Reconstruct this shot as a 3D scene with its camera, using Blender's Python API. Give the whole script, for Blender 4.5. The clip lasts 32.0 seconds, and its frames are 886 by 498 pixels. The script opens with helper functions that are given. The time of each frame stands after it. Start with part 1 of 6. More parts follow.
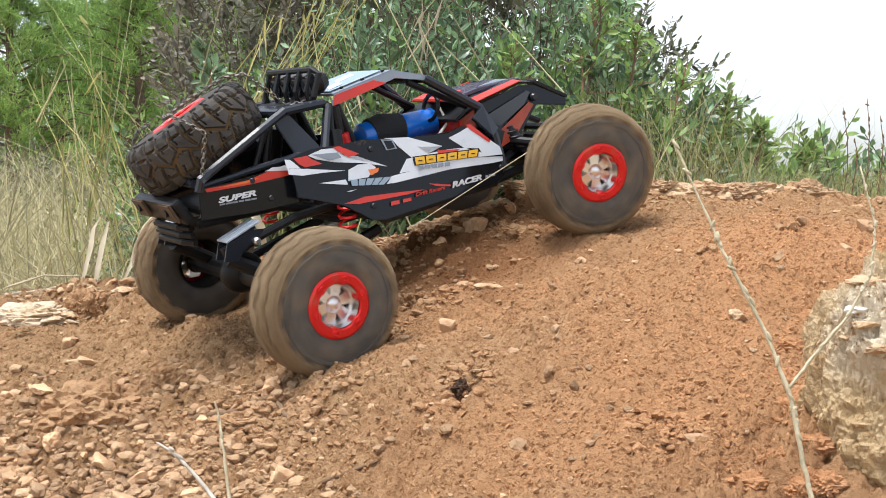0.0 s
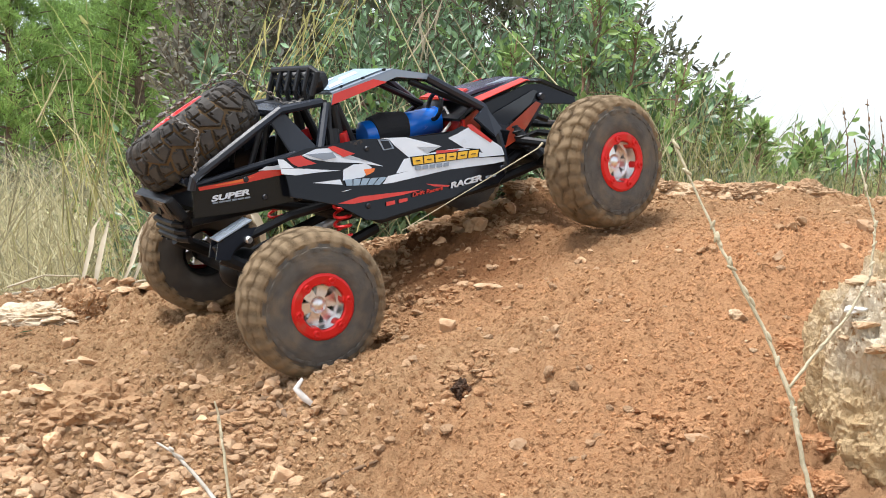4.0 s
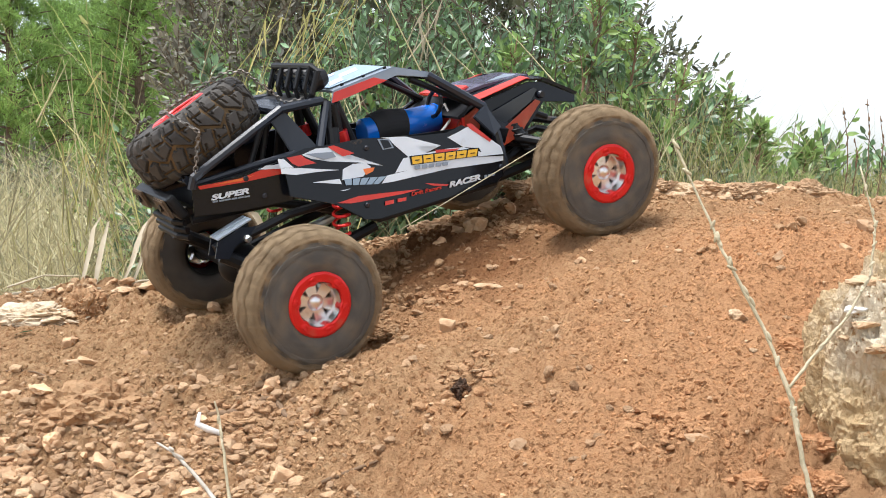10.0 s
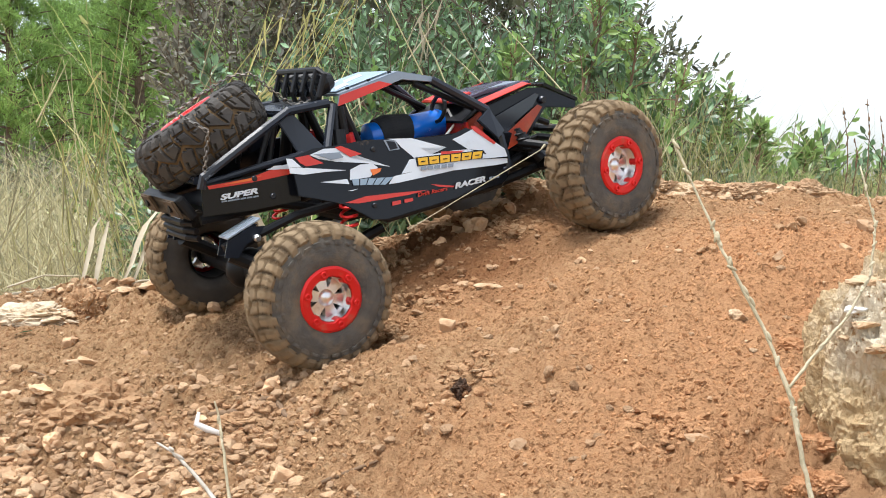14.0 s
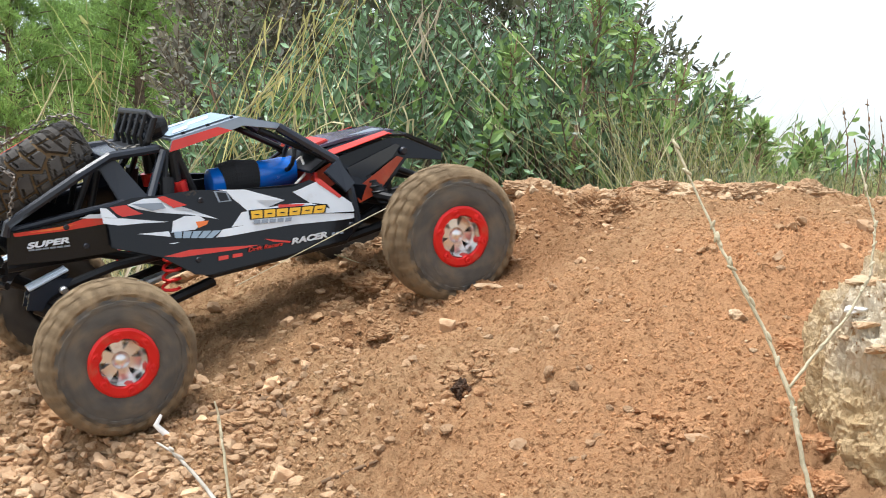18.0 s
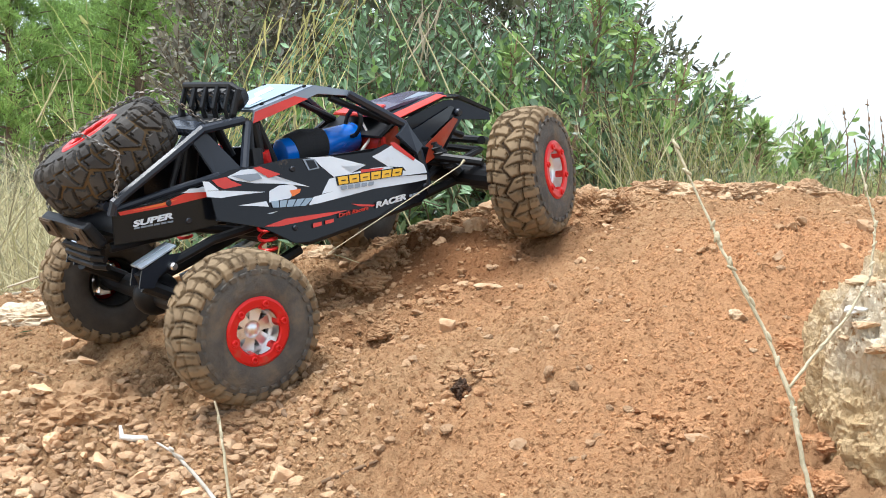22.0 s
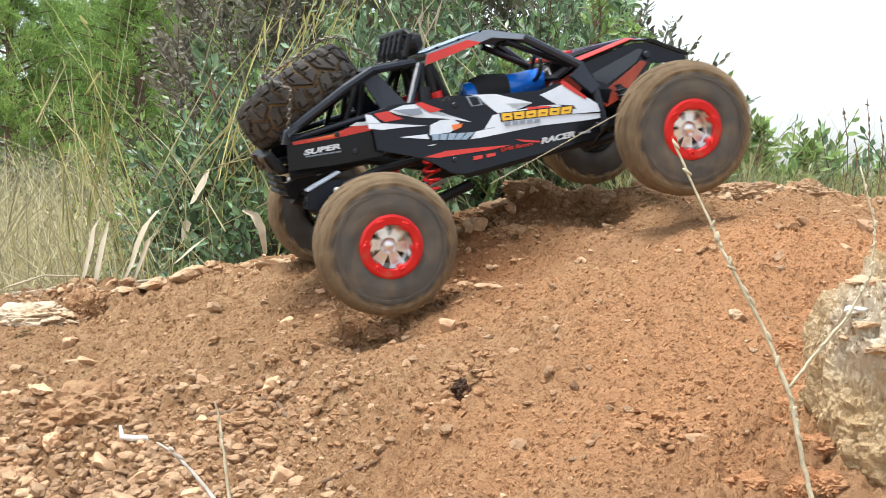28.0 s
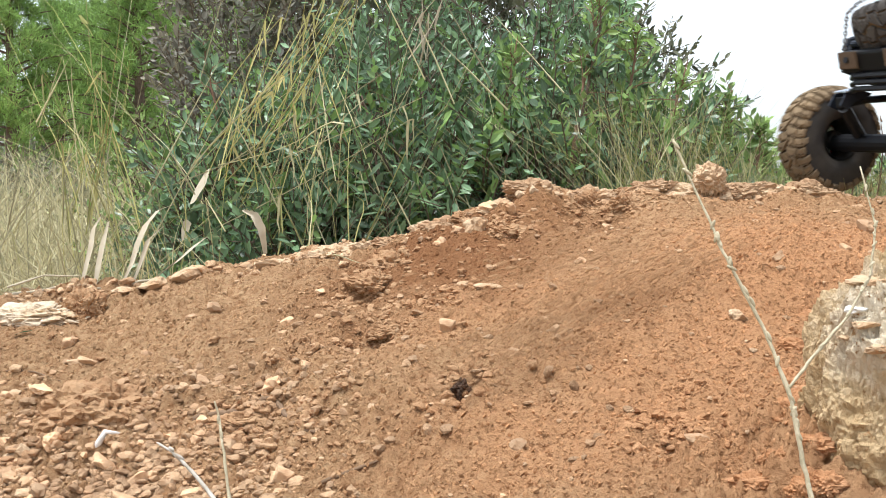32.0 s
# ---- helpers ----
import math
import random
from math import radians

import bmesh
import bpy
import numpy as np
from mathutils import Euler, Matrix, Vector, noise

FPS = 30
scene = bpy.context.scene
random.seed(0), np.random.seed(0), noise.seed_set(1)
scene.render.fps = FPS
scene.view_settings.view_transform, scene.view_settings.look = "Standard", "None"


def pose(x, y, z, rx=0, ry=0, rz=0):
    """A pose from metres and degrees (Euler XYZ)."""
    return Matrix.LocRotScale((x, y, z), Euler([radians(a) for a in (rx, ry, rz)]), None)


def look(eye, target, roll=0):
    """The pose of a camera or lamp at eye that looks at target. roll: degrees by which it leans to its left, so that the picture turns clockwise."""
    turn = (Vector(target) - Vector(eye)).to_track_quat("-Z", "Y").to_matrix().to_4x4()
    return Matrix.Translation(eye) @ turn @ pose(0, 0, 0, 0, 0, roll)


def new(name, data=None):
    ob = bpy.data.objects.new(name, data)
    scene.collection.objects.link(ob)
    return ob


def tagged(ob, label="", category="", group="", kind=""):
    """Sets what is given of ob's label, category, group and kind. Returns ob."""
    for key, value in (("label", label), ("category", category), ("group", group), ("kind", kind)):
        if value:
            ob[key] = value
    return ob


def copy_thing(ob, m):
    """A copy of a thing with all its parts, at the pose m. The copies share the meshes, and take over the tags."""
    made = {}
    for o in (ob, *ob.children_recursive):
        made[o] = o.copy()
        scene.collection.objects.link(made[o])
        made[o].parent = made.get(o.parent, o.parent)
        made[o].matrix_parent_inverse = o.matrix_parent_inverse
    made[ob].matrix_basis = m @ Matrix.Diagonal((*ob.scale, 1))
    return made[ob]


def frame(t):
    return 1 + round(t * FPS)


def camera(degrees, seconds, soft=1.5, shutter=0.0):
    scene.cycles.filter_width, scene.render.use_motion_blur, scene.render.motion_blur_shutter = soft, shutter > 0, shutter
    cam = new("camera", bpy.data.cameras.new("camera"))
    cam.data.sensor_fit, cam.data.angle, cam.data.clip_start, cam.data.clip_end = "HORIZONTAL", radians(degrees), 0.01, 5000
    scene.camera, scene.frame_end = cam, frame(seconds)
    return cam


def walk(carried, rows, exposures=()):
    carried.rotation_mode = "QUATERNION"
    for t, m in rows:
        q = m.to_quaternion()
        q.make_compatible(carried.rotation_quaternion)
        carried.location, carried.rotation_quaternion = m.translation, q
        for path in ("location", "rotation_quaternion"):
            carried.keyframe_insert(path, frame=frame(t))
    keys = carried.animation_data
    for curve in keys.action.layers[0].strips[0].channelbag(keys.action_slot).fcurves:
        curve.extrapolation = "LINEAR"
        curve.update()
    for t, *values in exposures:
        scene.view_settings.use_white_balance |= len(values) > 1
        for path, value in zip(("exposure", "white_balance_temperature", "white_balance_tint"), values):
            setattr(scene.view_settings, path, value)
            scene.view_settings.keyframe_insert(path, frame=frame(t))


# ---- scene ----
from mathutils.bvhtree import BVHTree
cam = camera(42.81, 32.0, soft=0.95, shutter=0.5)
EYE = (0.0, 0.0, 0.30)
AIM = (0.0, math.cos(radians(3)), 0.30 - math.sin(radians(3)))
walk(cam, [(0.0, look(EYE, AIM)), (32.0, look(EYE, AIM))],
     [(0.0, 0.57, 6250, 10), (2.0, 0.61, 6250, 10), (6.0, 0.65, 6250, 10), (14.0, 0.65, 6200, 9), (18.0, 0.61, 6150, 8), (20.0, 0.73, 6050, 8), (23.0, 0.77, 6000, 7), (25.5, 0.77, 6000, 7), (28.0, 0.65, 6200, 9), (30.0, 0.61, 6250, 10), (32.0, 0.61, 6150, 9)])

# ---- light: bright overcast day, sun veiled, high up to the left of the mound ----
world = bpy.data.worlds.new("sky")
scene.world = world
world.use_nodes = True
wt = world.node_tree
wt.nodes.clear()
w_out = wt.nodes.new("ShaderNodeOutputWorld")
w_bg = wt.nodes.new("ShaderNodeBackground")
w_sky = wt.nodes.new("ShaderNodeTexSky")
w_sky.sky_type = "NISHITA"
w_sky.sun_disc = False
w_sky.sun_elevation = radians(74)
w_sky.sun_rotation = radians(240)
w_sky.air_density = 1.0
w_sky.dust_density = 2.0
w_hsv = wt.nodes.new("ShaderNodeHueSaturation")
w_hsv.inputs["Saturation"].default_value = 0.3
w_hsv.inputs["Value"].default_value = 1.25
w_bg.inputs["Strength"].default_value = 0.15
wt.links.new(w_sky.outputs[0], w_hsv.inputs["Color"])
wt.links.new(w_hsv.outputs[0], w_bg.inputs["Color"])
wt.links.new(w_bg.outputs[0], w_out.inputs["Surface"])

sun_data = bpy.data.lights.new("sun", "SUN")
sun_data.energy = 2.9
sun_data.angle = radians(24)
sun_data.color = (1.0, 0.965, 0.92)
sun = new("sun", sun_data)
sun.matrix_world = look((-0.65, 0.62, 3.0), (0, 1, 0))


# ---- materials ----
def mat(name, color, rough=0.6, metal=0.0, color2=None, scale=20.0, bump=0.0, bump_scale=60.0, spec=0.5, coat=0.0, relief=0.002,
        dust=None, dust_amount=0.0, dust_scale=14.0, random=0.0, sheer=0.0, detail=6.0, color3=None, scale3=3.0, zones=(), pits=None, each=False):
    """A procedural surface: two colours mixed by noise, relief, an optional coat of dust, variation from piece to piece."""
    m = bpy.data.materials.new(name)
    m.use_nodes = True
    t = m.node_tree
    b = t.nodes["Principled BSDF"]
    b.inputs["Roughness"].default_value = rough
    b.inputs["Metallic"].default_value = metal
    b.inputs["Specular IOR Level"].default_value = spec
    b.inputs["Coat Weight"].default_value = coat
    pos = t.nodes.new("ShaderNodeTexCoord").outputs["Object"]

    def noise_tex(s, d=6.0, r=0.6):
        n = t.nodes.new("ShaderNodeTexNoise")
        n.inputs["Scale"].default_value = s
        n.inputs["Detail"].default_value = d
        n.inputs["Roughness"].default_value = r
        t.links.new(pos, n.inputs["Vector"])
        return n.outputs["Fac"]

    def ramp(fac, lo, hi):
        r = t.nodes.new("ShaderNodeMapRange")
        r.inputs["From Min"].default_value = lo
        r.inputs["From Max"].default_value = hi
        t.links.new(fac, r.inputs["Value"])
        return r.outputs[0]

    def mix(fac, a, c):
        x = t.nodes.new("ShaderNodeMix")
        x.data_type = "RGBA"
        for value, slot in ((a, x.inputs[6]), (c, x.inputs[7])):
            if isinstance(value, tuple):
                slot.default_value = (*value, 1)
            else:
                t.links.new(value, slot)
        if isinstance(fac, float):
            x.inputs[0].default_value = fac
        else:
            t.links.new(fac, x.inputs[0])
        return x.outputs[2]

    out = color
    if color2:
        out = mix(ramp(noise_tex(scale, detail), 0.32, 0.68), color, color2)
    if color3:
        out = mix(ramp(noise_tex(scale3, 4.0), 0.48, 0.66), out, color3)
    for centre, lo, hi, tint in zones:
        gap = t.nodes.new("ShaderNodeVectorMath")
        gap.operation = "DISTANCE"
        t.links.new(pos, gap.inputs[0])
        gap.inputs[1].default_value = centre
        ad = t.nodes.new("ShaderNodeMath")
        ad.operation = "MULTIPLY_ADD"
        t.links.new(noise_tex(2.2 / abs(hi - lo), 7.0), ad.inputs[0])
        ad.inputs[1].default_value = abs(hi - lo) * 2.0
        t.links.new(gap.outputs["Value"], ad.inputs[2])
        out = mix(ramp(ad.outputs[0], lo + abs(hi - lo), hi + abs(hi - lo)), out, tint)
    if pits:
        ps, plo, phi, tint = pits
        out = mix(ramp(noise_tex(ps, 5.0, 0.7), phi, plo), out, tint)
    if random:
        info = t.nodes.new("ShaderNodeObjectInfo").outputs["Random"] if each else t.nodes.new("ShaderNodeNewGeometry").outputs["Random Per Island"]
        v = t.nodes.new("ShaderNodeHueSaturation")
        r = ramp(info, 0.0, 1.0)
        k = t.nodes.new("ShaderNodeMapRange")
        k.inputs["To Min"].default_value = 1 - random
        k.inputs["To Max"].default_value = 1 + random
        t.links.new(info, k.inputs["Value"])
        t.links.new(k.outputs[0], v.inputs["Value"])
        if isinstance(out, tuple):
            v.inputs["Color"].default_value = (*out, 1)
        else:
            t.links.new(out, v.inputs["Color"])
        out = v.outputs[0]
    if dust:
        fac = ramp(noise_tex(dust_scale, 8.0, 0.65), 0.72 - dust_amount, 0.95 - dust_amount * 0.6)
        out = mix(fac, out, dust)
        rr = t.nodes.new("ShaderNodeMapRange")
        rr.inputs["To Min"].default_value = rough
        rr.inputs["To Max"].default_value = 0.95
        t.links.new(fac, rr.inputs["Value"])
        t.links.new(rr.outputs[0], b.inputs["Roughness"])
    if isinstance(out, tuple):
        b.inputs["Base Color"].default_value = (*out, 1)
    else:
        t.links.new(out, b.inputs["Base Color"])
    if bump:
        bn = t.nodes.new("ShaderNodeBump")
        bn.inputs["Strength"].default_value = bump
        bn.inputs["Distance"].default_value = relief
        t.links.new(noise_tex(bump_scale, 8.0, 0.7), bn.inputs["Height"])
        t.links.new(bn.outputs[0], b.inputs["Normal"])
    if sheer:
        tr = t.nodes.new("ShaderNodeBsdfTranslucent")
        if isinstance(out, tuple):
            tr.inputs["Color"].default_value = (*out, 1)
        else:
            t.links.new(out, tr.inputs["Color"])
        ms = t.nodes.new("ShaderNodeMixShader")
        ms.inputs[0].default_value = sheer
        t.links.new(b.outputs[0], ms.inputs[1])
        t.links.new(tr.outputs[0], ms.inputs[2])
        t.links.new(ms.outputs[0], t.nodes["Material Output"].inputs["Surface"])
    return m


TAN = (0.30, 0.20, 0.115)
# redder earth of the bank; fresh dug earth, its colour also holding the car's shade
RED_BANK = ((0.36, 0.80, 0.18), 0.50, 0.10, (0.485, 0.258, 0.126))
DUG_SHADE = ((0.0, 1.15, 0.24), 0.20, 0.07, (0.255, 0.122, 0.055))
M_soil = mat("red_soil", (0.292, 0.160, 0.077), 0.95, color2=(0.474, 0.313, 0.172), scale=85.0, detail=10.0, bump=1.0, bump_scale=300.0, relief=0.0048, spec=0.1, color3=(0.338, 0.206, 0.108), scale3=4.0,
             zones=(RED_BANK, ((0.0, 1.0, 0.2), 1.2, 3.2, (0.33, 0.27, 0.155)), DUG_SHADE, ((0.09, 1.205, 0.27), 0.085, 0.035, (0.30, 0.155, 0.072))), pits=(230.0, 0.37, 0.47, (0.25, 0.125, 0.058)))
M_dust = mat("flung_soil", (0.29, 0.165, 0.083), 0.95, color2=(0.38, 0.235, 0.125), scale=60.0, spec=0.1)
M_clod = mat("soil_clods", (0.43, 0.255, 0.138), 0.95, color2=(0.61, 0.425, 0.262), scale=14.0, bump=1.0, bump_scale=500.0, relief=0.003, spec=0.1, random=0.25)
M_pebble = mat("angular_pebble", (0.45, 0.268, 0.147), 0.95, color2=(0.62, 0.435, 0.27), scale=0.9, bump=0.8, bump_scale=3.0, relief=0.0012, spec=0.1, random=0.32, each=True)
M_crumb = mat("soil_crumbs", (0.328, 0.183, 0.089), 0.95, color2=(0.446, 0.288, 0.157), scale=40.0, bump=0.8, bump_scale=700.0, spec=0.1, random=0.26, zones=(RED_BANK, DUG_SHADE))
M_stone = mat("pale_stone", (0.62, 0.48, 0.32), 0.9, color2=(0.44, 0.27, 0.145), scale=45.0, bump=0.9, bump_scale=300.0, spec=0.15)
M_pale = mat("white_limestone", (0.78, 0.68, 0.52), 0.95, color2=(0.58, 0.42, 0.26), scale=30.0, bump=1.0, bump_scale=220.0, relief=0.004, spec=0.1)
M_redstone = mat("red_stone", (0.375, 0.210, 0.106), 0.95, color2=(0.51, 0.33, 0.185), scale=60.0, bump=1.0, bump_scale=220.0, relief=0.004, spec=0.1, pits=(120.0, 0.34, 0.44, (0.19, 0.08, 0.035)), zones=(RED_BANK,))
M_bank = mat("red_bank_earth", (0.47, 0.225, 0.100), 0.95, color2=(0.58, 0.33, 0.175), scale=60.0, bump=1.0, bump_scale=220.0, relief=0.004, spec=0.1, pits=(120.0, 0.34, 0.42, (0.27, 0.11, 0.045)))
M_rock = mat("ochre_rock", (0.53, 0.365, 0.19), 0.95, color2=(0.66, 0.51, 0.31), scale=22.0, detail=10.0, bump=1.0, bump_scale=130.0, relief=0.006, spec=0.1,
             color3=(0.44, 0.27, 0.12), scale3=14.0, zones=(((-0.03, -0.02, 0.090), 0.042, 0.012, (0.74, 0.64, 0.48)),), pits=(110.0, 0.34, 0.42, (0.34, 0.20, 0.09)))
M_black = mat("black_plastic", (0.008, 0.0085, 0.010), 0.45, spec=0.28, dust=TAN, dust_amount=0.10, dust_scale=22.0)
M_frame = mat("dark_grey_plastic", (0.018, 0.022, 0.031), 0.27, spec=0.4, dust=TAN, dust_amount=0.07, dust_scale=22.0)
M_body = mat("gloss_black_shell", (0.006, 0.007, 0.010), 0.17, spec=0.30, dust=TAN, dust_amount=0.05, dust_scale=30.0)
M_white = mat("white_film", (0.68, 0.73, 0.78), 0.28, color2=(0.60, 0.65, 0.71), scale=30.0, dust=TAN, dust_amount=0.06, dust_scale=30.0)
M_grey = mat("grey_film", (0.22, 0.26, 0.31), 0.3, dust=TAN, dust_amount=0.14, dust_scale=30.0)
M_red = mat("red_film", (0.62, 0.035, 0.02), 0.3, color2=(0.48, 0.03, 0.02), scale=25.0, dust=TAN, dust_amount=0.12, dust_scale=30.0)
M_gloss = mat("glossy_dark_grey", (0.030, 0.036, 0.045), 0.2, spec=0.6, dust=TAN, dust_amount=0.06, dust_scale=30.0)
M_hood = mat("purple_hood", (0.055, 0.040, 0.085), 0.18, color2=(0.10, 0.10, 0.15), scale=18.0, spec=0.6, dust=TAN, dust_amount=0.05, dust_scale=30.0)
M_rust = mat("dull_red_film", (0.48, 0.062, 0.02), 0.33, color2=(0.20, 0.03, 0.015), scale=40.0, dust=TAN, dust_amount=0.14, dust_scale=30.0)
M_yellow = mat("yellow_film", (0.75, 0.43, 0.02), 0.35, dust=TAN, dust_amount=0.1, dust_scale=30.0)
M_orange = mat("orange_film", (0.72, 0.17, 0.03), 0.35)
M_paleblue = mat("pale_blue_film", (0.26, 0.35, 0.44), 0.4)
M_blue = mat("blue_wrap", (0.008, 0.17, 0.72), 0.26, coat=0.3, dust=TAN, dust_amount=0.08, dust_scale=30.0)
M_strap = mat("strap_fabric", (0.02, 0.02, 0.022), 0.85, bump=0.5, bump_scale=700.0)
M_redmetal = mat("red_metal", (0.66, 0.02, 0.018), 0.32, metal=0.45, dust=TAN, dust_amount=0.14, dust_scale=60.0)
M_chrome = mat("bright_metal", (0.80, 0.79, 0.78), 0.34, metal=1.0, dust=(0.32, 0.20, 0.11), dust_amount=0.14, dust_scale=45.0)
M_steel = mat("blue_steel", (0.56, 0.64, 0.74), 0.32, metal=0.6, dust=TAN, dust_amount=0.18, dust_scale=40.0)
M_rubber = mat("dusty_rubber", (0.082, 0.078, 0.072), 0.8, color2=(0.135, 0.122, 0.104), scale=60.0, dust=(0.24, 0.18, 0.115), dust_amount=0.24, dust_scale=45.0, bump=0.8, bump_scale=300.0, spec=0.25)
M_tread = mat("soiled_tread", (0.175, 0.126, 0.076), 0.9, color2=(0.27, 0.195, 0.115), scale=40.0, bump=0.5, bump_scale=300.0, spec=0.2)
# dirt-brown groove bed, darkened to near-black for the shade between the lugs
M_shadegroove = mat("dirty_shaded_groove", (0.030, 0.022, 0.015), 0.95, color2=(0.075, 0.05, 0.03), scale=60.0, bump=0.5, bump_scale=300.0, spec=0.15)
M_groove = mat("soil_filled_groove", (0.17, 0.115, 0.06), 0.95, color2=(0.11, 0.072, 0.038), scale=60.0, bump=0.5, bump_scale=300.0, spec=0.15)
M_cleantread = mat("worn_rubber", (0.040, 0.037, 0.035), 0.75, color2=(0.075, 0.066, 0.055), scale=40.0, bump=0.4, bump_scale=300.0, spec=0.3)
M_inner = mat("dark_rubber", (0.018, 0.017, 0.016), 0.7, dust=TAN, dust_amount=0.1, dust_scale=30.0)
M_chain = mat("dull_steel", (0.17, 0.16, 0.145), 0.5, metal=0.7, dust=TAN, dust_amount=0.2)
M_leaf = mat("lentisk_leaf", (0.135, 0.226, 0.120), 0.33, color2=(0.190, 0.285, 0.150), scale=6.0, random=0.55, sheer=0.22)
M_leaf3 = mat("yellowish_leaf", (0.22, 0.34, 0.10), 0.4, color2=(0.32, 0.43, 0.15), scale=6.0, random=0.5, sheer=0.42)
M_leaf2 = mat("young_leaf", (0.22, 0.34, 0.095), 0.42, color2=(0.16, 0.26, 0.09), scale=6.0, random=0.4, sheer=0.4)
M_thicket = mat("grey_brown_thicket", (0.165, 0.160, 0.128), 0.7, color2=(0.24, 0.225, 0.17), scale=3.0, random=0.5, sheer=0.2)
# browner leaf copy for the growth behind, with shade mixed into its colour
M_leafshade = mat("shaded_leaf", (0.120, 0.135, 0.080), 0.6, color2=(0.175, 0.175, 0.11), scale=3.0, random=0.5, sheer=0.2)
M_pine = mat("pine_needles", (0.23, 0.37, 0.10), 0.6, color2=(0.33, 0.47, 0.155), scale=0.8, random=0.4, sheer=0.25)
M_bark = mat("brown_bark", (0.11, 0.075, 0.055), 0.9, color2=(0.17, 0.12, 0.085), scale=30.0, bump=0.8, bump_scale=120.0)
M_redbark = mat("reddish_bark", (0.20, 0.105, 0.065), 0.8, color2=(0.28, 0.17, 0.11), scale=40.0, bump=0.6, bump_scale=150.0)
M_straw = mat("dry_straw", (0.58, 0.525, 0.315), 0.7, color2=(0.42, 0.39, 0.21), scale=8.0, random=0.4, sheer=0.2)
M_greenstraw = mat("green_straw", (0.33, 0.36, 0.12), 0.65, color2=(0.50, 0.44, 0.18), scale=8.0, random=0.4, sheer=0.25)
M_goldstraw = mat("yellow_straw", (0.60, 0.54, 0.22), 0.65, color2=(0.46, 0.45, 0.16), scale=8.0, random=0.4, sheer=0.25)
M_husk = mat("pale_husk", (0.64, 0.57, 0.43), 0.8, color2=(0.48, 0.41, 0.29), scale=30.0, bump=0.3, bump_scale=200.0, sheer=0.2)
M_stalk = mat("grey_stalk", (0.58, 0.51, 0.35), 0.85, color2=(0.38, 0.33, 0.21), scale=120.0, bump=0.6, bump_scale=300.0)
M_twig = mat("dark_twig", (0.15, 0.090, 0.048), 0.9, color2=(0.24, 0.15, 0.085), scale=90.0, bump=0.8, bump_scale=300.0)
M_scrap = mat("white_scrap", (0.78, 0.77, 0.74), 0.6, color2=(0.62, 0.58, 0.52), scale=60.0)


# ---- mesh helpers ----
def mesh_of(name, bm, material, smooth=False):
    me = bpy.data.meshes.new(name)
    bmesh.ops.recalc_face_normals(bm, faces=bm.faces[:])
    bm.to_mesh(me)
    bm.free()
    me.materials.append(material)
    if smooth:
        for p in me.polygons:
            p.use_smooth = True
    return me


def part(name, bm, material, parent=None, label="", smooth=False):
    ob = new(name, mesh_of(name, bm, material, smooth))
    ob.parent = parent
    return tagged(ob, label)


def raw(name, verts, faces, material, parent=None, smooth=False):
    me = bpy.data.meshes.new(name)
    me.from_pydata([tuple(v) for v in verts], [], [tuple(f) for f in faces])
    me.materials.append(material)
    if smooth:
        me.polygons.foreach_set("use_smooth", [True] * len(me.polygons))
    ob = new(name, me)
    ob.parent = parent
    return ob


def tube(bm, points, radius, sides=8, closed=False, caps=True):
    """Adds a round bar along points; radius may be a list."""
    pts = [Vector(p) for p in points]
    n = len(pts)
    rad = radius if isinstance(radius, (list, tuple)) else [radius] * n
    rings = []
    up = None
    for i, p in enumerate(pts):
        a = pts[(i - 1) % n] if (i or closed) else p
        b = pts[(i + 1) % n] if (i < n - 1 or closed) else p
        d = (b - a).normalized()
        if up is None:
            up = d.orthogonal().normalized()
        up = (up - d * up.dot(d)).normalized()
        side = d.cross(up)
        rings.append([bm.verts.new(p + (up * math.cos(k) + side * math.sin(k)) * rad[i])
                      for k in (2 * math.pi * j / sides for j in range(sides))])
    for i in range(n if closed else n - 1):
        r, s = rings[i], rings[(i + 1) % n]
        for j in range(sides):
            bm.faces.new((r[j], r[(j + 1) % sides], s[(j + 1) % sides], s[j]))
    if caps and not closed:
        bm.faces.new(rings[0][::-1])
        bm.faces.new(rings[-1])
    return bm


def bar(points, radius, sides=8, closed=False):
    return tube(bmesh.new(), points, radius, sides, closed)


def box(bm, size, m=Matrix(), bevel=0.0):
    made = bmesh.ops.create_cube(bm, size=1, matrix=m @ Matrix.Diagonal((*size, 1)))
    if bevel:
        edges = list({e for v in made["verts"] for e in v.link_edges})
        bmesh.ops.bevel(bm, geom=edges, offset=bevel, segments=2, affect="EDGES", profile=0.6)
    return bm


def block(size, m=Matrix(), bevel=0.0):
    return box(bmesh.new(), size, m, bevel)


def plate(points, thick, bevel=0.0, bm=None):
    """A flat or slightly bent sheet: the outline in space, thickened along its mean normal."""
    bm = bm or bmesh.new()
    pts = [Vector(p) for p in points]
    nrm = Vector((0, 0, 0))
    for i, p in enumerate(pts):
        q = pts[(i + 1) % len(pts)]
        nrm += p.cross(q)
    nrm.normalize()
    a = [bm.verts.new(p + nrm * thick / 2) for p in pts]
    b = [bm.verts.new(p - nrm * thick / 2) for p in pts]
    fs = [bm.faces.new(a), bm.faces.new(b[::-1])]
    for i in range(len(pts)):
        j = (i + 1) % len(pts)
        bm.faces.new((a[i], b[i], b[j], a[j]))
    if bevel:
        edges = list({e for f in fs for e in f.edges})
        bmesh.ops.bevel(bm, geom=edges, offset=bevel, segments=2, affect="EDGES")
    bmesh.ops.triangulate(bm, faces=[f for f in bm.faces if len(f.verts) > 4])
    return bm


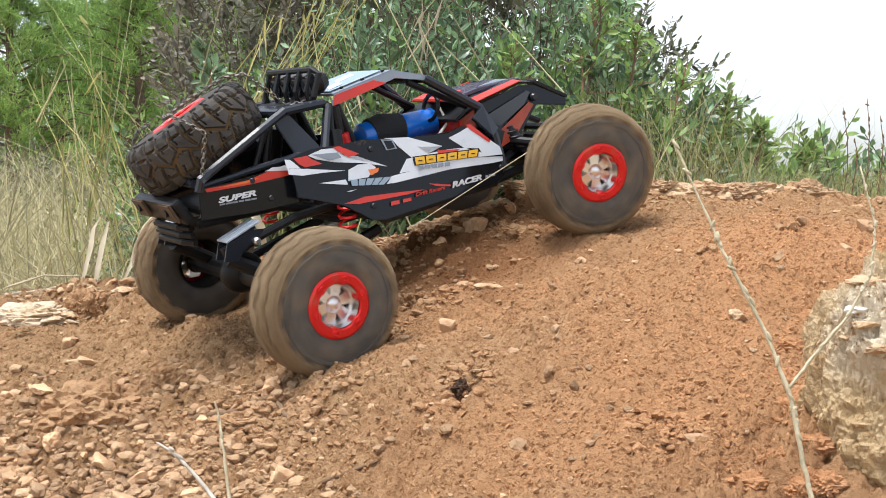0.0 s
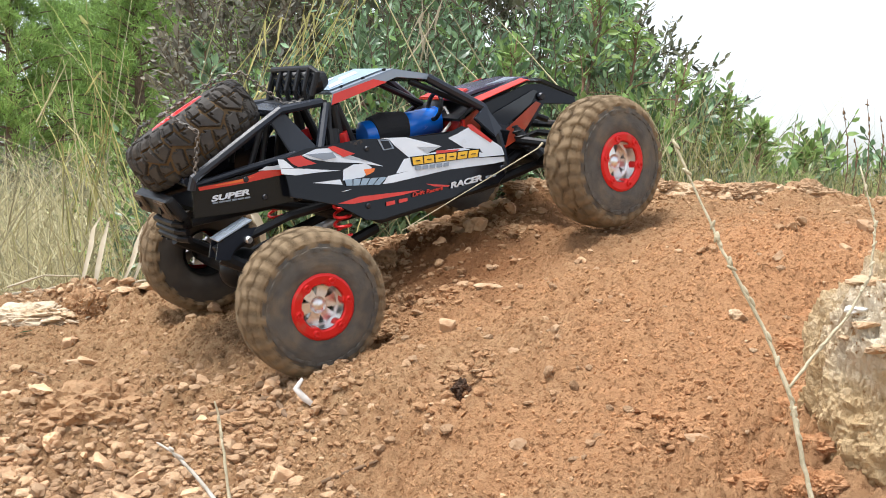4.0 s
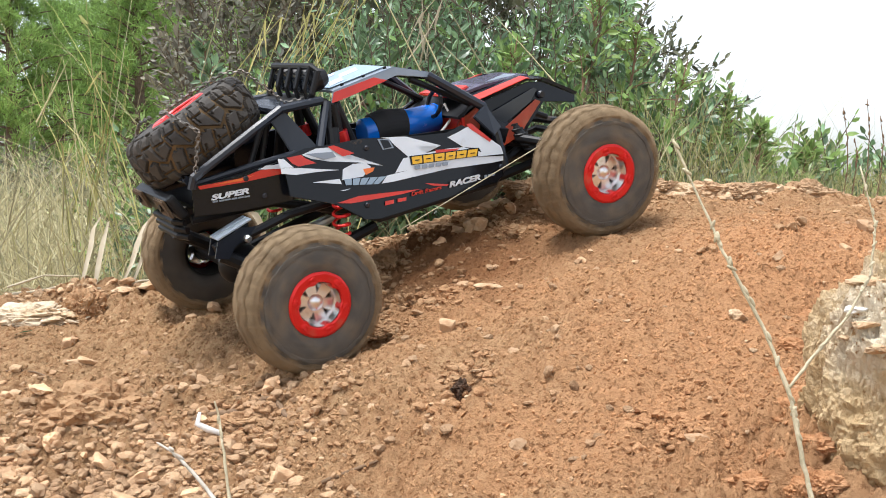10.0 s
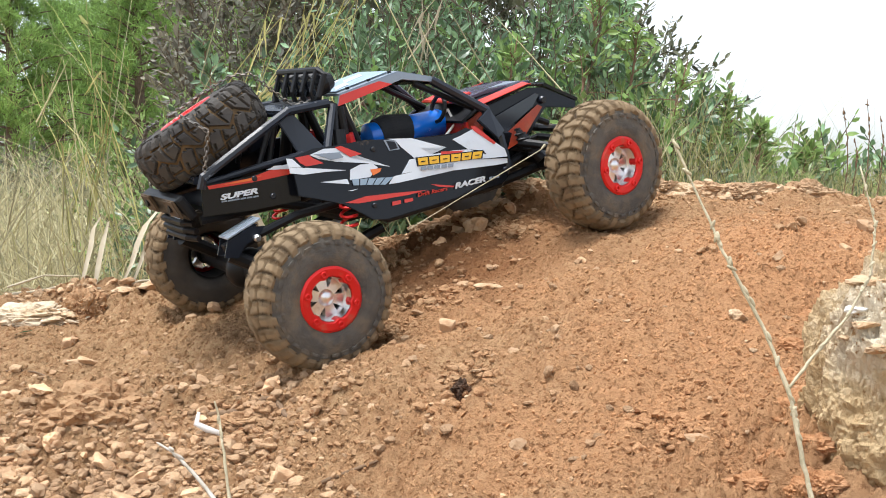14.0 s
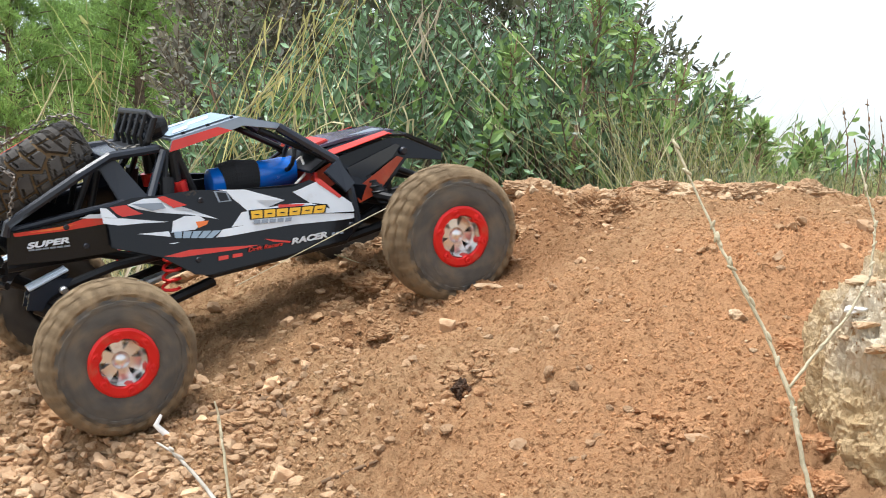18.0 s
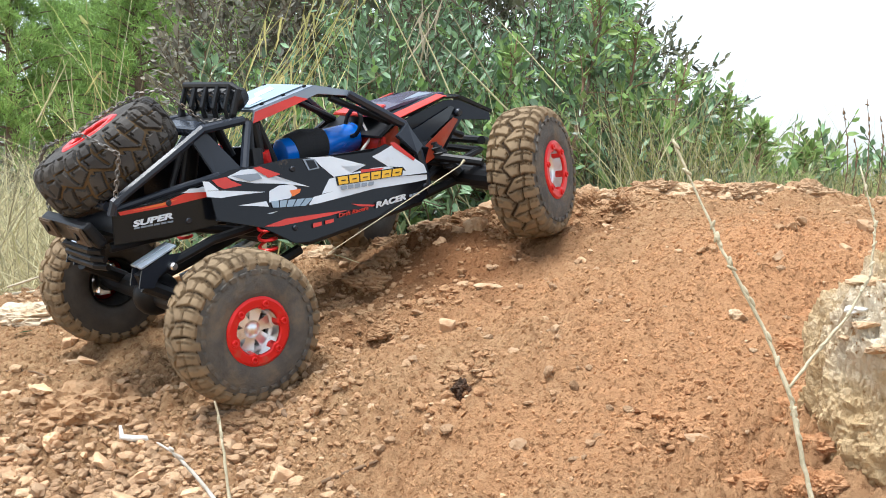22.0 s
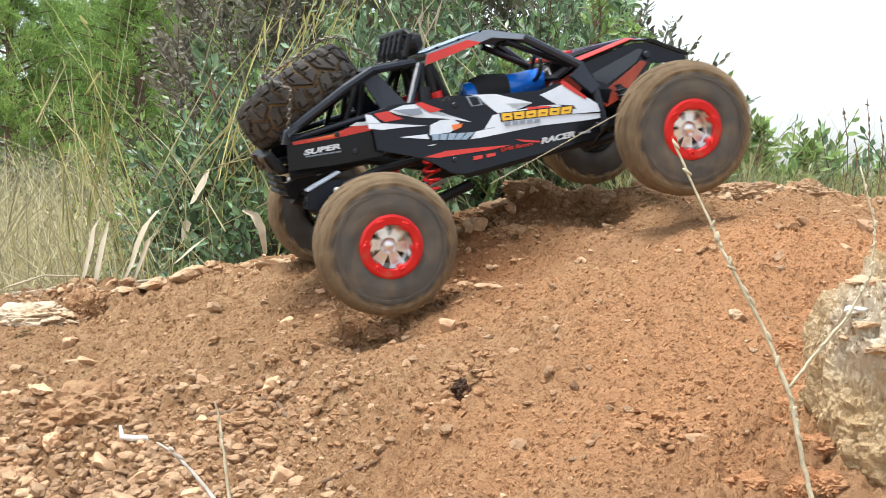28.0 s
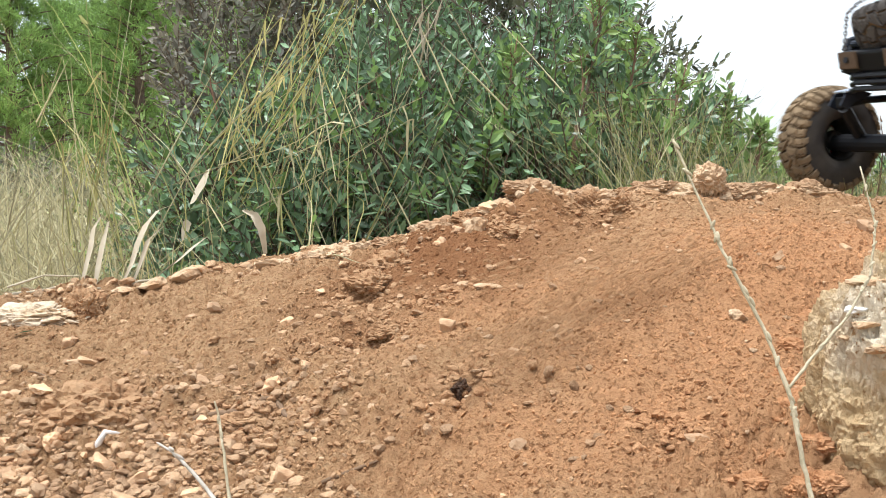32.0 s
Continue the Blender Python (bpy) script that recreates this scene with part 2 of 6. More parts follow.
def lathe(profile, sides=48, arc=2 * math.pi):
    """Turns (radius, y) pairs about the y axis."""
    bm = bmesh.new()
    rings = [[bm.verts.new((r * math.cos(a), y, r * math.sin(a))) for a in (arc * k / sides for k in range(sides))] for r, y in profile]
    for r, s in zip(rings, rings[1:]):
        for k in range(sides):
            bm.faces.new((r[k], r[(k + 1) % sides], s[(k + 1) % sides], s[k]))
    return bm


def ss(a, b, x):
    t = min(1.0, max(0.0, (x - a) / (b - a)))
    return t * t * (3 - 2 * t)


# ---- ground: one sheet, a red earth mound with a crest, falling away behind it ----
def crest(x):
    return 1.345 - 0.080 * ss(-0.2, 0.1, x) + 0.012 * math.sin(x * 9.0)


def mound(x, y):
    """The broad shape of the earth."""
    yy = min(y, crest(x))
    h = 0.084 * math.tanh((x + 0.1) / 0.25) + 0.196 + 0.281 * (yy - 1.1) - 0.264 * max(0.0, yy - 1.1) ** 2
    h += 0.026 * ss(0.12, 0.30, x) * ss(1.14, 0.98, y) * ss(0.80, 0.90, y)
    cap = 0.303 - 0.020 * ss(0.22, 0.5, x)
    if h > cap - 0.02:
        h = cap - 0.02 * math.exp(-(h - cap + 0.02) / 0.02)
    if y < 0.55:
        h += 0.20 * (0.55 - max(y, -0.5))
    over = y - crest(x)
    low = 0.02 - 0.42 * ss(-0.1, 0.5, x)
    if over > 0:
        k = ss(0.0, 0.42, over)
        h = h * (1 - k) + low * k
    away = max(0.0, math.hypot(x, y - 1.0) - 1.6)
    return h * (1 - ss(0.0, 3.0, away)) + (-0.25) * ss(0.0, 3.0, away)


# hollows and heaps that wheels have dug: x, y, radius, height
DUG = ((-0.09, 1.265, 0.07, -0.016), (0.03, 1.30, 0.05, -0.010), (0.165, 1.19, 0.045, -0.022), (0.10, 1.24, 0.03, 0.012), (0.215, 1.20, 0.03, 0.010), (-0.062, 0.985, 0.035, -0.016),
       (-0.115, 1.03, 0.035, 0.010), (-0.075, 1.10, 0.028, -0.012), (-0.08, 1.13, 0.03, 0.012), (-0.30, 0.93, 0.05, 0.016),
       (0.0, 1.08, 0.10, -0.010), (0.02, 1.17, 0.05, 0.008), (0.26, 1.02, 0.12, -0.006), (-0.318, 1.003, 0.035, 0.012), (0.208, 0.665, 0.028, 0.018), (0.216, 0.625, 0.026, 0.016), (0.0150, 0.826, 0.012, -0.034), (0.147, 0.698, 0.011, -0.030), (0.170, 1.172, 0.018, -0.034), (0.148, 1.15, 0.014, -0.020))


def gz(x, y):
    h = mound(x, y)
    if -1.2 < x < 1.2 and 0.3 < y < 1.9:
        for a, b, r, d in DUG:
            q = ((x - a) ** 2 + (y - b) ** 2) / (r * r)
            if q < 6:
                h += d * math.exp(-q)
        v = Vector((x, y, 0.0))
        h += 0.013 * noise.noise(v * 9.0) + 0.009 * noise.noise(v * 24.0 + Vector((3, 1, 0)))
    return h


def axis(lo, hi, step, far, grow):
    vals = list(np.arange(lo, hi, step))
    d, a, b = step, lo, hi
    left, right = [], []
    while a > -far:
        d *= grow
        a -= d
        b += d
        left.append(a)
        right.append(b)
    return left[::-1] + vals + [hi] + right


def crumble(x, y, h):
    """Loose soil: rounded lumps with sharp creases between them, more in some places than in others."""
    v = Vector((x, y, h))
    k = 0.50 + 0.75 * max(0.0, noise.noise(v * 7.0 + Vector((2, 0, 0))) + 0.25) + 0.25 * ss(-0.05, -0.3, x) + 1.3 * math.exp(-((x - 0.21) ** 2 + (y - 0.66) ** 2) / 0.003)
    k *= 1 - 0.5 * ss(0.02, 0.22, x) * ss(0.90, 1.06, y)
    f = 0.013 * abs(noise.noise(v * 38.0)) + 0.008 * abs(noise.noise(v * 85.0 + Vector((4, 0, 0)))) - 0.0042
    f += (0.45 + 0.55 * ss(1.10, 0.75, y)) * (0.0040 * noise.noise(v * 150.0) + 0.0026 * noise.noise(v * 250.0) + 0.0014 * noise.noise(v * 420.0))
    return k * f + 0.006 * max(0.0, noise.noise(v * 30.0 + Vector((0, 0, 5))) - 0.15) - 0.012 * max(0.0, noise.noise(v * 34.0 + Vector((9, 0, 5))) - 0.36)


def build_ground():
    xs = axis(-0.58, 0.58, 0.0013, 900.0, 1.16)
    ys = [y + 1.0 for y in axis(-0.46, 0.40, 0.0015, 900.0, 1.16)]
    verts = []
    grain = random.Random(3)
    for y in ys:
        fine = 0.4 < y < 1.7
        for x in xs:
            h = gz(x, y)
            if fine and -0.75 < x < 0.75:
                h += crumble(x, y, h) + grain.random() * 0.0006
            verts.append((x, y, h))
    n = len(xs)
    faces = [(j * n + i, j * n + i + 1, (j + 1) * n + i + 1, (j + 1) * n + i) for j in range(len(ys) - 1) for i in range(n - 1)]
    g = raw("ground", verts, faces, M_soil, smooth=True)
    return tagged(g, "loose reddish-brown earth mound, rutted, with crumbs and pebbles", "ground", kind="structure")


ground = build_ground()

ICO = {}
for level in (1, 2, 3, 4):
    b_ = bmesh.new()
    bmesh.ops.create_icosphere(b_, subdivisions=level, radius=1.0)
    b_.verts.ensure_lookup_table()
    ICO[level] = (np.array([v.co for v in b_.verts]), [tuple(v.index for v in f.verts) for f in b_.faces])
    b_.free()
ICO[0] = (np.array([(1, 0, 0), (-1, 0, 0), (0, 1, 0), (0, -1, 0), (0, 0, 1), (0, 0, -1)], float), [(0, 2, 4), (2, 1, 4), (1, 3, 4), (3, 0, 4), (2, 0, 5), (1, 2, 5), (3, 1, 5), (0, 3, 5)])


def lump(rng, level, size, rough=0.3, planes=9):
    """Points of an uneven stone of that half size, its underside flattened."""
    v, f = ICO[level]
    seed = Vector(rng.uniform(-50, 50, 3))
    k = np.array([1 + rough * noise.noise(Vector(p) * 1.3 + seed) * 1.6 + rough * 0.6 * noise.noise(Vector(p) * 3.1 + seed) for p in v])
    for _ in range(planes):
        n_ = rng.normal(size=3)
        n_ /= np.linalg.norm(n_)
        q_ = v @ n_ * k
        cut = rng.uniform(0.4, 0.75)
        k = np.where(q_ > cut, k * cut / np.maximum(q_, 1e-6), k)
    s = np.array([rng.uniform(0.8, 1.25), rng.uniform(0.8, 1.25), rng.uniform(0.55, 0.9)])
    a = rng.uniform(0, 6.28)
    p = v * k[:, None] * s * size
    c, d = math.cos(a), math.sin(a)
    return p @ np.array([[c, d, 0], [-d, c, 0], [0, 0, 1]]), f


def scatter(name, count, rng, where, sizes, material, level, sink=0.3):
    shapes = [lump(rng, level, 1.0, 0.35) for _ in range(24)]
    if level == 0:
        turn = [np.linalg.qr(rng.normal(size=(3, 3)))[0] for _ in shapes]
        shapes = [((p * rng.uniform(0.75, 1.3, (6, 1))) @ q, f) for (p, f), q in zip(shapes, turn)]
    verts, faces, base = [], [], 0
    for _ in range(count):
        x, y = where(rng)
        s = sizes(rng)
        p, f = shapes[rng.integers(24)]
        h = gz(x, y)
        verts.append(p * s + np.array([x, y, h + crumble(x, y, h) + s * (0.6 - sink)]))
        faces.append(np.array(f) + base)
        base += len(p)
    return raw(name, np.concatenate(verts).tolist(), np.concatenate(faces).tolist(), material)


rng = np.random.default_rng(7)


def on_slope(r):
    while True:
        y = 0.62 + 0.75 * r.random()
        x = r.uniform(-0.42, 0.42) * y
        if all((x - a) ** 2 + (y - b) ** 2 > (0.8 * c) ** 2 for a, b, c, d in DUG if d < -0.029):
            return x, y


def left_near(r):
    while True:
        x, y = r.uniform(-0.52, 0.1), r.uniform(0.62, 1.1)
        if r.random() < 0.02 + 0.98 * ss(-0.04, -0.24, x) * ss(1.06, 0.8, y):
            return x, y


def along_crest(r):
    x = r.uniform(-0.62, 0.62)
    return x, crest(x) + r.normal(-0.01, 0.018)


def ray(px, py, dist):
    """A place that far ahead of the camera, at that spot of its view."""
    d = Vector(((px - 784) / 2000, 1, (441 - py) / 2000))
    c, s = math.cos(radians(3)), math.sin(radians(3))
    return Vector((d.x, d.y * c + d.z * s, d.z * c - d.y * s)) * dist + Vector(EYE)


def down(px, py):
    """Where the line of sight meets the earth."""
    a = 0.4
    while a < 1.6:
        p = ray(px, py, a)
        if p.z < gz(p.x, p.y):
            break
        a += 0.004
    return p


def depth(px, py):
    """How far ahead of the camera the earth lies there."""
    return (down(px, py) - Vector(EYE)).length / (ray(px, py, 1.0) - Vector(EYE)).length


# crumbling heaps beside the ruts and at the foot of the rock
HEAPS = [(down(px, py), r_) for px, py, r_ in ((640, 505, 0.030), (680, 580, 0.030), (150, 712, 0.045), (1030, 365, 0.035), (1120, 350, 0.03), (900, 400, 0.03),
                                                (440, 740, 0.03), (700, 455, 0.035), (820, 690, 0.02), (1205, 785, 0.02), (560, 760, 0.04), (780, 520, 0.04))]


def in_heaps(r):
    c, s_ = HEAPS[r.integers(len(HEAPS))]
    return c.x + r.normal(0, s_ * 0.7), c.y + r.normal(0, s_ * 0.9)


tagged(scatter("soil_crumbs", 95000, rng, on_slope, lambda r: 0.0007 + 0.0023 * r.random() ** 3.4, M_crumb, 0, 0.4), "fine reddish earth crumbs over the mound", "soil", kind="stuff")
tagged(scatter("soil_lumps", 2600, rng, in_heaps, lambda r: 0.0012 + 0.0052 * r.random() ** 2.5, M_redstone, 2, 0.45), "crumbling lumps of red earth beside the ruts", "soil", kind="stuff")
tagged(scatter("pebbles", 7000, rng, left_near, lambda r: 0.0020 + 0.0050 * r.random() ** 2, M_clod, 2), "tan and reddish pebbles and clods on the earth", "pebbles", kind="stuff")
tagged(scatter("crest_clods", 520, rng, along_crest, lambda r: 0.0025 + 0.006 * r.random() ** 2, M_clod, 2), "clods and pebbles along the crest of the mound", "soil", kind="stuff")
def right_crest(r):
    x = r.uniform(0.05, 0.62)
    return x, crest(x) + r.normal(-0.015, 0.012)


tagged(scatter("pale_clods", 260, rng, right_crest, lambda r: 0.003 + 0.009 * r.random() ** 2.2, M_stone, 2, 0.4), "pale tan clods along the crest of the mound", "soil", kind="stuff")
tagged(scatter("gravel", 260, rng, on_slope, lambda r: 0.0022 + 0.0035 * r.random() ** 2.5, M_clod, 2), "scattered small stones on the slope", "gravel", kind="stuff")


def stone(name, x, y, size, material, label, seed, level=3, rough=0.3, stretch=(1, 1, 1), sink=0.25, group=""):
    r = np.random.default_rng(seed)
    p, f = lump(r, level + 1, size, rough)
    p = p * np.array(stretch)
    q_ = r.uniform(-9, 9, 3)
    p = p * np.array([0.93 + 0.22 * abs(noise.noise(Vector(c / size * 2.2 + q_))) + 0.12 * abs(noise.noise(Vector(c / size * 5.5 + q_))) for c in p])[:, None]
    ob = raw(name, p, f, material, smooth=False)
    ob.location = (x, y, gz(x, y) + size * stretch[2] * (0.62 - sink))
    return tagged(ob, label, "stone", group)


for k, (x, y, s) in enumerate(((-0.345, 1.335, 0.022), (-0.300, 1.34, 0.030), (-0.375, 1.33, 0.016), (-0.20, 1.345, 0.024), (-0.165, 1.35, 0.018),
                               (-0.06, 1.35, 0.014), (-0.02, 1.36, 0.012), (0.06, 1.345, 0.012), (0.115, 1.33, 0.017), (0.165, 1.33, 0.013),
                               (0.20, 1.325, 0.015), (0.235, 1.32, 0.014), (0.27, 1.31, 0.014), (0.30, 1.31, 0.011), (0.345, 1.305, 0.012),
                               (0.385, 1.30, 0.013), (0.43, 1.29, 0.013), (0.47, 1.29, 0.010))):
    stone("stone", x, crest(x) - 0.012, s * 0.85, M_stone, "pale tan stone on the crest of the mound", 20 + k, stretch=(1.1, 1, 0.85), sink=0.45, group="stones along the crest")
stone("stone", 0.035, 1.165, 0.013, M_stone, "upright pale stone in the slope", 3, stretch=(0.8, 0.7, 1.4))
stone("stone", 0.223, 0.845, 0.0075, M_stone, "small pale tan stone lying alone on the slope", 4, stretch=(1, 1, 0.9))
stone("stone", -0.335, 0.895, 0.010, M_stone, "tan clod on the pebbly ground", 6)
for k, (x, y, s) in enumerate(((-0.325, 0.80, 0.011), (-0.345, 0.85, 0.010), (-0.30, 0.775, 0.009), (-0.27, 0.785, 0.010), (-0.31, 0.84, 0.008), (-0.355, 0.92, 0.008),
                               (-0.29, 0.82, 0.009), (-0.36, 0.88, 0.009), (-0.235, 0.775, 0.008), (-0.33, 0.87, 0.007), (-0.20, 0.80, 0.006), (-0.26, 0.84, 0.006),
                               (-0.38, 0.98, 0.009), (-0.40, 1.05, 0.008), (-0.36, 1.09, 0.009), (-0.33, 1.15, 0.008), (-0.14, 0.79, 0.005), (0.02, 0.80, 0.005))):
    stone("stone", x, y, s, M_stone if k % 3 else M_redstone, "angular tan stone among pebbles", 60 + k, stretch=(1.15, 1, 0.8), group="stones among the pebbles")


def build_boulder():
    """The pale rock that juts out of the bank."""
    b = bmesh.new()
    bmesh.ops.create_icosphere(b, subdivisions=7, radius=1.0)
    r = np.random.default_rng(5)
    cuts = [(Vector(r.normal(size=3)).normalized(), r.uniform(0.78, 0.98)) for _ in range(14)]
    for q in b.verts:
        p = q.co.copy()
        k = 1 + 0.16 * noise.noise(p * 1.4 + Vector((7, 0, 0)))
        for n_, c_ in cuts:
            d_ = p.dot(n_) * k
            if d_ > c_:
                k *= c_ / d_
        k += 0.13 * round(noise.noise(p * 2.6 + Vector((1, 0, 0))) * 5) / 5 + 0.06 * round(noise.noise(p * 5.5) * 4) / 4 + 0.025 * round(noise.noise(p * 11.0) * 3) / 3
        k += 0.07 * abs(noise.noise(p * 9.0)) + 0.032 * abs(noise.noise(p * 21.0)) + 0.014 * noise.noise(p * 42.0) - 0.03
        k += 0.07 * abs(noise.noise(Vector((p.x * 1.5, p.y * 1.5, p.z * 7))))
        q.co = Vector((p.x * 0.070 * (1 - 0.16 * max(0.0, p.z)), p.y * 0.060 * (1 - 0.20 * max(0.0, p.z)), p.z * 0.116)) * k
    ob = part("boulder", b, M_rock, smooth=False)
    ob.location = ray(1602, 800, 0.665)
    ob.rotation_euler = (0.1, -0.20, 0.3)
    return tagged(ob, "rough ochre and white rock jutting from red earth", "rock")


boulder = build_boulder()
ROCK = BVHTree.FromPolygons([boulder.matrix_basis @ q.co for q in boulder.data.vertices], [tuple(f.vertices) for f in boulder.data.polygons])


def on_rock(px, py):
    """Where the line of sight meets the rock."""
    hit = ROCK.ray_cast(Vector(EYE), (ray(px, py, 1.0) - Vector(EYE)).normalized())[0]
    return hit or ray(px, py, 0.64)


for px, py, s in ((1530, 575, 0.008), (1538, 500, 0.009), (1555, 620, 0.008), (1500, 600, 0.005)):
    cap_ = stone("stone", 0, 0, s, M_stone, "white crumbly limestone on the rock", int(px), rough=0.45, stretch=(1.4, 1.0, 0.55), group="limestone on the rock")
    cap_.location = on_rock(px, py)
def earth_lump(x, y, sx, sy, sz, seed, sink=0.2, material=None):
    """A crumbling lump of caked earth that rises from the slope."""
    ob = part("earth_lump", crumbly(sx, sy, sz, seed), material or M_redstone)
    ob.location = (x, y, gz(x, y) - sink * sz)
    return tagged(ob, "crumbling lump of caked red earth in the slope", "soil", "lumps of earth")


def crumbly(sx, sy, sz, seed, wave=0.40):
    b = bmesh.new()
    bmesh.ops.create_icosphere(b, subdivisions=5, radius=1.0)
    o = Vector(np.random.default_rng(seed).uniform(-20, 20, 3))
    for q in b.verts:
        p = q.co.copy()
        k = 0.72 + wave * noise.noise(p * 1.3 + o) + 0.36 * abs(noise.noise(p * 2.4 + o)) + 0.24 * abs(noise.noise(p * 5.2 + o)) + 0.13 * abs(noise.noise(p * 11.0 + o)) + 0.08 * abs(noise.noise(p * 23.0))
        q.co = Vector((p.x * sx, p.y * sy, p.z * sz)) * k
    return b


for k, (px, py, s, st) in enumerate(((175, 725, 0.042, (1.35, 1.0, 0.75)), (690, 468, 0.022, (1.2, 1, 0.8)), (655, 505, 0.018, (1.3, 1, 0.7)), (600, 545, 0.014, (1.4, 1, 0.6)), (690, 590, 0.015, (1.5, 1, 0.6)),
                                     (1050, 360, 0.016, (1.3, 1, 0.9)), (1110, 360, 0.015, (1.3, 1, 0.9)), (900, 412, 0.016, (1.4, 1, 0.7)), (430, 744, 0.013, (1.8, 1, 0.6)), (1390, 800, 0.013, (1.0, 1, 1.0)), (1430, 862, 0.011, (1.2, 1, 1.0)))):
    p_ = down(px, py)
    earth_lump(p_.x, p_.y, s * st[0], s * st[1], s * st[2], 300 + k, 0.62 if px > 1300 else 0.2, M_bank if px > 1300 else None)
for k, (px, py, s) in enumerate(((1395, 668, 0.014), (1418, 612, 0.013), (1440, 700, 0.018), (1405, 725, 0.015), (1372, 742, 0.010), (1350, 850, 0.012), (1452, 785, 0.011), (1470, 850, 0.010), (1440, 560, 0.012), (1468, 640, 0.016))):
    p_ = down(px, py)
    earth_lump(p_.x, p_.y, s * 1.5, s * 1.1, s * 0.8, 340 + k, 0.58, M_bank)
for k, (px, py, s, mt) in enumerate(((600, 412, 0.020, M_stone), (650, 400, 0.024, M_stone), (700, 392, 0.022, M_clod), (752, 384, 0.012, M_stone), (792, 382, 0.020, M_clod), (830, 374, 0.016, M_redstone), (878, 362, 0.020, M_stone), (930, 356, 0.022, M_clod),
                                     (985, 342, 0.022, M_redstone), (1035, 340, 0.024, M_clod), (1090, 334, 0.018, M_redstone), (1010, 362, 0.016, M_redstone), (560, 428, 0.016, M_clod), (520, 440, 0.015, M_stone),
                                     (1140, 330, 0.020, M_clod), (1195, 328, 0.024, M_stone), (1240, 328, 0.018, M_clod), (1290, 328, 0.022, M_clod), (1335, 330, 0.018, M_stone), (1385, 332, 0.022, M_clod), (1430, 334, 0.018, M_clod), (1475, 336, 0.020, M_stone), (1525, 338, 0.020, M_clod))):
    x_ = ray(px, py, 1.33).x
    earth_lump(x_, crest(x_) - 0.015, s * 1.4, s, s * 0.65, 370 + k, 0.0 if px > 1100 else 0.35, mt)
earth_lump(-0.405, 1.27, 0.022, 0.018, 0.022, 1, -0.3)
p_ = down(40, 572)
slab = part("stone", crumbly(0.062, 0.030, 0.020, 12, 0.15), M_pale)
slab.location = p_ + Vector((0, 0.015, 0.002))
tagged(slab, "flat whitish limestone slab half buried in earth", "stone")


# the larger pebbles, one by one
rp = np.random.default_rng(29)
shapes = []
for _ in range(14):
    v_, f_ = lump(rp, 3, 1.0, 0.4, 11)
    me_ = bpy.data.meshes.new("pebble")
    me_.from_pydata(v_.tolist(), [], f_)
    me_.materials.append(M_pebble)
    shapes.append(me_)
for k in range(290):
    x, y = left_near(rp) if k % 5 else on_slope(rp)
    s = 0.0046 + 0.0074 * rp.random() ** 2
    pebble = new("pebble", shapes[k % 14])
    pebble.parent = ground
    pebble.matrix_local = pose(x, y, gz(x, y) + crumble(x, y, gz(x, y)) + s * 0.3, rp.uniform(-25, 25), rp.uniform(-25, 25), rp.uniform(0, 360)) @ Matrix.Diagonal((s, s, s, 1))


# ---- the radio-controlled rock crawler; its own space: x ahead from the rear axle, y to its left, z up ----
car = new("toy_car")
tagged(car, "black, red and white radio-controlled rock crawler with big dusty tyres", "toy car")
NEAR, FAR = -1, 1


def door_y(x, z):
    return 0.0865 - 0.2 * (z - (0.0636 - 0.22 * (x - 0.12)))


def tail_y(x, z):
    return 0.0665 + 0.12 * x - 0.1 * (z - 0.09)


def on_door(x, z, s, lift=0.0):
    return (x, s * (door_y(x, z) + lift), z)


def on_tail(x, z, s, lift=0.0):
    return (x, s * (tail_y(x, z) + lift), z)



DOOR = [(0.0384, 0.1041), (0.0645, 0.1048), (0.0887, 0.0994), (0.1188, 0.0942), (0.1417, 0.0867), (0.1765, 0.0761), (0.2061, 0.0679), (0.2249, 0.0695), (0.2395, 0.0572), (0.2558, 0.0299), (0.2502, 0.0097), (0.2408, 0.0059), (0.1068, 0.0208), (0.0948, 0.0253), (0.0727, 0.0494), (0.0343, 0.0711), (0.0384, 0.0888)]
TAIL = [(-0.0383, 0.1058), (-0.0107, 0.1014), (0.0070, 0.0993), (0.0412, 0.0994), (0.0479, 0.0934), (0.0410, 0.0630), (-0.0035, 0.0701), (-0.0462, 0.0798)]
def blocks(kinds, corners, gap):
    """Slanting blocks side by side in a four-cornered field (upper start and end, lower end and start), for words that stay plain shapes."""
    a, b, c, d = (Vector(p) for p in corners)
    n = len(kinds)
    for i, kind in enumerate(kinds):
        u, v = (i + gap / 2) / n, (i + 1 - gap / 2) / n
        yield kind, [tuple(a.lerp(b, u)), tuple(a.lerp(b, v)), tuple(d.lerp(c, v)), tuple(d.lerp(c, u))]


DOOR_REDS = [("r", [(0.0446, 0.1036), (0.0581, 0.1013), (0.061, 0.097), (0.0691, 0.0896), (0.0519, 0.0927), (0.0474, 0.0973)]),
    ("r", [(0.0852, 0.0991), (0.0914, 0.0981), (0.1081, 0.0845), (0.096, 0.0858), (0.0882, 0.0948)]),
    ("r", [(0.1881, 0.0582), (0.2129, 0.0506), (0.2057, 0.0494), (0.187, 0.0555)]),
    ("r", [(0.2294, 0.0691), (0.235, 0.0678), (0.2502, 0.0458), (0.2476, 0.0446), (0.2318, 0.0635)]),
    ("r", [(0.0737, 0.0498), (0.0962, 0.0478), (0.1194, 0.0416), (0.1586, 0.0305), (0.1388, 0.0332), (0.0866, 0.0444)]),
    ("r", [(0.1645, 0.0341), (0.1883, 0.0236), (0.186, 0.0229), (0.172, 0.0286)])]
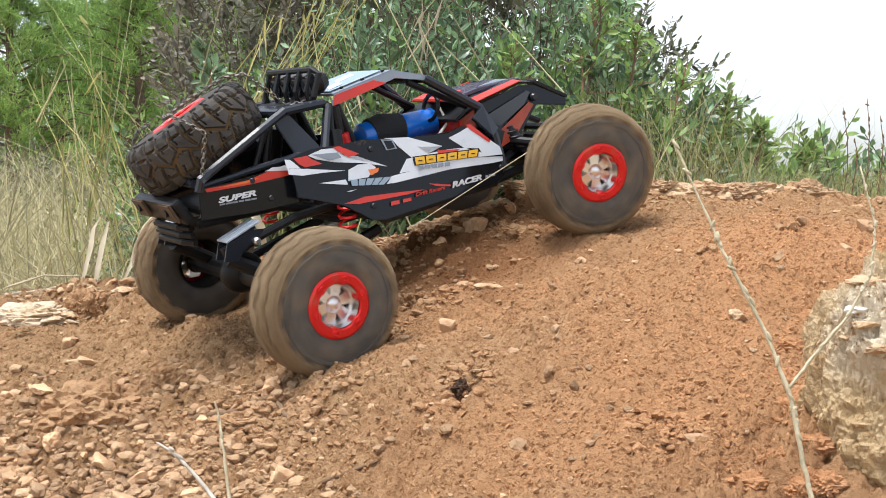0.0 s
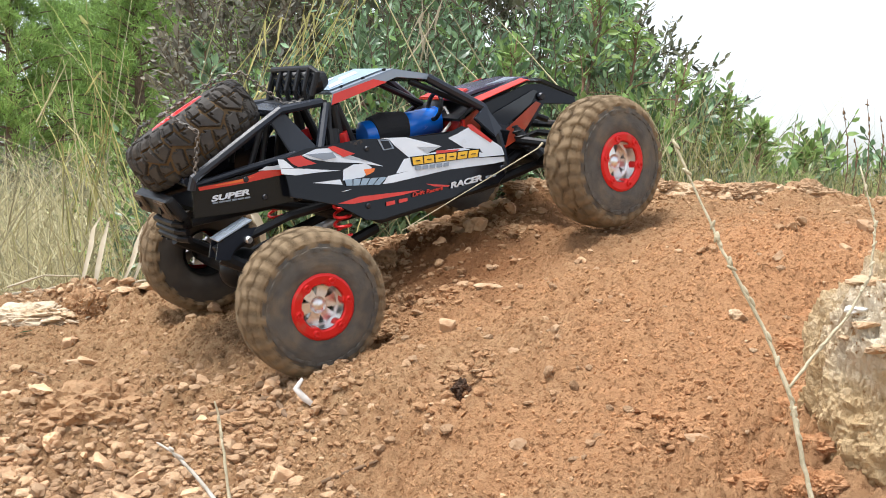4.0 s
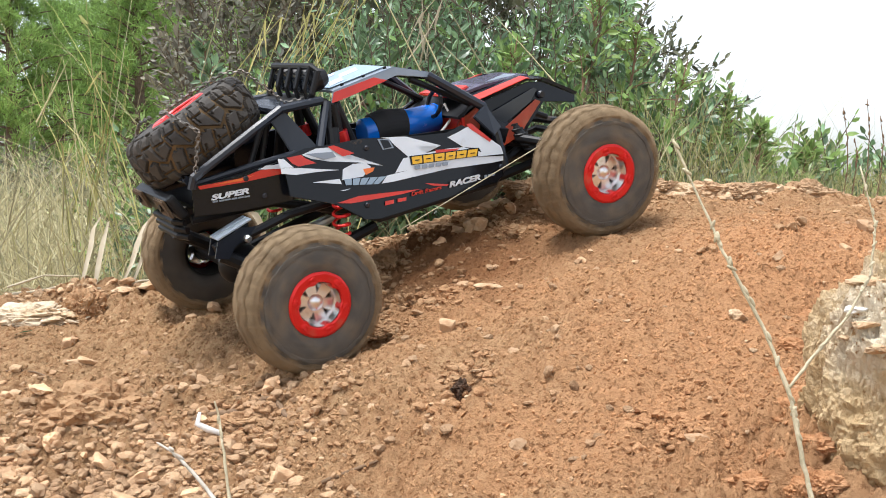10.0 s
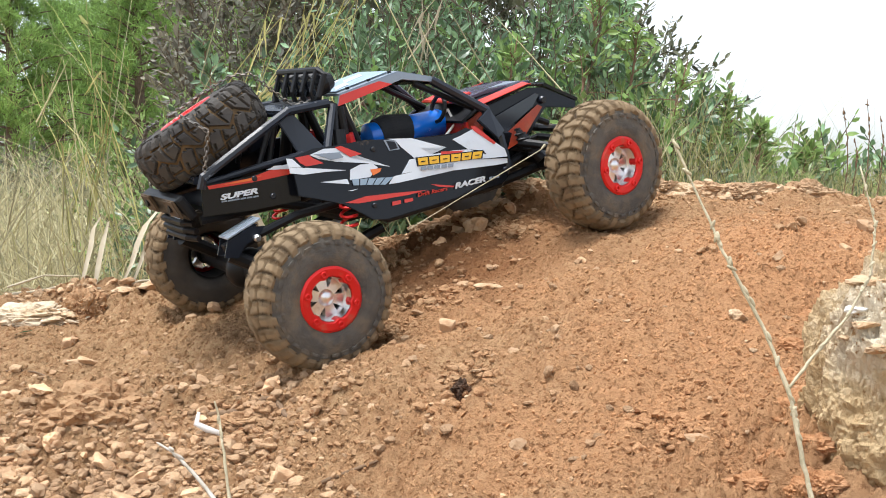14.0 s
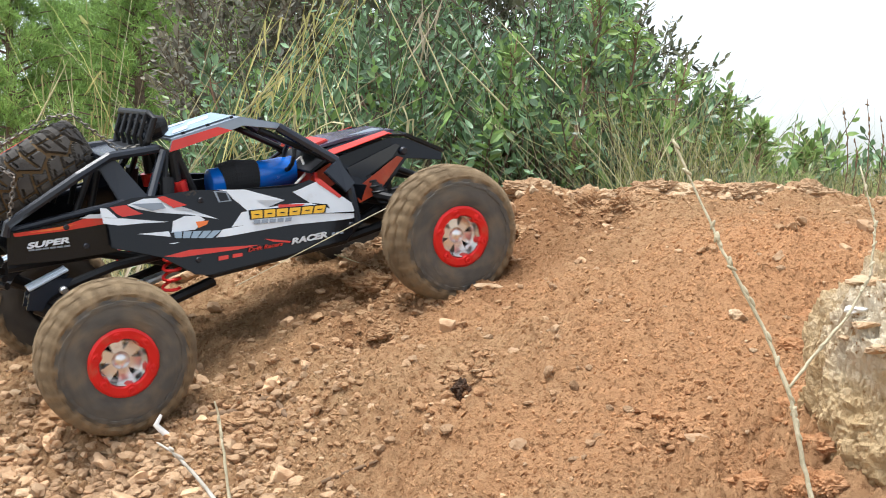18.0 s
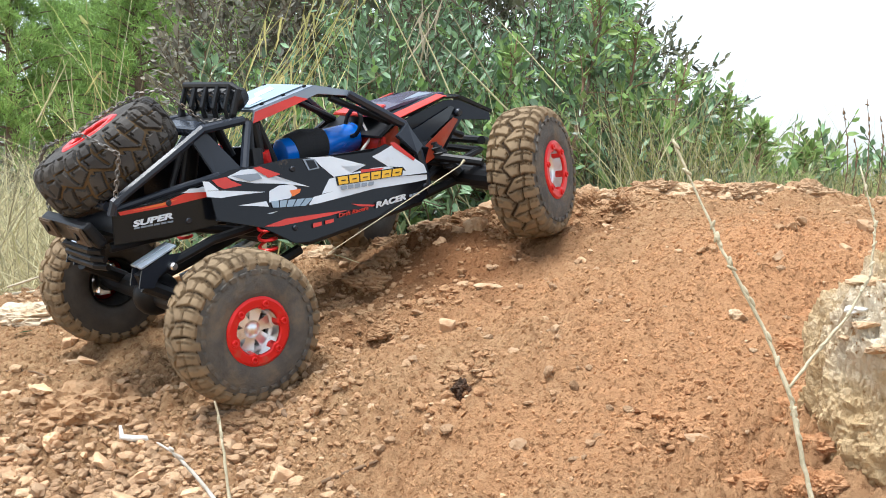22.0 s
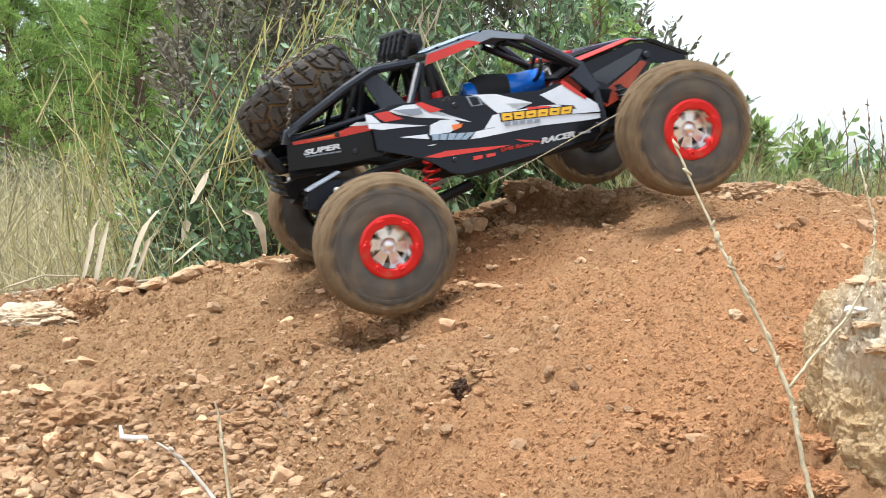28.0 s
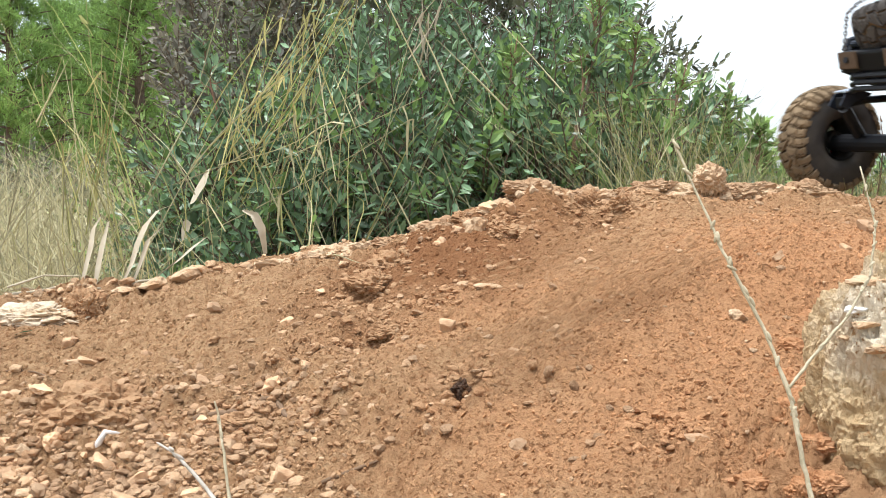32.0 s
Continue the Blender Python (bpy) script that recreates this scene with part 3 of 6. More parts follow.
DOOR_WHITES = [("w", [(0.1529, 0.0628), (0.1587, 0.0618), (0.1768, 0.0591), (0.2012, 0.0547), (0.218, 0.0499), (0.2353, 0.0385), (0.2577, 0.0295), (0.2559, 0.0252), (0.2227, 0.0364), (0.1954, 0.0408), (0.1524, 0.0511), (0.1397, 0.0536)]),
    ("w", [(0.0365, 0.1057), (0.0417, 0.1033), (0.0475, 0.0933), (0.035, 0.0978)]),
    ("w", [(0.0357, 0.0972), (0.0514, 0.0915), (0.0881, 0.0759), (0.066, 0.0822), (0.0467, 0.0868), (0.0346, 0.0925)]),
    ("w", [(0.0589, 0.101), (0.0739, 0.1014), (0.0857, 0.0981), (0.09, 0.09), (0.0985, 0.0826), (0.1214, 0.0709), (0.1306, 0.0639), (0.1075, 0.0759), (0.081, 0.0866), (0.0657, 0.095)]),
    ("w", [(0.1386, 0.0883), (0.1633, 0.0804), (0.1954, 0.0599), (0.1697, 0.0683), (0.1768, 0.0591), (0.1587, 0.0618), (0.1493, 0.0769), (0.1461, 0.0842)]),
    ("w", [(0.2052, 0.0645), (0.2154, 0.0648), (0.233, 0.0663), (0.2578, 0.0366), (0.2577, 0.0295), (0.2353, 0.0385), (0.2338, 0.0433), (0.218, 0.0499)]),
    ("w", [(0.1227, 0.0496), (0.1308, 0.0543), (0.1524, 0.0511), (0.1954, 0.0408), (0.2227, 0.0364), (0.2559, 0.0252), (0.2549, 0.0228), (0.2417, 0.0253), (0.1939, 0.0371), (0.1339, 0.047)]),
    ("w", [(0.0587, 0.0752), (0.0849, 0.0686), (0.0851, 0.0635)]),
    ("w", [(0.081, 0.0586), (0.0918, 0.0567), (0.086, 0.0568)]),
    ("w", [(0.0914, 0.0753), (0.1026, 0.0762), (0.1148, 0.0725), (0.1188, 0.0674), (0.1077, 0.0622), (0.0870, 0.0666)])]
DOOR_GREYS = [("g", [(0.0624, 0.1006), (0.0876, 0.0934), (0.0892, 0.0879), (0.0767, 0.0898)]),
    ("o", [(0.1103, 0.0685), (0.1216, 0.0658), (0.1188, 0.0631), (0.1106, 0.0626)]),
    ("g", [(0.1345, 0.0886), (0.1461, 0.0842), (0.1473, 0.0751), (0.136, 0.0775)])]
DOOR_BLACKS = [("k", [(0.2215, 0.0385), (0.2573, 0.0285), (0.2567, 0.0271)]),
    ("k", [(0.1368, 0.0868), (0.1447, 0.0836), (0.1455, 0.0767), (0.1374, 0.078)])]
DOOR_ART = []
for lift, batch in ((0.0018, DOOR_WHITES), (0.0022, DOOR_REDS + DOOR_GREYS[1:]), (0.0024, DOOR_BLACKS), (0.0027, DOOR_GREYS[:1])):
    DOOR_ART += [(lift, kind, pts) for kind, pts in batch]
for kinds, corners, gap in (
        ("k", [(0.1593, 0.0627), (0.2335, 0.0438), (0.2290, 0.0369), (0.1577, 0.0543)], 0.0),
        ("yyyyyy", [(0.1603, 0.0615), (0.2325, 0.0431), (0.2282, 0.0375), (0.1586, 0.0549)], 0.14),
        ("ggggg", [(0.1600, 0.0530), (0.1969, 0.0434), (0.1948, 0.0404), (0.1590, 0.0498)], 0.22),
        ("bbbbb", [(0.0879, 0.0672), (0.1300, 0.0541), (0.1195, 0.0505), (0.0875, 0.0616)], 0.14),
        ("rr", [(0.117, 0.0343), (0.1427, 0.0291), (0.1416, 0.0264), (0.1155, 0.0307)], 0.3),
        ("ggg", [(0.2278, 0.0178), (0.2404, 0.0157), (0.2395, 0.0134), (0.2269, 0.0156)], 0.25),
):
    DOOR_ART += [(0.0025 if kind == "k" else 0.0030, kind, pts) for kind, pts in blocks(kinds, corners, gap)]
for _, pts in blocks("k" * 6, [(0.1603, 0.0615), (0.2325, 0.0431), (0.2282, 0.0375), (0.1586, 0.0549)], 0.14):
    # a short dark slit in the middle of each block
    q = [Vector(p) for p in pts]
    DOOR_ART.append((0.0034, "k", [tuple(q[0].lerp(q[1], u).lerp(q[3].lerp(q[2], u), v)) for u, v in ((0.30, 0.44), (0.74, 0.44), (0.70, 0.58), (0.26, 0.58))]))
TAIL_ART = [("r", [(-0.0338, 0.1042), (0.0034, 0.0981), (0.0229, 0.0988), (0.0366, 0.0954), (0.0419, 0.0942), (0.0407, 0.0890), (0.0050, 0.0938), (-0.0334, 0.1010)]),
    ("w", [(0.0203, 0.1003), (0.0402, 0.0985), (0.0456, 0.0923), (0.0266, 0.0979)]),
    ("w", [(0.0226, 0.0996), (0.0285, 0.101), (0.0407, 0.0974), (0.0409, 0.0934)]),
    ("o", [(-0.0229, 0.1010), (0.0027, 0.0959), (0.0152, 0.0965), (0.0034, 0.0981)])]
TAIL_ART += list(blocks("gggggg", [(-0.0272, 0.0879), (0.0062, 0.0812), (0.0057, 0.0798), (-0.0277, 0.0865)], 0.15))
FILM = {"w": (M_white, "white film"), "g": (M_grey, "grey film"), "r": (M_red, "red film"), "o": (M_orange, "orange film"),
        "y": (M_yellow, "yellow film"), "b": (M_paleblue, "pale blue film"), "k": (M_body, "black film")}


def lettering(text, size, at, ahead, up, material, parent, stretch=1.6, bold=0.00035):
    """A word in raised film; at: its lower start, ahead and up: its directions."""
    cu = bpy.data.curves.new("lettering", "FONT")
    cu.body = text
    cu.size = size
    cu.extrude = 0.0002
    cu.shear = 0.25
    cu.offset = bold
    cu.materials.append(material)
    ob = new("lettering", cu)
    a = Vector(ahead).normalized()
    n = a.cross(Vector(up)).normalized()
    u = n.cross(a)
    m = Matrix((a, u, n)).transposed().to_4x4()
    m.translation = Vector(at)
    ob.parent = parent
    ob.matrix_local = m @ Matrix.Diagonal((stretch, 1, 1, 1))
    return ob


for s in (NEAR, FAR):
    door = part("side_panel", plate([on_door(x, z, s) for x, z in DOOR], 0.003, 0.0006), M_body, car, "glossy black side panel with racing stripes")
    for lift, kind, pts in DOOR_ART:
        part("stripe", plate([on_door(x, z, s, lift) for x, z in pts], 0.0003), FILM[kind][0], door, FILM[kind][1])
    tail = part("tail_panel", plate([on_tail(x, z, s) for x, z in TAIL], 0.003, 0.0006), M_body, car, "glossy black tail panel with red and white flashes")
    for i, (kind, pts) in enumerate(TAIL_ART):
        part("stripe", plate([on_tail(x, z, s, 0.0020 + 0.00012 * (i % 6)) for x, z in pts], 0.0004), FILM[kind][0], tail, FILM[kind][1])
    # bolts in the panels
    for x, z in ((0.101, 0.037), (0.121, 0.0845), (0.250, 0.018)):
        q = on_door(x, z, s, 0.0022)
        b = lathe([(0.0, -0.0012), (0.0019, -0.0012), (0.0026, -0.0004), (0.0026, 0.0012)], 12)
        bmesh.ops.translate(b, verts=b.verts[:], vec=q if s < 0 else (q[0], q[1], q[2]))
        part("bolt", b, M_frame, door)
    for x, z in ((0.0077, 0.0963), (0.046, 0.090), (0.018, 0.076)):
        q = on_tail(x, z, s, 0.0022)
        b = lathe([(0.0, -0.0012), (0.0019, -0.0012), (0.0026, -0.0004), (0.0026, 0.0012)], 12)
        bmesh.ops.translate(b, verts=b.verts[:], vec=q)
        part("bolt", b, M_frame, tail)
    if s == NEAR:
        lettering("RACER", 0.0072, on_door(*(0.1869, 0.0212), s, 0.0034), (0.0366, 0.0005, -0.0056), (0, 0, 1), M_white, door)
        lettering("Drift Racers", 0.0050, on_door(0.1457, 0.0285, s, 0.0034), (0.0375, 0.0005, -0.0062), (0, 0, 1), M_red, door, 1.35, 0.0001)
        lettering("SUPER", 0.0066, on_tail(*(-0.0279, 0.0890), s, 0.0034), (0.0347, -0.0047, -0.0057), (0, 0, 1), M_white, tail, 1.85, 0.0003)

    # cage of the cab
    def y(v):
        return s * v
    part("rear_stay", bar([(-0.040, y(0.064), 0.104), (-0.036, y(0.065), 0.113), (0.030, y(0.067), 0.134), (0.062, y(0.058), 0.141), (0.106, y(0.050), 0.134)], 0.0042), M_frame, car)
    part("lower_stay", bar([(-0.040, y(0.057), 0.106), (0.010, y(0.062), 0.104), (0.060, y(0.068), 0.101)], 0.003), M_frame, car)
    part("pillar_plate", plate([(0.058, y(0.064), 0.097), (0.082, y(0.068), 0.098), (0.066, y(0.053), 0.139), (0.050, y(0.053), 0.138)], 0.004, 0.0008), M_frame, car)
    part("inner_brace", bar([(0.020, y(0.050), 0.100), (0.046, y(0.048), 0.134)], 0.0028), M_black, car)
    part("inner_brace", bar([(0.034, y(0.040), 0.095), (0.056, y(0.040), 0.136)], 0.0028), M_black, car)
    part("rear_pillar", bar([(0.082, y(0.072), 0.098), (0.110, y(0.049), 0.130)], 0.0040), M_frame, car)
    part("rear_pillar", bar([(0.098, y(0.060), 0.098), (0.114, y(0.046), 0.130)], 0.0030), M_black, car)
    part("front_pillar", bar([(0.222, y(0.046), 0.119), (0.262, y(0.066), 0.075), (0.266, y(0.072), 0.045), (0.262, y(0.078), 0.012)], 0.0048), M_frame, car)
    part("front_brace", bar([(0.205, y(0.040), 0.121), (0.258, y(0.050), 0.078)], 0.0032), M_black, car)
    part("pillar_plate", plate([(0.244, y(0.074), 0.070), (0.262, y(0.070), 0.077), (0.272, y(0.072), 0.050), (0.258, y(0.079), 0.046)], 0.004, 0.0008), M_frame, car)
    # fender over the front wheel
    part("fender", plate([(0.268, y(0.047), 0.074), (0.329, y(0.046), 0.076), (0.347, y(0.046), 0.071), (0.384, y(0.046), 0.044), (0.381, y(0.048), 0.037), (0.342, y(0.050), 0.052),
                          (0.312, y(0.052), 0.030), (0.282, y(0.056), 0.024), (0.266, y(0.058), 0.050)], 0.0035, 0.0006), M_body, car, "black fender with red and grey film")
    part("fender_film", plate([(0.280, y(0.0545), 0.044), (0.326, y(0.0520), 0.057), (0.338, y(0.0508), 0.066), (0.334, y(0.0508), 0.069), (0.276, y(0.0535), 0.062)], 0.0006), M_gloss, car, "glossy dark grey film on the fender")
    part("fender_film", plate([(0.278, y(0.0578), 0.026), (0.300, y(0.0567), 0.029), (0.338, y(0.0522), 0.053), (0.332, y(0.0527), 0.057), (0.277, y(0.0567), 0.040)], 0.0006), M_rust, car, "dull orange-red film on the fender")
    part("fender_top", plate([(0.266, y(0.049), 0.0765), (0.330, y(0.048), 0.0785), (0.349, y(0.048), 0.0730), (0.349, y(0.030), 0.0750), (0.330, y(0.030), 0.0815), (0.266, y(0.030), 0.0825)], 0.002), M_body, car, "black top of the fender")
    part("fender_film", plate([(0.268, y(0.0495), 0.0782), (0.330, y(0.0485), 0.0802), (0.334, y(0.0485), 0.0790), (0.331, y(0.0375), 0.0820), (0.268, y(0.0375), 0.0812)], 0.0008), M_red, car, "red film on the fender top")
    part("fender_tip", plate([(0.349, y(0.049), 0.074), (0.387, y(0.048), 0.045), (0.384, y(0.036), 0.046), (0.349, y(0.030), 0.075)], 0.003), M_black, car, "black tip of the fender")
    b = lathe([(0.0, -0.002), (0.003, -0.002), (0.0042, 0.0), (0.0042, 0.002)], 14)
    bmesh.ops.translate(b, verts=b.verts[:], vec=(0.340, y(0.0535), 0.060))
    part("bolt", b, M_frame, car)
    # sill rail and frame rail
    part("sill_rail", bar([(0.098, y(0.090), 0.030), (0.110, y(0.091), 0.0195), (0.242, y(0.086), 0.0045), (0.257, y(0.082), 0.014)], 0.0040), M_black, car)
    part("frame_rail", bar([(-0.045, y(0.045), 0.074), (0.03, y(0.050), 0.062), (0.11, y(0.06), 0.022), (0.255, y(0.055), 0.004), (0.33, y(0.03), 0.014)], 0.0045), M_black, car)
    # links and springs
    part("lower_link", bar([(0.008, y(0.062), -0.004), (0.118, y(0.058), 0.004)], 0.0052), M_black, car)
    part("upper_link", bar([(-0.010, y(0.074), 0.049), (0.034, y(0.070), 0.051), (0.116, y(0.062), 0.040)], 0.0042), M_black, car)
    bracket = part("link_bracket", block((0.030, 0.010, 0.012), pose(-0.026, y(0.072), 0.048, 0, -8, 0), 0.001), M_black, car)
    for yy in (0.0635, 0.0815):
        part("bracket_side", plate([(-0.046, y(yy), 0.043), (-0.039, y(yy), 0.056), (-0.016, y(yy), 0.060), (-0.002, y(yy), 0.056), (-0.010, y(yy), 0.050), (-0.026, y(yy), 0.046), (-0.034, y(yy), 0.038)], 0.0018), M_frame, bracket, "dark blue-grey bracket side")
    for y0, y1 in ((0.062, 0.0715), (0.0735, 0.083)):
        part("bracket_cap", plate([(-0.039, y(y0), 0.0580), (-0.004, y(y0), 0.0640), (-0.004, y(y1), 0.0640), (-0.039, y(y1), 0.0580)], 0.0018, 0.0003), M_steel, bracket, "pale blue metal cap on the bracket")
    part("axle_arm", bar([(-0.036, y(0.068), 0.040), (0.0, y(0.080), 0.006)], 0.0068, 10), M_black, car)
    b = lathe([(0.0, -0.003), (0.0022, -0.003), (0.0034, -0.001), (0.0034, 0.003)], 12)
    bmesh.ops.translate(b, verts=b.verts[:], vec=(-0.013, y(0.085), 0.049))
    part("bolt", b, M_chrome, car)
    shock = part("shock_absorber", bar([(0.104, y(0.060), 0.108), (0.084, y(0.074), 0.050)], 0.0065, 12), M_black, car)
    part("shock_cap", bar([(0.1145, y(0.045), 0.088), (0.1150, y(0.045), 0.100)], 0.0090, 14), M_redmetal, shock, "red metal cap of the shock absorber")
    coil = [(0.0925 - 0.020 * k / 90 + 0.0078 * math.cos(k * 0.42), y(0.070 + 0.014 * k / 90) + 0.0078 * math.sin(k * 0.42), 0.062 - 0.046 * k / 90) for k in range(91)]
    part("coil_spring", bar(coil, 0.0015, 6), M_redmetal, shock, "red coil spring")
    part("shock_tube", bar([(0.1150, y(0.045), 0.099), (0.1185, y(0.044), 0.126)], 0.0050, 10), M_black, shock)
    part("shock_tube", bar([(0.128, y(0.040), 0.086), (0.1215, y(0.042), 0.126)], 0.0048, 10), M_black, shock)
    fshock = part("shock_absorber", bar([(0.292, y(0.040), 0.058), (0.310, y(0.070), 0.006)], 0.0060, 12), M_black, car)
    coil = [(0.296 + 0.012 * k / 80 + 0.0074 * math.cos(k * 0.45), y(0.046 + 0.018 * k / 80) + 0.0074 * math.sin(k * 0.45), 0.046 - 0.032 * k / 80) for k in range(81)]
    part("coil_spring", bar(coil, 0.0015, 6), M_black, fshock, "black coil spring")
    part("lower_link", bar([(0.314, y(0.055), -0.004), (0.246, y(0.045), -0.006)], 0.0050), M_black, car)
    part("upper_arm", bar([(0.286, y(0.034), 0.034), (0.320, y(0.098), 0.016)], 0.0044), M_black, car)
    part("frame_post", bar([(0.268, y(0.056), 0.036), (0.330, y(0.040), 0.006)], 0.0040), M_black, car)
    part("frame_post", bar([(0.300, y(0.036), 0.066), (0.352, y(0.034), 0.030)], 0.0034), M_black, car)
    part("steering_link", bar([(0.338, y(0.010), 0.006), (0.334, y(0.105), 0.004)], 0.0034), M_black, car)
    part("axle_end", bar([(0.320, y(0.085), 0.0), (0.320, y(0.128), 0.0)], 0.0125, 14), M_black, car)
    part("axle_end", bar([(0.0, y(0.085), 0.0), (0.0, y(0.128), 0.0)], 0.0095, 14), M_black, car)

# cab roof with side lips and screws
roof = part("roof", plate([(0.122, -0.044, 0.1365), (0.190, -0.043, 0.1375), (0.226, -0.042, 0.1205), (0.226, 0.042, 0.1205), (0.190, 0.043, 0.1375), (0.122, 0.044, 0.1365)], 0.0022), M_grey, car, "silver-blue roof panel with red lips")
part("roof_film", plate([(0.124, -0.034, 0.1390), (0.186, -0.033, 0.1398), (0.186, 0.033, 0.1398), (0.124, 0.034, 0.1390)], 0.0005), M_paleblue, roof, "pale blue film")
for x0, x1, y0, y1 in ((0.128, 0.150, -0.028, -0.006), (0.150, 0.178, -0.004, 0.016), (0.130, 0.160, 0.016, 0.028)):
    part("roof_film", plate([(x0, y0, 0.1396), (x1 - 0.006, y0 + 0.002, 0.1402), (x1, y1, 0.1402), (x0 + 0.008, y1 - 0.002, 0.1396)], 0.0004), M_white, roof, "white film")
for s in (NEAR, FAR):
    part("roof_lip", plate([(0.116, s * 0.0468, 0.1275), (0.128, s * 0.0468, 0.1275), (0.190, s * 0.0455, 0.1300), (0.228, s * 0.0445, 0.1150), (0.226, s * 0.0435, 0.1205), (0.190, s * 0.0440, 0.1375), (0.122, s * 0.0450, 0.1365)], 0.0026), M_grey, roof)
    part("lip_film", plate([(0.116, s * 0.0485, 0.1275), (0.128, s * 0.0485, 0.1275), (0.178, s * 0.0475, 0.1292), (0.166, s * 0.0460, 0.1360), (0.122, s * 0.0468, 0.1362)], 0.0006), M_red, roof, "red film on the roof lip")
    for x, z in ((0.136, 0.1385), (0.160, 0.1388), (0.184, 0.1392), (0.210, 0.1300)):
        part("screw", block((0.003, 0.003, 0.003), pose(x, s * 0.037, z), 0.0006), M_black, roof)
part("cross_bar", bar([(0.110, -0.048, 0.131), (0.110, 0.048, 0.131)], 0.0036), M_frame, car)
part("cross_bar", bar([(0.226, -0.045, 0.117), (0.226, 0.045, 0.117)], 0.0036), M_frame, car)
part("cross_bar", bar([(0.060, -0.052, 0.140), (0.060, 0.052, 0.140)], 0.0036), M_frame, car)
part("cross_bar", bar([(-0.038, -0.055, 0.110), (-0.038, 0.055, 0.110)], 0.0040), M_frame, car)
part("dash", plate([(0.238, -0.055, 0.070), (0.268, -0.048, 0.078), (0.268, 0.048, 0.078), (0.238, 0.055, 0.070)], 0.003), M_black, car)
part("dash_front", plate([(0.236, -0.058, 0.040), (0.244, -0.054, 0.068), (0.244, 0.054, 0.068), (0.236, 0.058, 0.040)], 0.003), M_red, car, "red inner bulkhead")
hood = part("hood", plate([(0.252, -0.032, 0.0860), (0.290, -0.031, 0.0850), (0.345, -0.030, 0.0780), (0.345, 0.030, 0.0780), (0.290, 0.031, 0.0850), (0.252, 0.032, 0.0860)], 0.003, 0.0006), M_hood, car, "dark purple-blue glossy hood")
part("hood_film", plate([(0.300, -0.018, 0.0852), (0.338, -0.020, 0.0806), (0.338, 0.004, 0.0806)], 0.0006), M_grey, hood, "grey film")
part("hood_scoop", plate([(0.246, -0.030, 0.0880), (0.262, -0.030, 0.0890), (0.278, -0.020, 0.0875), (0.278, 0.020, 0.0875), (0.262, 0.030, 0.0890), (0.246, 0.030, 0.0880)], 0.003, 0.001), M_red, car, "red hood edge")
part("front_frame", block((0.070, 0.056, 0.036), pose(0.292, 0, 0.026, 0, 14, 0), 0.004), M_black, car)
part("steering_servo", block((0.026, 0.040, 0.020), pose(0.318, -0.008, 0.030, 0, 8, 0), 0.002), M_black, car)
part("front_bumper", bar([(0.366, -0.046, 0.020), (0.384, -0.030, 0.012), (0.384, 0.030, 0.012), (0.366, 0.046, 0.020)], 0.0045), M_black, car)
part("front_bumper", bar([(0.340, -0.030, 0.004), (0.376, -0.026, 0.004), (0.376, 0.026, 0.004), (0.340, 0.030, 0.004)], 0.004), M_black, car)
part("seat_tub", block((0.110, 0.086, 0.012), pose(0.170, 0, 0.045, 0, 9, 0), 0.003), M_black, car)
part("chassis_plate", block((0.160, 0.070, 0.014), pose(0.175, 0, 0.014, 0, 6, 0), 0.004), M_black, car)
part("gearbox", block((0.060, 0.056, 0.040), pose(0.130, 0, 0.030, 0, 8, 0), 0.005), M_black, car)
part("inner_wall", plate([(0.130, -0.052, 0.030), (0.150, -0.052, 0.080), (0.236, -0.052, 0.060), (0.236, -0.052, 0.010)], 0.003), M_black, car)
part("inner_wall", plate([(0.130, 0.052, 0.030), (0.150, 0.052, 0.080), (0.236, 0.052, 0.060), (0.236, 0.052, 0.010)], 0.003), M_black, car)
battery = part("battery", bar([(0.152, -0.012, 0.0815), (0.153, -0.012, 0.0813), (0.236, -0.012, 0.0692), (0.2365, -0.012, 0.0690)], [0.013, 0.0145, 0.0145, 0.013], 28), M_blue, car, "blue cylindrical battery pack", smooth=True)
part("inner_panel", plate([(0.226, -0.050, 0.046), (0.262, -0.048, 0.050), (0.268, -0.046, 0.072), (0.240, -0.050, 0.066)], 0.002), M_rust, car, "dull orange-red inner panel")
part("inner_panel", plate([(0.205, 0.046, 0.048), (0.262, 0.046, 0.046), (0.268, 0.044, 0.074), (0.220, 0.046, 0.072)], 0.002), M_rust, car, "dull orange-red inner panel")
part("battery_strap", bar([(0.164, -0.012, 0.0812), (0.176, -0.012, 0.0806), (0.198, -0.012, 0.0752)], [0.0158, 0.0172, 0.0158], 28), M_strap, battery, "black fabric strap")
part("steering_wheel", bar([(0.232 + 0.006 * math.sin(a), -0.026 + 0.013 * math.cos(a), 0.086 + 0.012 * math.sin(a)) for a in (0.524 * k for k in range(12))], 0.0022, 6, True), M_black, car)
part("receiver_box", block((0.030, 0.030, 0.018), pose(0.222, 0.020, 0.062, 0, 8, 0), 0.003), M_red, car)
part("motor", bar([(0.060, -0.014, 0.062), (0.102, -0.014, 0.062)], 0.015, 20), M_black, car)
part("wiring", bar([(0.236, -0.012, 0.073), (0.246, -0.02, 0.080), (0.244, -0.03, 0.066), (0.226, -0.034, 0.058)], 0.0016, 6), M_scrap, car, "white wire")
part("tail_floor", plate([(-0.040, -0.050, 0.084), (0.090, -0.052, 0.070), (0.090, 0.052, 0.070), (-0.040, 0.050, 0.084)], 0.004), M_black, car)

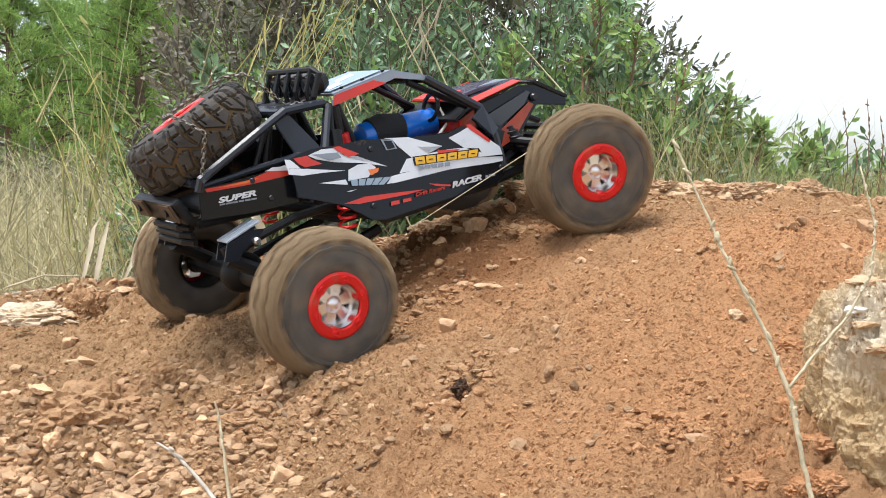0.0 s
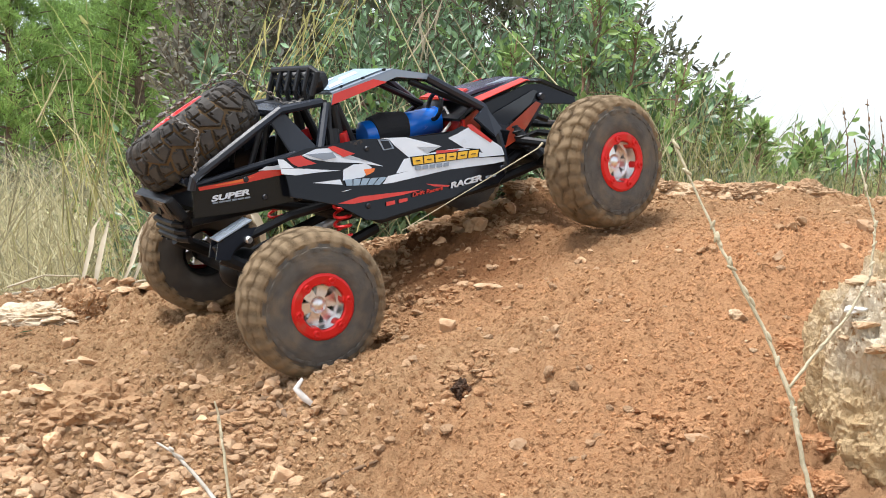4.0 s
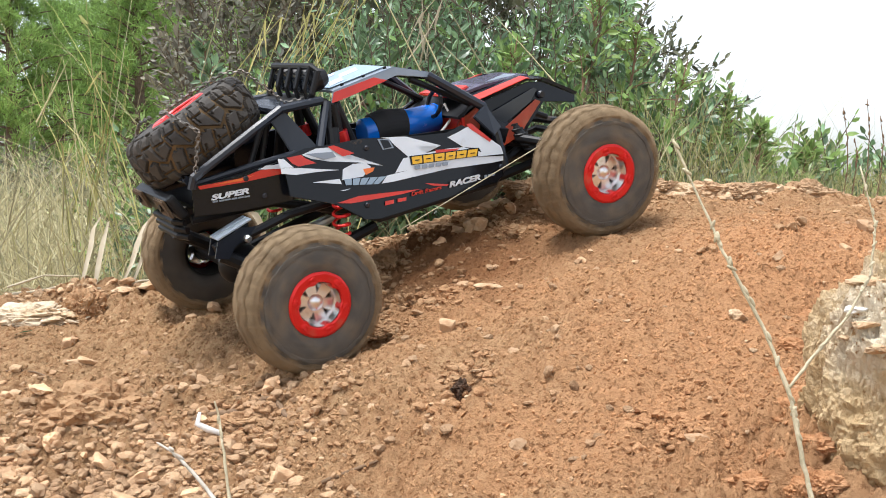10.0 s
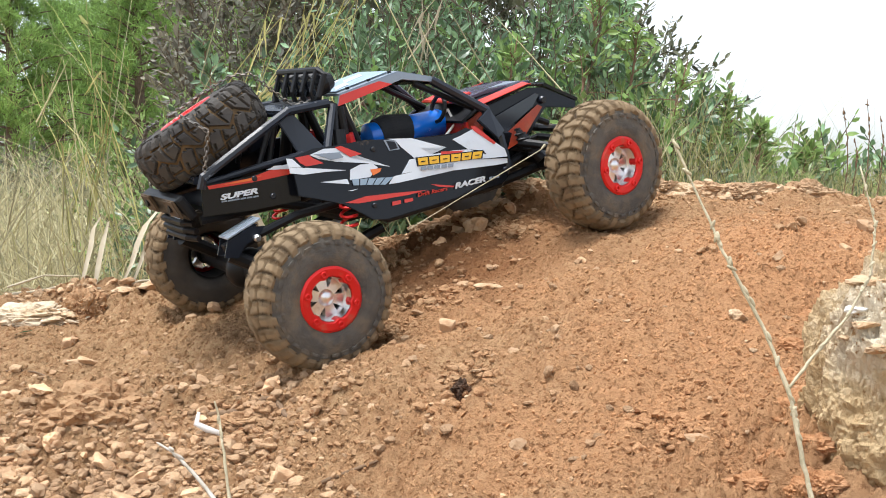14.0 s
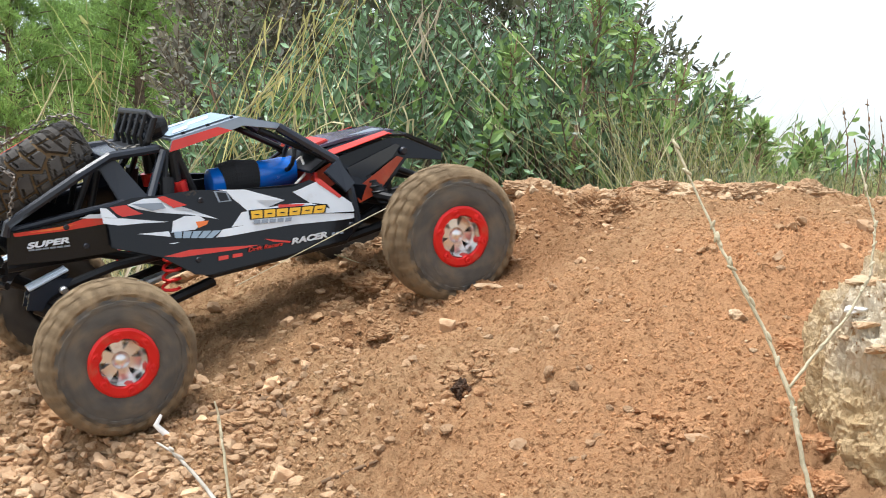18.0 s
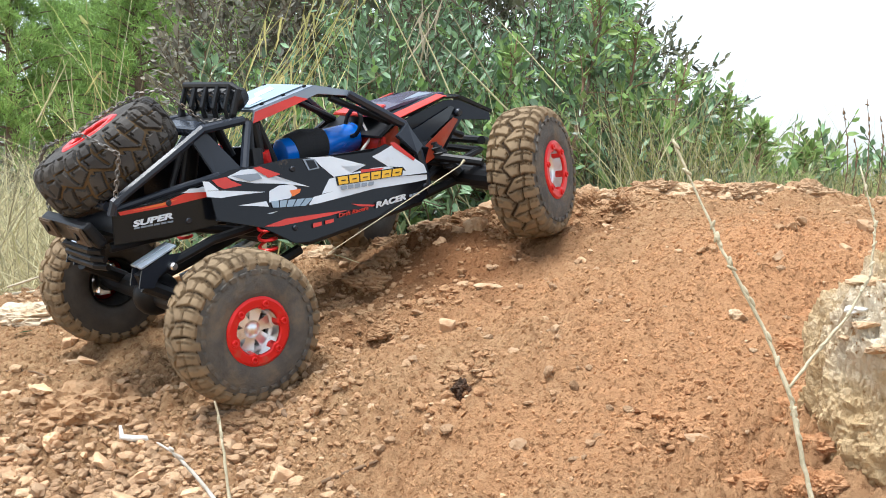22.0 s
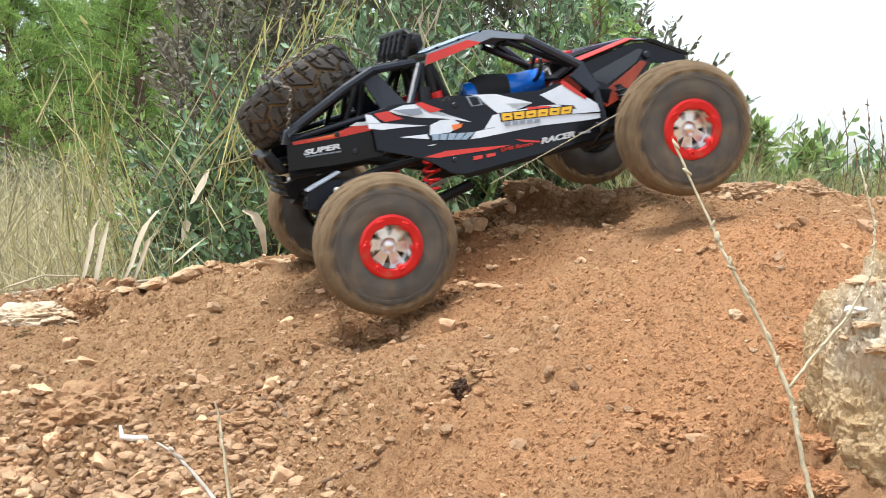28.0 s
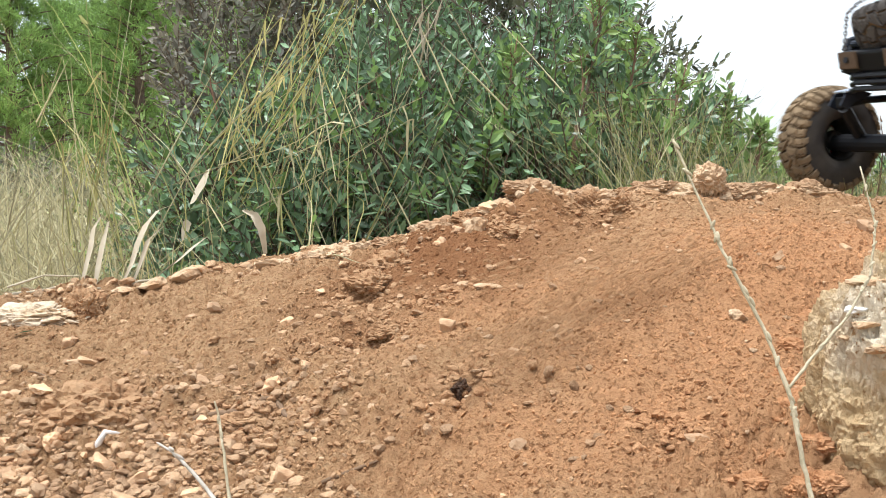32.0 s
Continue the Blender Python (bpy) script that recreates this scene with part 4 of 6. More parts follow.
# rear bumper, light bar, spare wheel rack
bumper = part("rear_bumper", block((0.010, 0.100, 0.024), pose(-0.054, 0, 0.090, 0, -20, 0), 0.003), M_black, car, "dusty black rear bumper")
for yy in (-0.034, 0.034):
    part("bumper_plate", plate([(-0.060, yy - 0.014, 0.082), (-0.060, yy + 0.014, 0.082), (-0.064, yy + 0.014, 0.100), (-0.064, yy - 0.014, 0.100)], 0.003, 0.001), mat("soiled_plate", (0.12, 0.08, 0.045), 0.9, color2=(0.08, 0.055, 0.035), scale=60.0, bump=0.5), bumper, "soil-covered plate")
    part("plate_hole", bar([(-0.0600, yy, 0.091), (-0.0655, yy, 0.0915)], 0.0035, 10), M_black, bumper)
for k in range(3):
    part("lower_bumper_bar", bar([(-0.050, -0.040, 0.058 + 0.007 * k), (-0.056, -0.028, 0.060 + 0.007 * k), (-0.056, 0.028, 0.060 + 0.007 * k), (-0.050, 0.040, 0.058 + 0.007 * k)], 0.0032, 7), M_black, car)
light_bar = part("light_bar", bar([(0.096, -0.044, 0.135), (0.100, -0.048, 0.142), (0.112, -0.048, 0.160), (0.110, -0.042, 0.165), (0.106, 0.042, 0.165), (0.108, 0.048, 0.160), (0.096, 0.048, 0.142), (0.092, 0.044, 0.135)], 0.0032, 8, True), M_black, car, "black roof light bar with guard bars")
for k in range(4):
    yy = -0.033 + 0.022 * k
    lamp = part("spot_lamp", bar([(0.104, yy, 0.150), (0.116, yy, 0.151), (0.124, yy, 0.151)], [0.0105, 0.0110, 0.007], 16), M_black, light_bar)
    part("lamp_lens", bar([(0.1025, yy, 0.150), (0.1042, yy, 0.150)], 0.0085, 16), M_gloss, light_bar, "clear lamp lens")
    for d in (-0.010, 0.010):
        part("guard_bar", bar([(0.096, yy + d, 0.136), (0.096, yy + d, 0.148), (0.107, yy + d, 0.165)], 0.0020, 6), M_black, light_bar)
part("light_foot", block((0.026, 0.092, 0.006), pose(0.098, 0, 0.1345, 0, 8, 0), 0.002), M_black, light_bar)
part("rack_mesh", block((0.040, 0.090, 0.004), pose(0.076, 0, 0.1370, 0, 4, 0), 0.001), M_frame, car)


def tread_mesh(outer_r, half, seed, n=28, wide=1.0):
    """Chunky lugs: curved cross grooves out of step on the two sides, a zigzag down the middle, split lugs, notched shoulders."""
    r = np.random.default_rng(seed)
    R, S = outer_r, half
    # section: how far along the rubber, radius, place across
    sec = np.array([(-1.0, R - 0.0135, -S + 0.0004), (-0.86, R - 0.0090, -S + 0.0008), (-0.72, R - 0.0050, -S + 0.0030), (-0.58, R - 0.0024, -S + 0.0070), (-0.30, R - 0.0006, -S * 0.45), (0.0, R, 0.0),
                    (0.30, R - 0.0006, S * 0.45), (0.58, R - 0.0024, S - 0.0070), (0.72, R - 0.0050, S - 0.0030), (0.86, R - 0.0090, S - 0.0008), (1.0, R - 0.0135, S - 0.0004)])
    nu, nv = n * 14, 54
    uu, vv = np.meshgrid(np.arange(nu) / nu, np.linspace(-1, 1, nv))
    av = np.abs(vv)
    side = (vv > 0).astype(int)
    shift = r.uniform(-0.10, 0.10, (2, n))
    p = (n * uu + 0.5 * side + 0.34 * np.sin(math.pi * av * 0.9)) % n
    k = np.floor(p).astype(int) % n
    f = np.clip(p - np.floor(p) + shift[side, k] * np.sin(math.pi * (p - np.floor(p))), 0, 1)

    def cut(d, w, soft):
        return np.clip((w - d) / soft + 0.5, 0, 1)

    cross = cut(np.minimum(f, 1 - f), (0.065 + 0.05 * av + 0.10 * np.clip(av - 0.62, 0, 1)) * wide, 0.07)
    zig = 0.13 * (4 * np.abs((n * uu / 2) % 1.0 - 0.5) - 1)
    middle = cut(np.abs(vv - zig), 0.040 * wide, 0.03)
    split = cut(np.abs(av - np.where(k % 2 == 0, 0.36, 0.50)), 0.030 * wide, 0.03) * (av < 0.62)
    sipe = 0.75 * cut(np.abs(f - 0.27 - 0.05 * (k % 2)), 0.035, 0.06) * (av > 0.22) * (av < 0.80)
    notch = 0.75 * np.clip((av - 0.86) / 0.05, 0, 1) * (k % 2 == 1)
    depth = 0.0056 * np.maximum.reduce([cross, middle, split, sipe, notch]) + 0.0005 * r.random((2, n))[side, k]
    rad = np.interp(vv, sec[:, 0], sec[:, 1])
    wid = np.interp(vv, sec[:, 0], sec[:, 2])
    turn = np.clip((av - 0.55) / 0.35, 0, 1)
    rad = rad - depth * (1 - turn * 0.75)
    wid = wid - np.sign(vv) * depth * turn * 0.55
    ang = uu * 2 * math.pi
    verts = np.stack([rad * np.cos(ang), wid, rad * np.sin(ang)], axis=2).reshape(-1, 3)
    faces = [(a * nu + c, a * nu + (c + 1) % nu, (a + 1) * nu + (c + 1) % nu, (a + 1) * nu + c) for a in range(nv - 1) for c in range(nu)]
    return verts, faces


def tyre_parts(owner, rubber, lug_mat, groove, outer_r=0.0640, half=0.0248, seed=5, n=32, wide=1.0):
    """Fills a wheel, turning about y with its outer face at -y: carcass, groove bed and tread."""
    r = outer_r - 0.0036
    prof = [(0.0255, -half + 0.004), (0.0285, -half + 0.0008), (0.0360, -half - 0.0006), (0.0455, -half + 0.0004), (r - 0.0075, -half + 0.0030), (r - 0.003, -half + 0.0072), (r - 0.0006, -half + 0.013), (r + 0.0004, 0.0),
            (r - 0.0006, half - 0.013), (r - 0.003, half - 0.0072), (r - 0.0075, half - 0.0030), (0.0455, half - 0.0004), (0.0360, half + 0.0006), (0.0285, half - 0.0008), (0.0255, half - 0.004)]
    part("tyre", lathe(prof[:5], 64), rubber, owner, "thick rubber side wall with a coat of dust", smooth=True)
    # inner wall in a darker rubber: less dust, and its shade put into the colour
    part("tyre", lathe(prof[-5:], 64), M_cleantread, owner, "rubber inner side wall, less dusty, with shade in its dark colour", smooth=True)
    part("tread_base", lathe(prof[4:-4], 64), groove, owner, "bed of the tread grooves", smooth=True)
    b = bmesh.new()
    for k in range(n):
        a = 2 * math.pi * (k + 0.25) / n
        slit = Matrix.Rotation(-a, 4, "Y") @ pose(outer_r - 0.0158, -half + 0.0006, 0)
        box(b, (0.0042 - 0.0014 * (k % 2), 0.0022, 0.0058), slit, 0.0006)
    tagged(part("wall_lug", b, rubber, owner, "low raised blocks round the side wall"), kind="stuff")
    verts, faces = tread_mesh(outer_r, half, seed, n, wide)
    tagged(raw("tread", verts, faces, lug_mat, owner), "chunky tread blocks caked with earth")


def rim_mesh():
    """Barrel of the rim, outer face at -y."""
    return lathe([(0.0262, -0.0190), (0.0245, -0.0175), (0.0228, -0.0105), (0.0218, 0.0), (0.0235, 0.0175), (0.0270, 0.0222)], 48)


def spoke_mesh(k):
    b = bmesh.new()
    a = 2 * math.pi * k / 6
    c, d = math.cos(a), math.sin(a)
    outer, inner = [], []
    for px, pr in ((-0.0040, 0.0040), (0.0040, 0.0040), (0.0043, 0.0120), (0.0066, 0.0172), (-0.0066, 0.0172), (-0.0043, 0.0120)):
        yy = -0.0100 - 0.10 * (0.0172 - pr)
        q = (pr * c - px * d, pr * d + px * c)
        outer.append(b.verts.new((q[0], yy - 0.003, q[1])))
        inner.append(b.verts.new((q[0] * 0.99, yy + 0.004, q[1] * 0.99)))
    b.faces.new(outer)
    b.faces.new(inner[::-1])
    for i in range(6):
        j = (i + 1) % 6
        b.faces.new((outer[i], inner[i], inner[j], outer[j]))
    bmesh.ops.bevel(b, geom=b.edges[:], offset=0.0005, segments=1, affect="EDGES")
    return b


def ring_mesh():
    """Broad red bead ring with a round lobe inwards at each bolt."""
    b = bmesh.new()
    sides = 96
    prof = [(0.0184, -0.0180), (0.0188, -0.0246), (0.0198, -0.0256), (0.0262, -0.0258), (0.0283, -0.0244), (0.0288, -0.0200), (0.0184, -0.0165)]
    rings = []
    for r, yy in prof:
        row = []
        for k in range(sides):
            a = 2 * math.pi * k / sides
            sc = 1.03 - 0.10 * max(0.0, math.cos(6 * a)) ** 2 if r < 0.021 else 1.0 - 0.010 * max(0.0, math.cos(12 * a + 3.14159))
            row.append(b.verts.new((r * sc * math.cos(a), yy, r * sc * math.sin(a))))
        rings.append(row)
    for i in range(len(prof)):
        r, t = rings[i], rings[(i + 1) % len(prof)]
        for k in range(sides):
            b.faces.new((r[k], r[(k + 1) % sides], t[(k + 1) % sides], t[k]))
    return b


def ring_bolts(wheel):
    for k in range(6):
        a = 2 * math.pi * k / 6
        b = lathe([(0.0, -0.0262), (0.0011, -0.0262), (0.0014, -0.0272), (0.0022, -0.0274), (0.0028, -0.0268), (0.0030, -0.0250)], 12)
        bmesh.ops.translate(b, verts=b.verts[:], vec=(0.0228 * math.cos(a), 0, 0.0228 * math.sin(a)))
        part("ring_bolt", b, M_redmetal, wheel)


def make_wheel():
    wheel = part("wheel", rim_mesh(), M_inner, None, "wheel with bright metal spokes and a red bead ring")
    tyre_parts(wheel, M_rubber, M_tread, M_shadegroove)
    part("bead_ring", ring_mesh(), M_redmetal, wheel, "broad red metal bead ring")
    for k in range(6):
        part("spoke", spoke_mesh(k), M_chrome, wheel, "dusty bright spoke")
    part("dish", lathe([(0.0188, -0.0235), (0.0184, -0.0160), (0.0180, -0.0132), (0.0160, -0.0126), (0.0158, -0.0080)], 48), M_chrome, wheel, "bright metal dish", smooth=True)
    ring_bolts(wheel)
    part("hub_cap", lathe([(0.0, -0.0178), (0.0032, -0.0174), (0.0056, -0.0160), (0.0078, -0.0135), (0.0088, -0.008)], 20), M_chrome, wheel, "bright hub cap", smooth=True)
    part("inner_barrel", lathe([(0.0285, 0.0225), (0.0265, 0.0212), (0.0240, 0.0070), (0.0225, -0.0060), (0.0212, -0.0060), (0.0232, 0.0220)], 40), M_inner, wheel, "dark inside of the wheel")
    part("brake_disc", lathe([(0.0, 0.012), (0.010, 0.012), (0.011, 0.004), (0.0, 0.002)], 24), M_inner, wheel)
    return wheel


NEAR_Y, FAR_Y, KINGPIN = 0.1525, 0.134, 0.040
wheel_rear_near = make_wheel()
wheel_rear_near.parent = car
wheel_rear_far = copy_thing(wheel_rear_near, pose(0, FAR_Y, 0, 0, 0, 180))
wheel_front_near = copy_thing(wheel_rear_near, pose(0.32, -NEAR_Y, 0))
wheel_front_far = copy_thing(wheel_rear_near, pose(0.32, FAR_Y, 0, 0, 0, 180))
for w in (wheel_rear_far, wheel_front_near, wheel_front_far):
    w.parent = car

# axles
for x, lab in ((0.0, "black rear axle housing"), (0.32, "black front axle housing")):
    ax = part("axle", bar([(x, -0.115, 0), (x, -0.02, 0), (x, 0.02, 0), (x, 0.110, 0)], 0.0105, 14), M_black, car, lab)
    b = bmesh.new()
    bmesh.ops.create_icosphere(b, subdivisions=3, radius=0.021, matrix=pose(x, 0.012, 0.001) @ Matrix.Diagonal((1.05, 0.85, 0.95, 1)))
    part("gear_case", b, M_black, ax, smooth=True)
part("drive_shaft", bar([(0.028, 0.012, 0.004), (0.110, 0.004, 0.010)], 0.0045, 10), M_steel, car, "steel drive shaft")
part("drive_shaft", bar([(0.292, 0.012, 0.002), (0.200, 0.004, 0.000)], 0.0045, 10), M_steel, car, "steel drive shaft")

# spare wheel lying on the tail rack, held by chains
spare = part("spare_wheel", rim_mesh(), M_inner, car, "spare tyre with worn dark tread, chained to the rack")
tyre_parts(spare, M_cleantread, M_cleantread, M_groove, seed=8, n=26, wide=1.0)
part("bead_ring", ring_mesh(), M_redmetal, spare, "red metal bead ring")
SPARE = pose(-0.004, 0, 0.1385) @ Matrix.Rotation(radians(-9), 4, "X") @ Matrix.Rotation(radians(-15), 4, "Y")
spare.matrix_local = SPARE @ Matrix.Rotation(radians(-90), 4, "X")


def chain(points, parent):
    """Interlocked links along a line."""
    pts = [Vector(p) for p in points]
    k = 0
    for a, c in zip(pts, pts[1:]):
        d = c - a
        n = max(1, round(d.length / 0.0042))
        rot = d.to_track_quat("X", "Z").to_matrix().to_4x4()
        for i in range(n):
            k += 1
            m = Matrix.Translation(a + d * (i + 0.5) / n) @ rot @ Matrix.Rotation(radians(90 * (k % 2)), 4, "X")
            loop = [m @ Vector((0.0032 * math.cos(q), 0.0018 * math.sin(q), 0)) for q in (1.0472 * j for j in range(6))]
            part("chain_link", bar(loop, 0.0007, 4, True), M_chain, parent, "dull steel chain link")


def sp(x, y, z):
    """A place in the space of the spare wheel: across, along, along its axis."""
    return SPARE @ Vector((x, y, z))


chain([sp(-0.020, -0.020, 0.032), sp(-0.022, -0.046, 0.032), sp(-0.020, -0.064, 0.020), sp(-0.014, -0.069, 0.004), (-0.036, -0.066, 0.110)], car)
chain([sp(-0.020, 0.020, 0.032), sp(-0.026, 0.042, 0.032), sp(-0.032, 0.060, 0.024), (-0.052, 0.052, 0.100)], car)
chain([sp(0.020, -0.018, 0.031), sp(0.045, -0.034, 0.030), sp(0.060, -0.040, 0.022), (0.074, -0.042, 0.1425), (0.094, -0.042, 0.1395)], car)
chain([sp(-0.020, -0.020, 0.032), sp(0.020, -0.018, 0.032)], car)
part("straw", bar([(0.124, -0.100, 0.004), (0.215, -0.100, 0.015), (0.290, -0.100, 0.024), (0.297, -0.100, 0.027)], [0.0004, 0.0005, 0.0006, 0.0016], 6), M_stalk, car, "dry grass straw caught on the car")


# ---- plants ----
def leaf_template():
    """A folded blade one long, along x: base, tip, two pairs of edge points and the rib."""
    v = np.array([(0, 0, 0), (0.33, 0, -0.03), (0.68, 0, -0.03), (1, 0, 0.03), (0.30, 0.17, 0.04), (0.66, 0.16, 0.04), (0.30, -0.17, 0.04), (0.66, -0.16, 0.04)])
    f = [(0, 1, 4), (1, 2, 5, 4), (2, 3, 5), (0, 6, 1), (6, 7, 2, 1), (7, 3, 2)]
    return v, f


LEAF_V, LEAF_F = leaf_template()


def frames_from(d, r):
    """Turn matrices whose x axis is d (n x 3) with a chance roll."""
    d = d / np.linalg.norm(d, axis=1, keepdims=True)
    ref = r.normal(size=d.shape) * 0.55 + np.array([0, -0.35, 1.0])
    y = np.cross(ref, d)
    y /= np.linalg.norm(y, axis=1, keepdims=True) + 1e-9
    z = np.cross(d, y)
    return np.stack([d, y, z], axis=2)


def leaves(name, base, d, length, width, material, parent, r):
    """Many blades in one mesh: where they start, which way they point, how long and wide."""
    n = len(base)
    m = frames_from(d, r)
    v = LEAF_V[None] * np.stack([length, length * width, length], axis=1)[:, None, :]
    p = np.einsum("nij,nkj->nki", m, v) + base[:, None, :]
    faces = [tuple(i + 8 * k for i in f) for k in range(n) for f in LEAF_F]
    return raw(name, p.reshape(-1, 3), faces, material, parent)


def skyline(x, y, z):
    """The far growth keeps clear of the open sky."""
    u, v = x / y, (z - 0.30) / y
    return u < 0.13 or v < 0.145 - 0.86 * (u - 0.168)


def shrub(x, y, z, rx, ry, rz, twigs, seed, leaf=0.0215, label="dense green lentisk bush behind the mound", material=None, young=0.12, tilt=(0, -0.25, 0.55), name="shrub", keep=None, dense=10):
    """A bush: a few stems and many leafy twigs that fill an uneven round crown."""
    r = np.random.default_rng(seed)
    root = new(name)
    root.location = (x, y, z)
    tagged(root, label, "bush")
    b = bmesh.new()
    starts, ways = [], []
    stems = 9
    tips = []
    for k in range(stems):
        a, h = r.uniform(0, 6.28), r.uniform(0.5, 0.95)
        tip = Vector((rx * 0.75 * math.cos(a), ry * 0.75 * math.sin(a), rz * h * 1.5))
        mid = tip * 0.5 + Vector(r.normal(0, 0.02, 3))
        if keep and not keep(x + tip.x, y + tip.y, z + tip.z):
            continue
        tube(b, [(0.02 * math.cos(a), 0.02 * math.sin(a), -0.05), mid, tip], [0.006, 0.0042, 0.0018], 6)
        tips.append((mid, tip))
    lo = Vector((3.0, 1.0, 4.0)) + Vector(r.uniform(-5, 5, 3))
    done = 0
    tries = 0
    twigs = int(twigs * 1.05)
    while done < twigs and tries < twigs * 20:
        tries += 1
        u = r.normal(size=3)
        u /= np.linalg.norm(u)
        rad = r.uniform(0.25, 1.0) ** 0.45
        k = 1 + 0.32 * noise.noise(Vector(u) * 1.7 + lo)
        p = u * np.array([rx, ry, rz]) * rad * k + np.array([0, 0, rz * 0.95])
        if p[2] < -0.05 or (keep and not keep(x + p[0], y + p[1], z + p[2])):
            continue
        d = u * np.array([0.7, 0.7, 0.5]) + np.array(tilt) + r.normal(size=3) * 0.35
        starts.append(p)
        ways.append(d / np.linalg.norm(d))
        done += 1
    starts, ways = np.array(starts), np.array(ways)
    n = len(starts)
    length = r.uniform(0.05, 0.11, n)
    lb, ld, ll = [], [], []
    for p, d, ln in zip(starts, ways, length):
        bend = r.normal(size=3) * 0.25
        q = p + d * ln
        tube(b, [p - d * 0.03, p + d * ln * 0.5 + bend * 0.01, q], [0.0014, 0.0011, 0.0006], 3, caps=False)
        side = np.cross(d, r.normal(size=3))
        side /= np.linalg.norm(side) + 1e-9
        for i in range(dense):
            f = (i + 1) / dense
            s = 1 if i % 2 else -1
            lb.append(p + d * ln * f)
            ld.append(d * 0.65 + side * s * 0.8 + r.normal(size=3) * 0.22 if i < dense - 1 else d)
            ll.append(leaf * r.uniform(0.65, 1.15) * (0.75 + 0.35 * math.sin(f * 3)))
    tagged(part("stem", b, M_bark, root), kind="stuff")
    lb, ld, ll = np.array(lb), np.array(ld), np.array(ll)
    pick = np.repeat(r.random(n) < young, dense)
    w = r.uniform(0.9, 1.3, len(lb))
    for sel, m_, lab in ((~pick, material or M_leaf, "leathery green leaves"), (pick, M_leaf2, "fresh light green leaves")):
        if sel.any():
            tagged(leaves("foliage", lb[sel], ld[sel], ll[sel], w[sel], m_, root, r), lab)
    return root


def outline(x, y, z):
    """Where the bushes end against the sky: lower and lower to the right."""
    u, v = x / y, (z - 0.30) / y
    if u < 0.03:
        return v < 0.185 + 0.62 * u + 0.014 * math.sin(u * 50) + 0.010 * math.sin(u * 131)
    if u < 0.09:
        return v < 0.112 + 0.016 * math.sin(u * 90) + 0.012 * math.sin(u * 37)
    if u < 0.16:
        return v < 0.160 + 0.02 * math.sin(u * 80)
    return v < max(0.099 - 0.67 * (u - 0.188), 0.034) - 0.020 + 0.012 * math.sin(u * 60) + 0.008 * math.sin(u * 23)


shrub(-0.02, 1.72, -0.06, 0.25, 0.20, 0.27, 860, 11, leaf=0.024, keep=outline, young=0.28)
shrub(0.24, 1.70, -0.10, 0.24, 0.20, 0.30, 860, 12, leaf=0.024, keep=outline, young=0.32)
shrub(0.16, 2.00, 0.00, 0.32, 0.24, 0.36, 620, 13, keep=outline)
shrub(-0.15, 2.05, 0.00, 0.27, 0.22, 0.34, 560, 14, keep=outline)
shrub(0.46, 1.78, -0.20, 0.20, 0.18, 0.30, 460, 15, keep=outline, young=0.3, leaf=0.023, material=M_leaf3)
shrub(0.70, 1.72, -0.20, 0.20, 0.16, 0.28, 480, 30, keep=outline, young=0.2, leaf=0.022)
shrub(0.64, 1.85, -0.22, 0.24, 0.20, 0.28, 420, 16, keep=outline, young=0.3, leaf=0.024, material=M_leaf3)
shrub(0.42, 2.15, -0.10, 0.30, 0.22, 0.36, 480, 17, keep=outline, young=0.3, leaf=0.024, material=M_leaf3)
shrub(-0.31, 1.70, -0.04, 0.12, 0.12, 0.15, 170, 18, young=0.3, leaf=0.022, label="low green bush among dry grass")
shrub(-0.30, 1.56, -0.05, 0.095, 0.07, 0.13, 210, 33, leaf=0.021, label="low dark green bush behind the crest")
shrub(-0.20, 1.57, -0.05, 0.11, 0.07, 0.17, 280, 34, leaf=0.023, label="low dark green bush behind the crest")
shrub(-0.26, 1.76, -0.04, 0.18, 0.15, 0.25, 560, 29, leaf=0.023, young=0.2, keep=outline)
shrub(-0.40, 1.98, -0.04, 0.18, 0.16, 0.22, 380, 28, young=0.3, leaf=0.019, material=M_leaf3, label="low yellow-green bush among dry grass")
shrub(0.90, 2.0, -0.40, 0.30, 0.25, 0.30, 320, 19, keep=outline, young=0.3, material=M_leaf3)
shrub(0.34, 2.65, 0.05, 0.42, 0.3, 0.42, 600, 20, keep=outline, leaf=0.03)
# taller and darker growth behind; some of its leaf colour has shade put in
THICKET = "dark brown shaded thicket behind the bushes"
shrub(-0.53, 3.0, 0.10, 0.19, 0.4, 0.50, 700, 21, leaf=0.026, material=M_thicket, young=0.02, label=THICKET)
shrub(-0.10, 3.1, 0.15, 0.45, 0.4, 0.60, 900, 25, leaf=0.030, material=M_leafshade, young=0.02, label=THICKET)
shrub(0.25, 3.2, 0.1, 0.60, 0.5, 0.72, 1100, 22, leaf=0.030, material=M_leafshade, young=0.02, label=THICKET, keep=skyline)
shrub(0.75, 3.3, -0.3, 0.5, 0.45, 0.60, 500, 23, leaf=0.028, young=0.3, keep=outline, material=M_leaf3)
shrub(-1.85, 5.2, -0.3, 0.55, 0.4, 0.38, 500, 26, leaf=0.035, material=M_leafshade, young=0.05, label="dark dry scrub at the edge of the field")
shrub(-2.6, 5.6, -0.3, 0.6, 0.4, 0.36, 420, 27, leaf=0.035, material=M_leafshade, young=0.05, label="dark dry scrub at the edge of the field")

# bright young sprigs at the foot of the bush
shrub(0.105, 1.44, 0.10, 0.035, 0.03, 0.035, 22, 31, leaf=0.026, material=M_leaf2, young=0.0, label="sprig of bright green leaves behind the crest", name="sprig", dense=6)


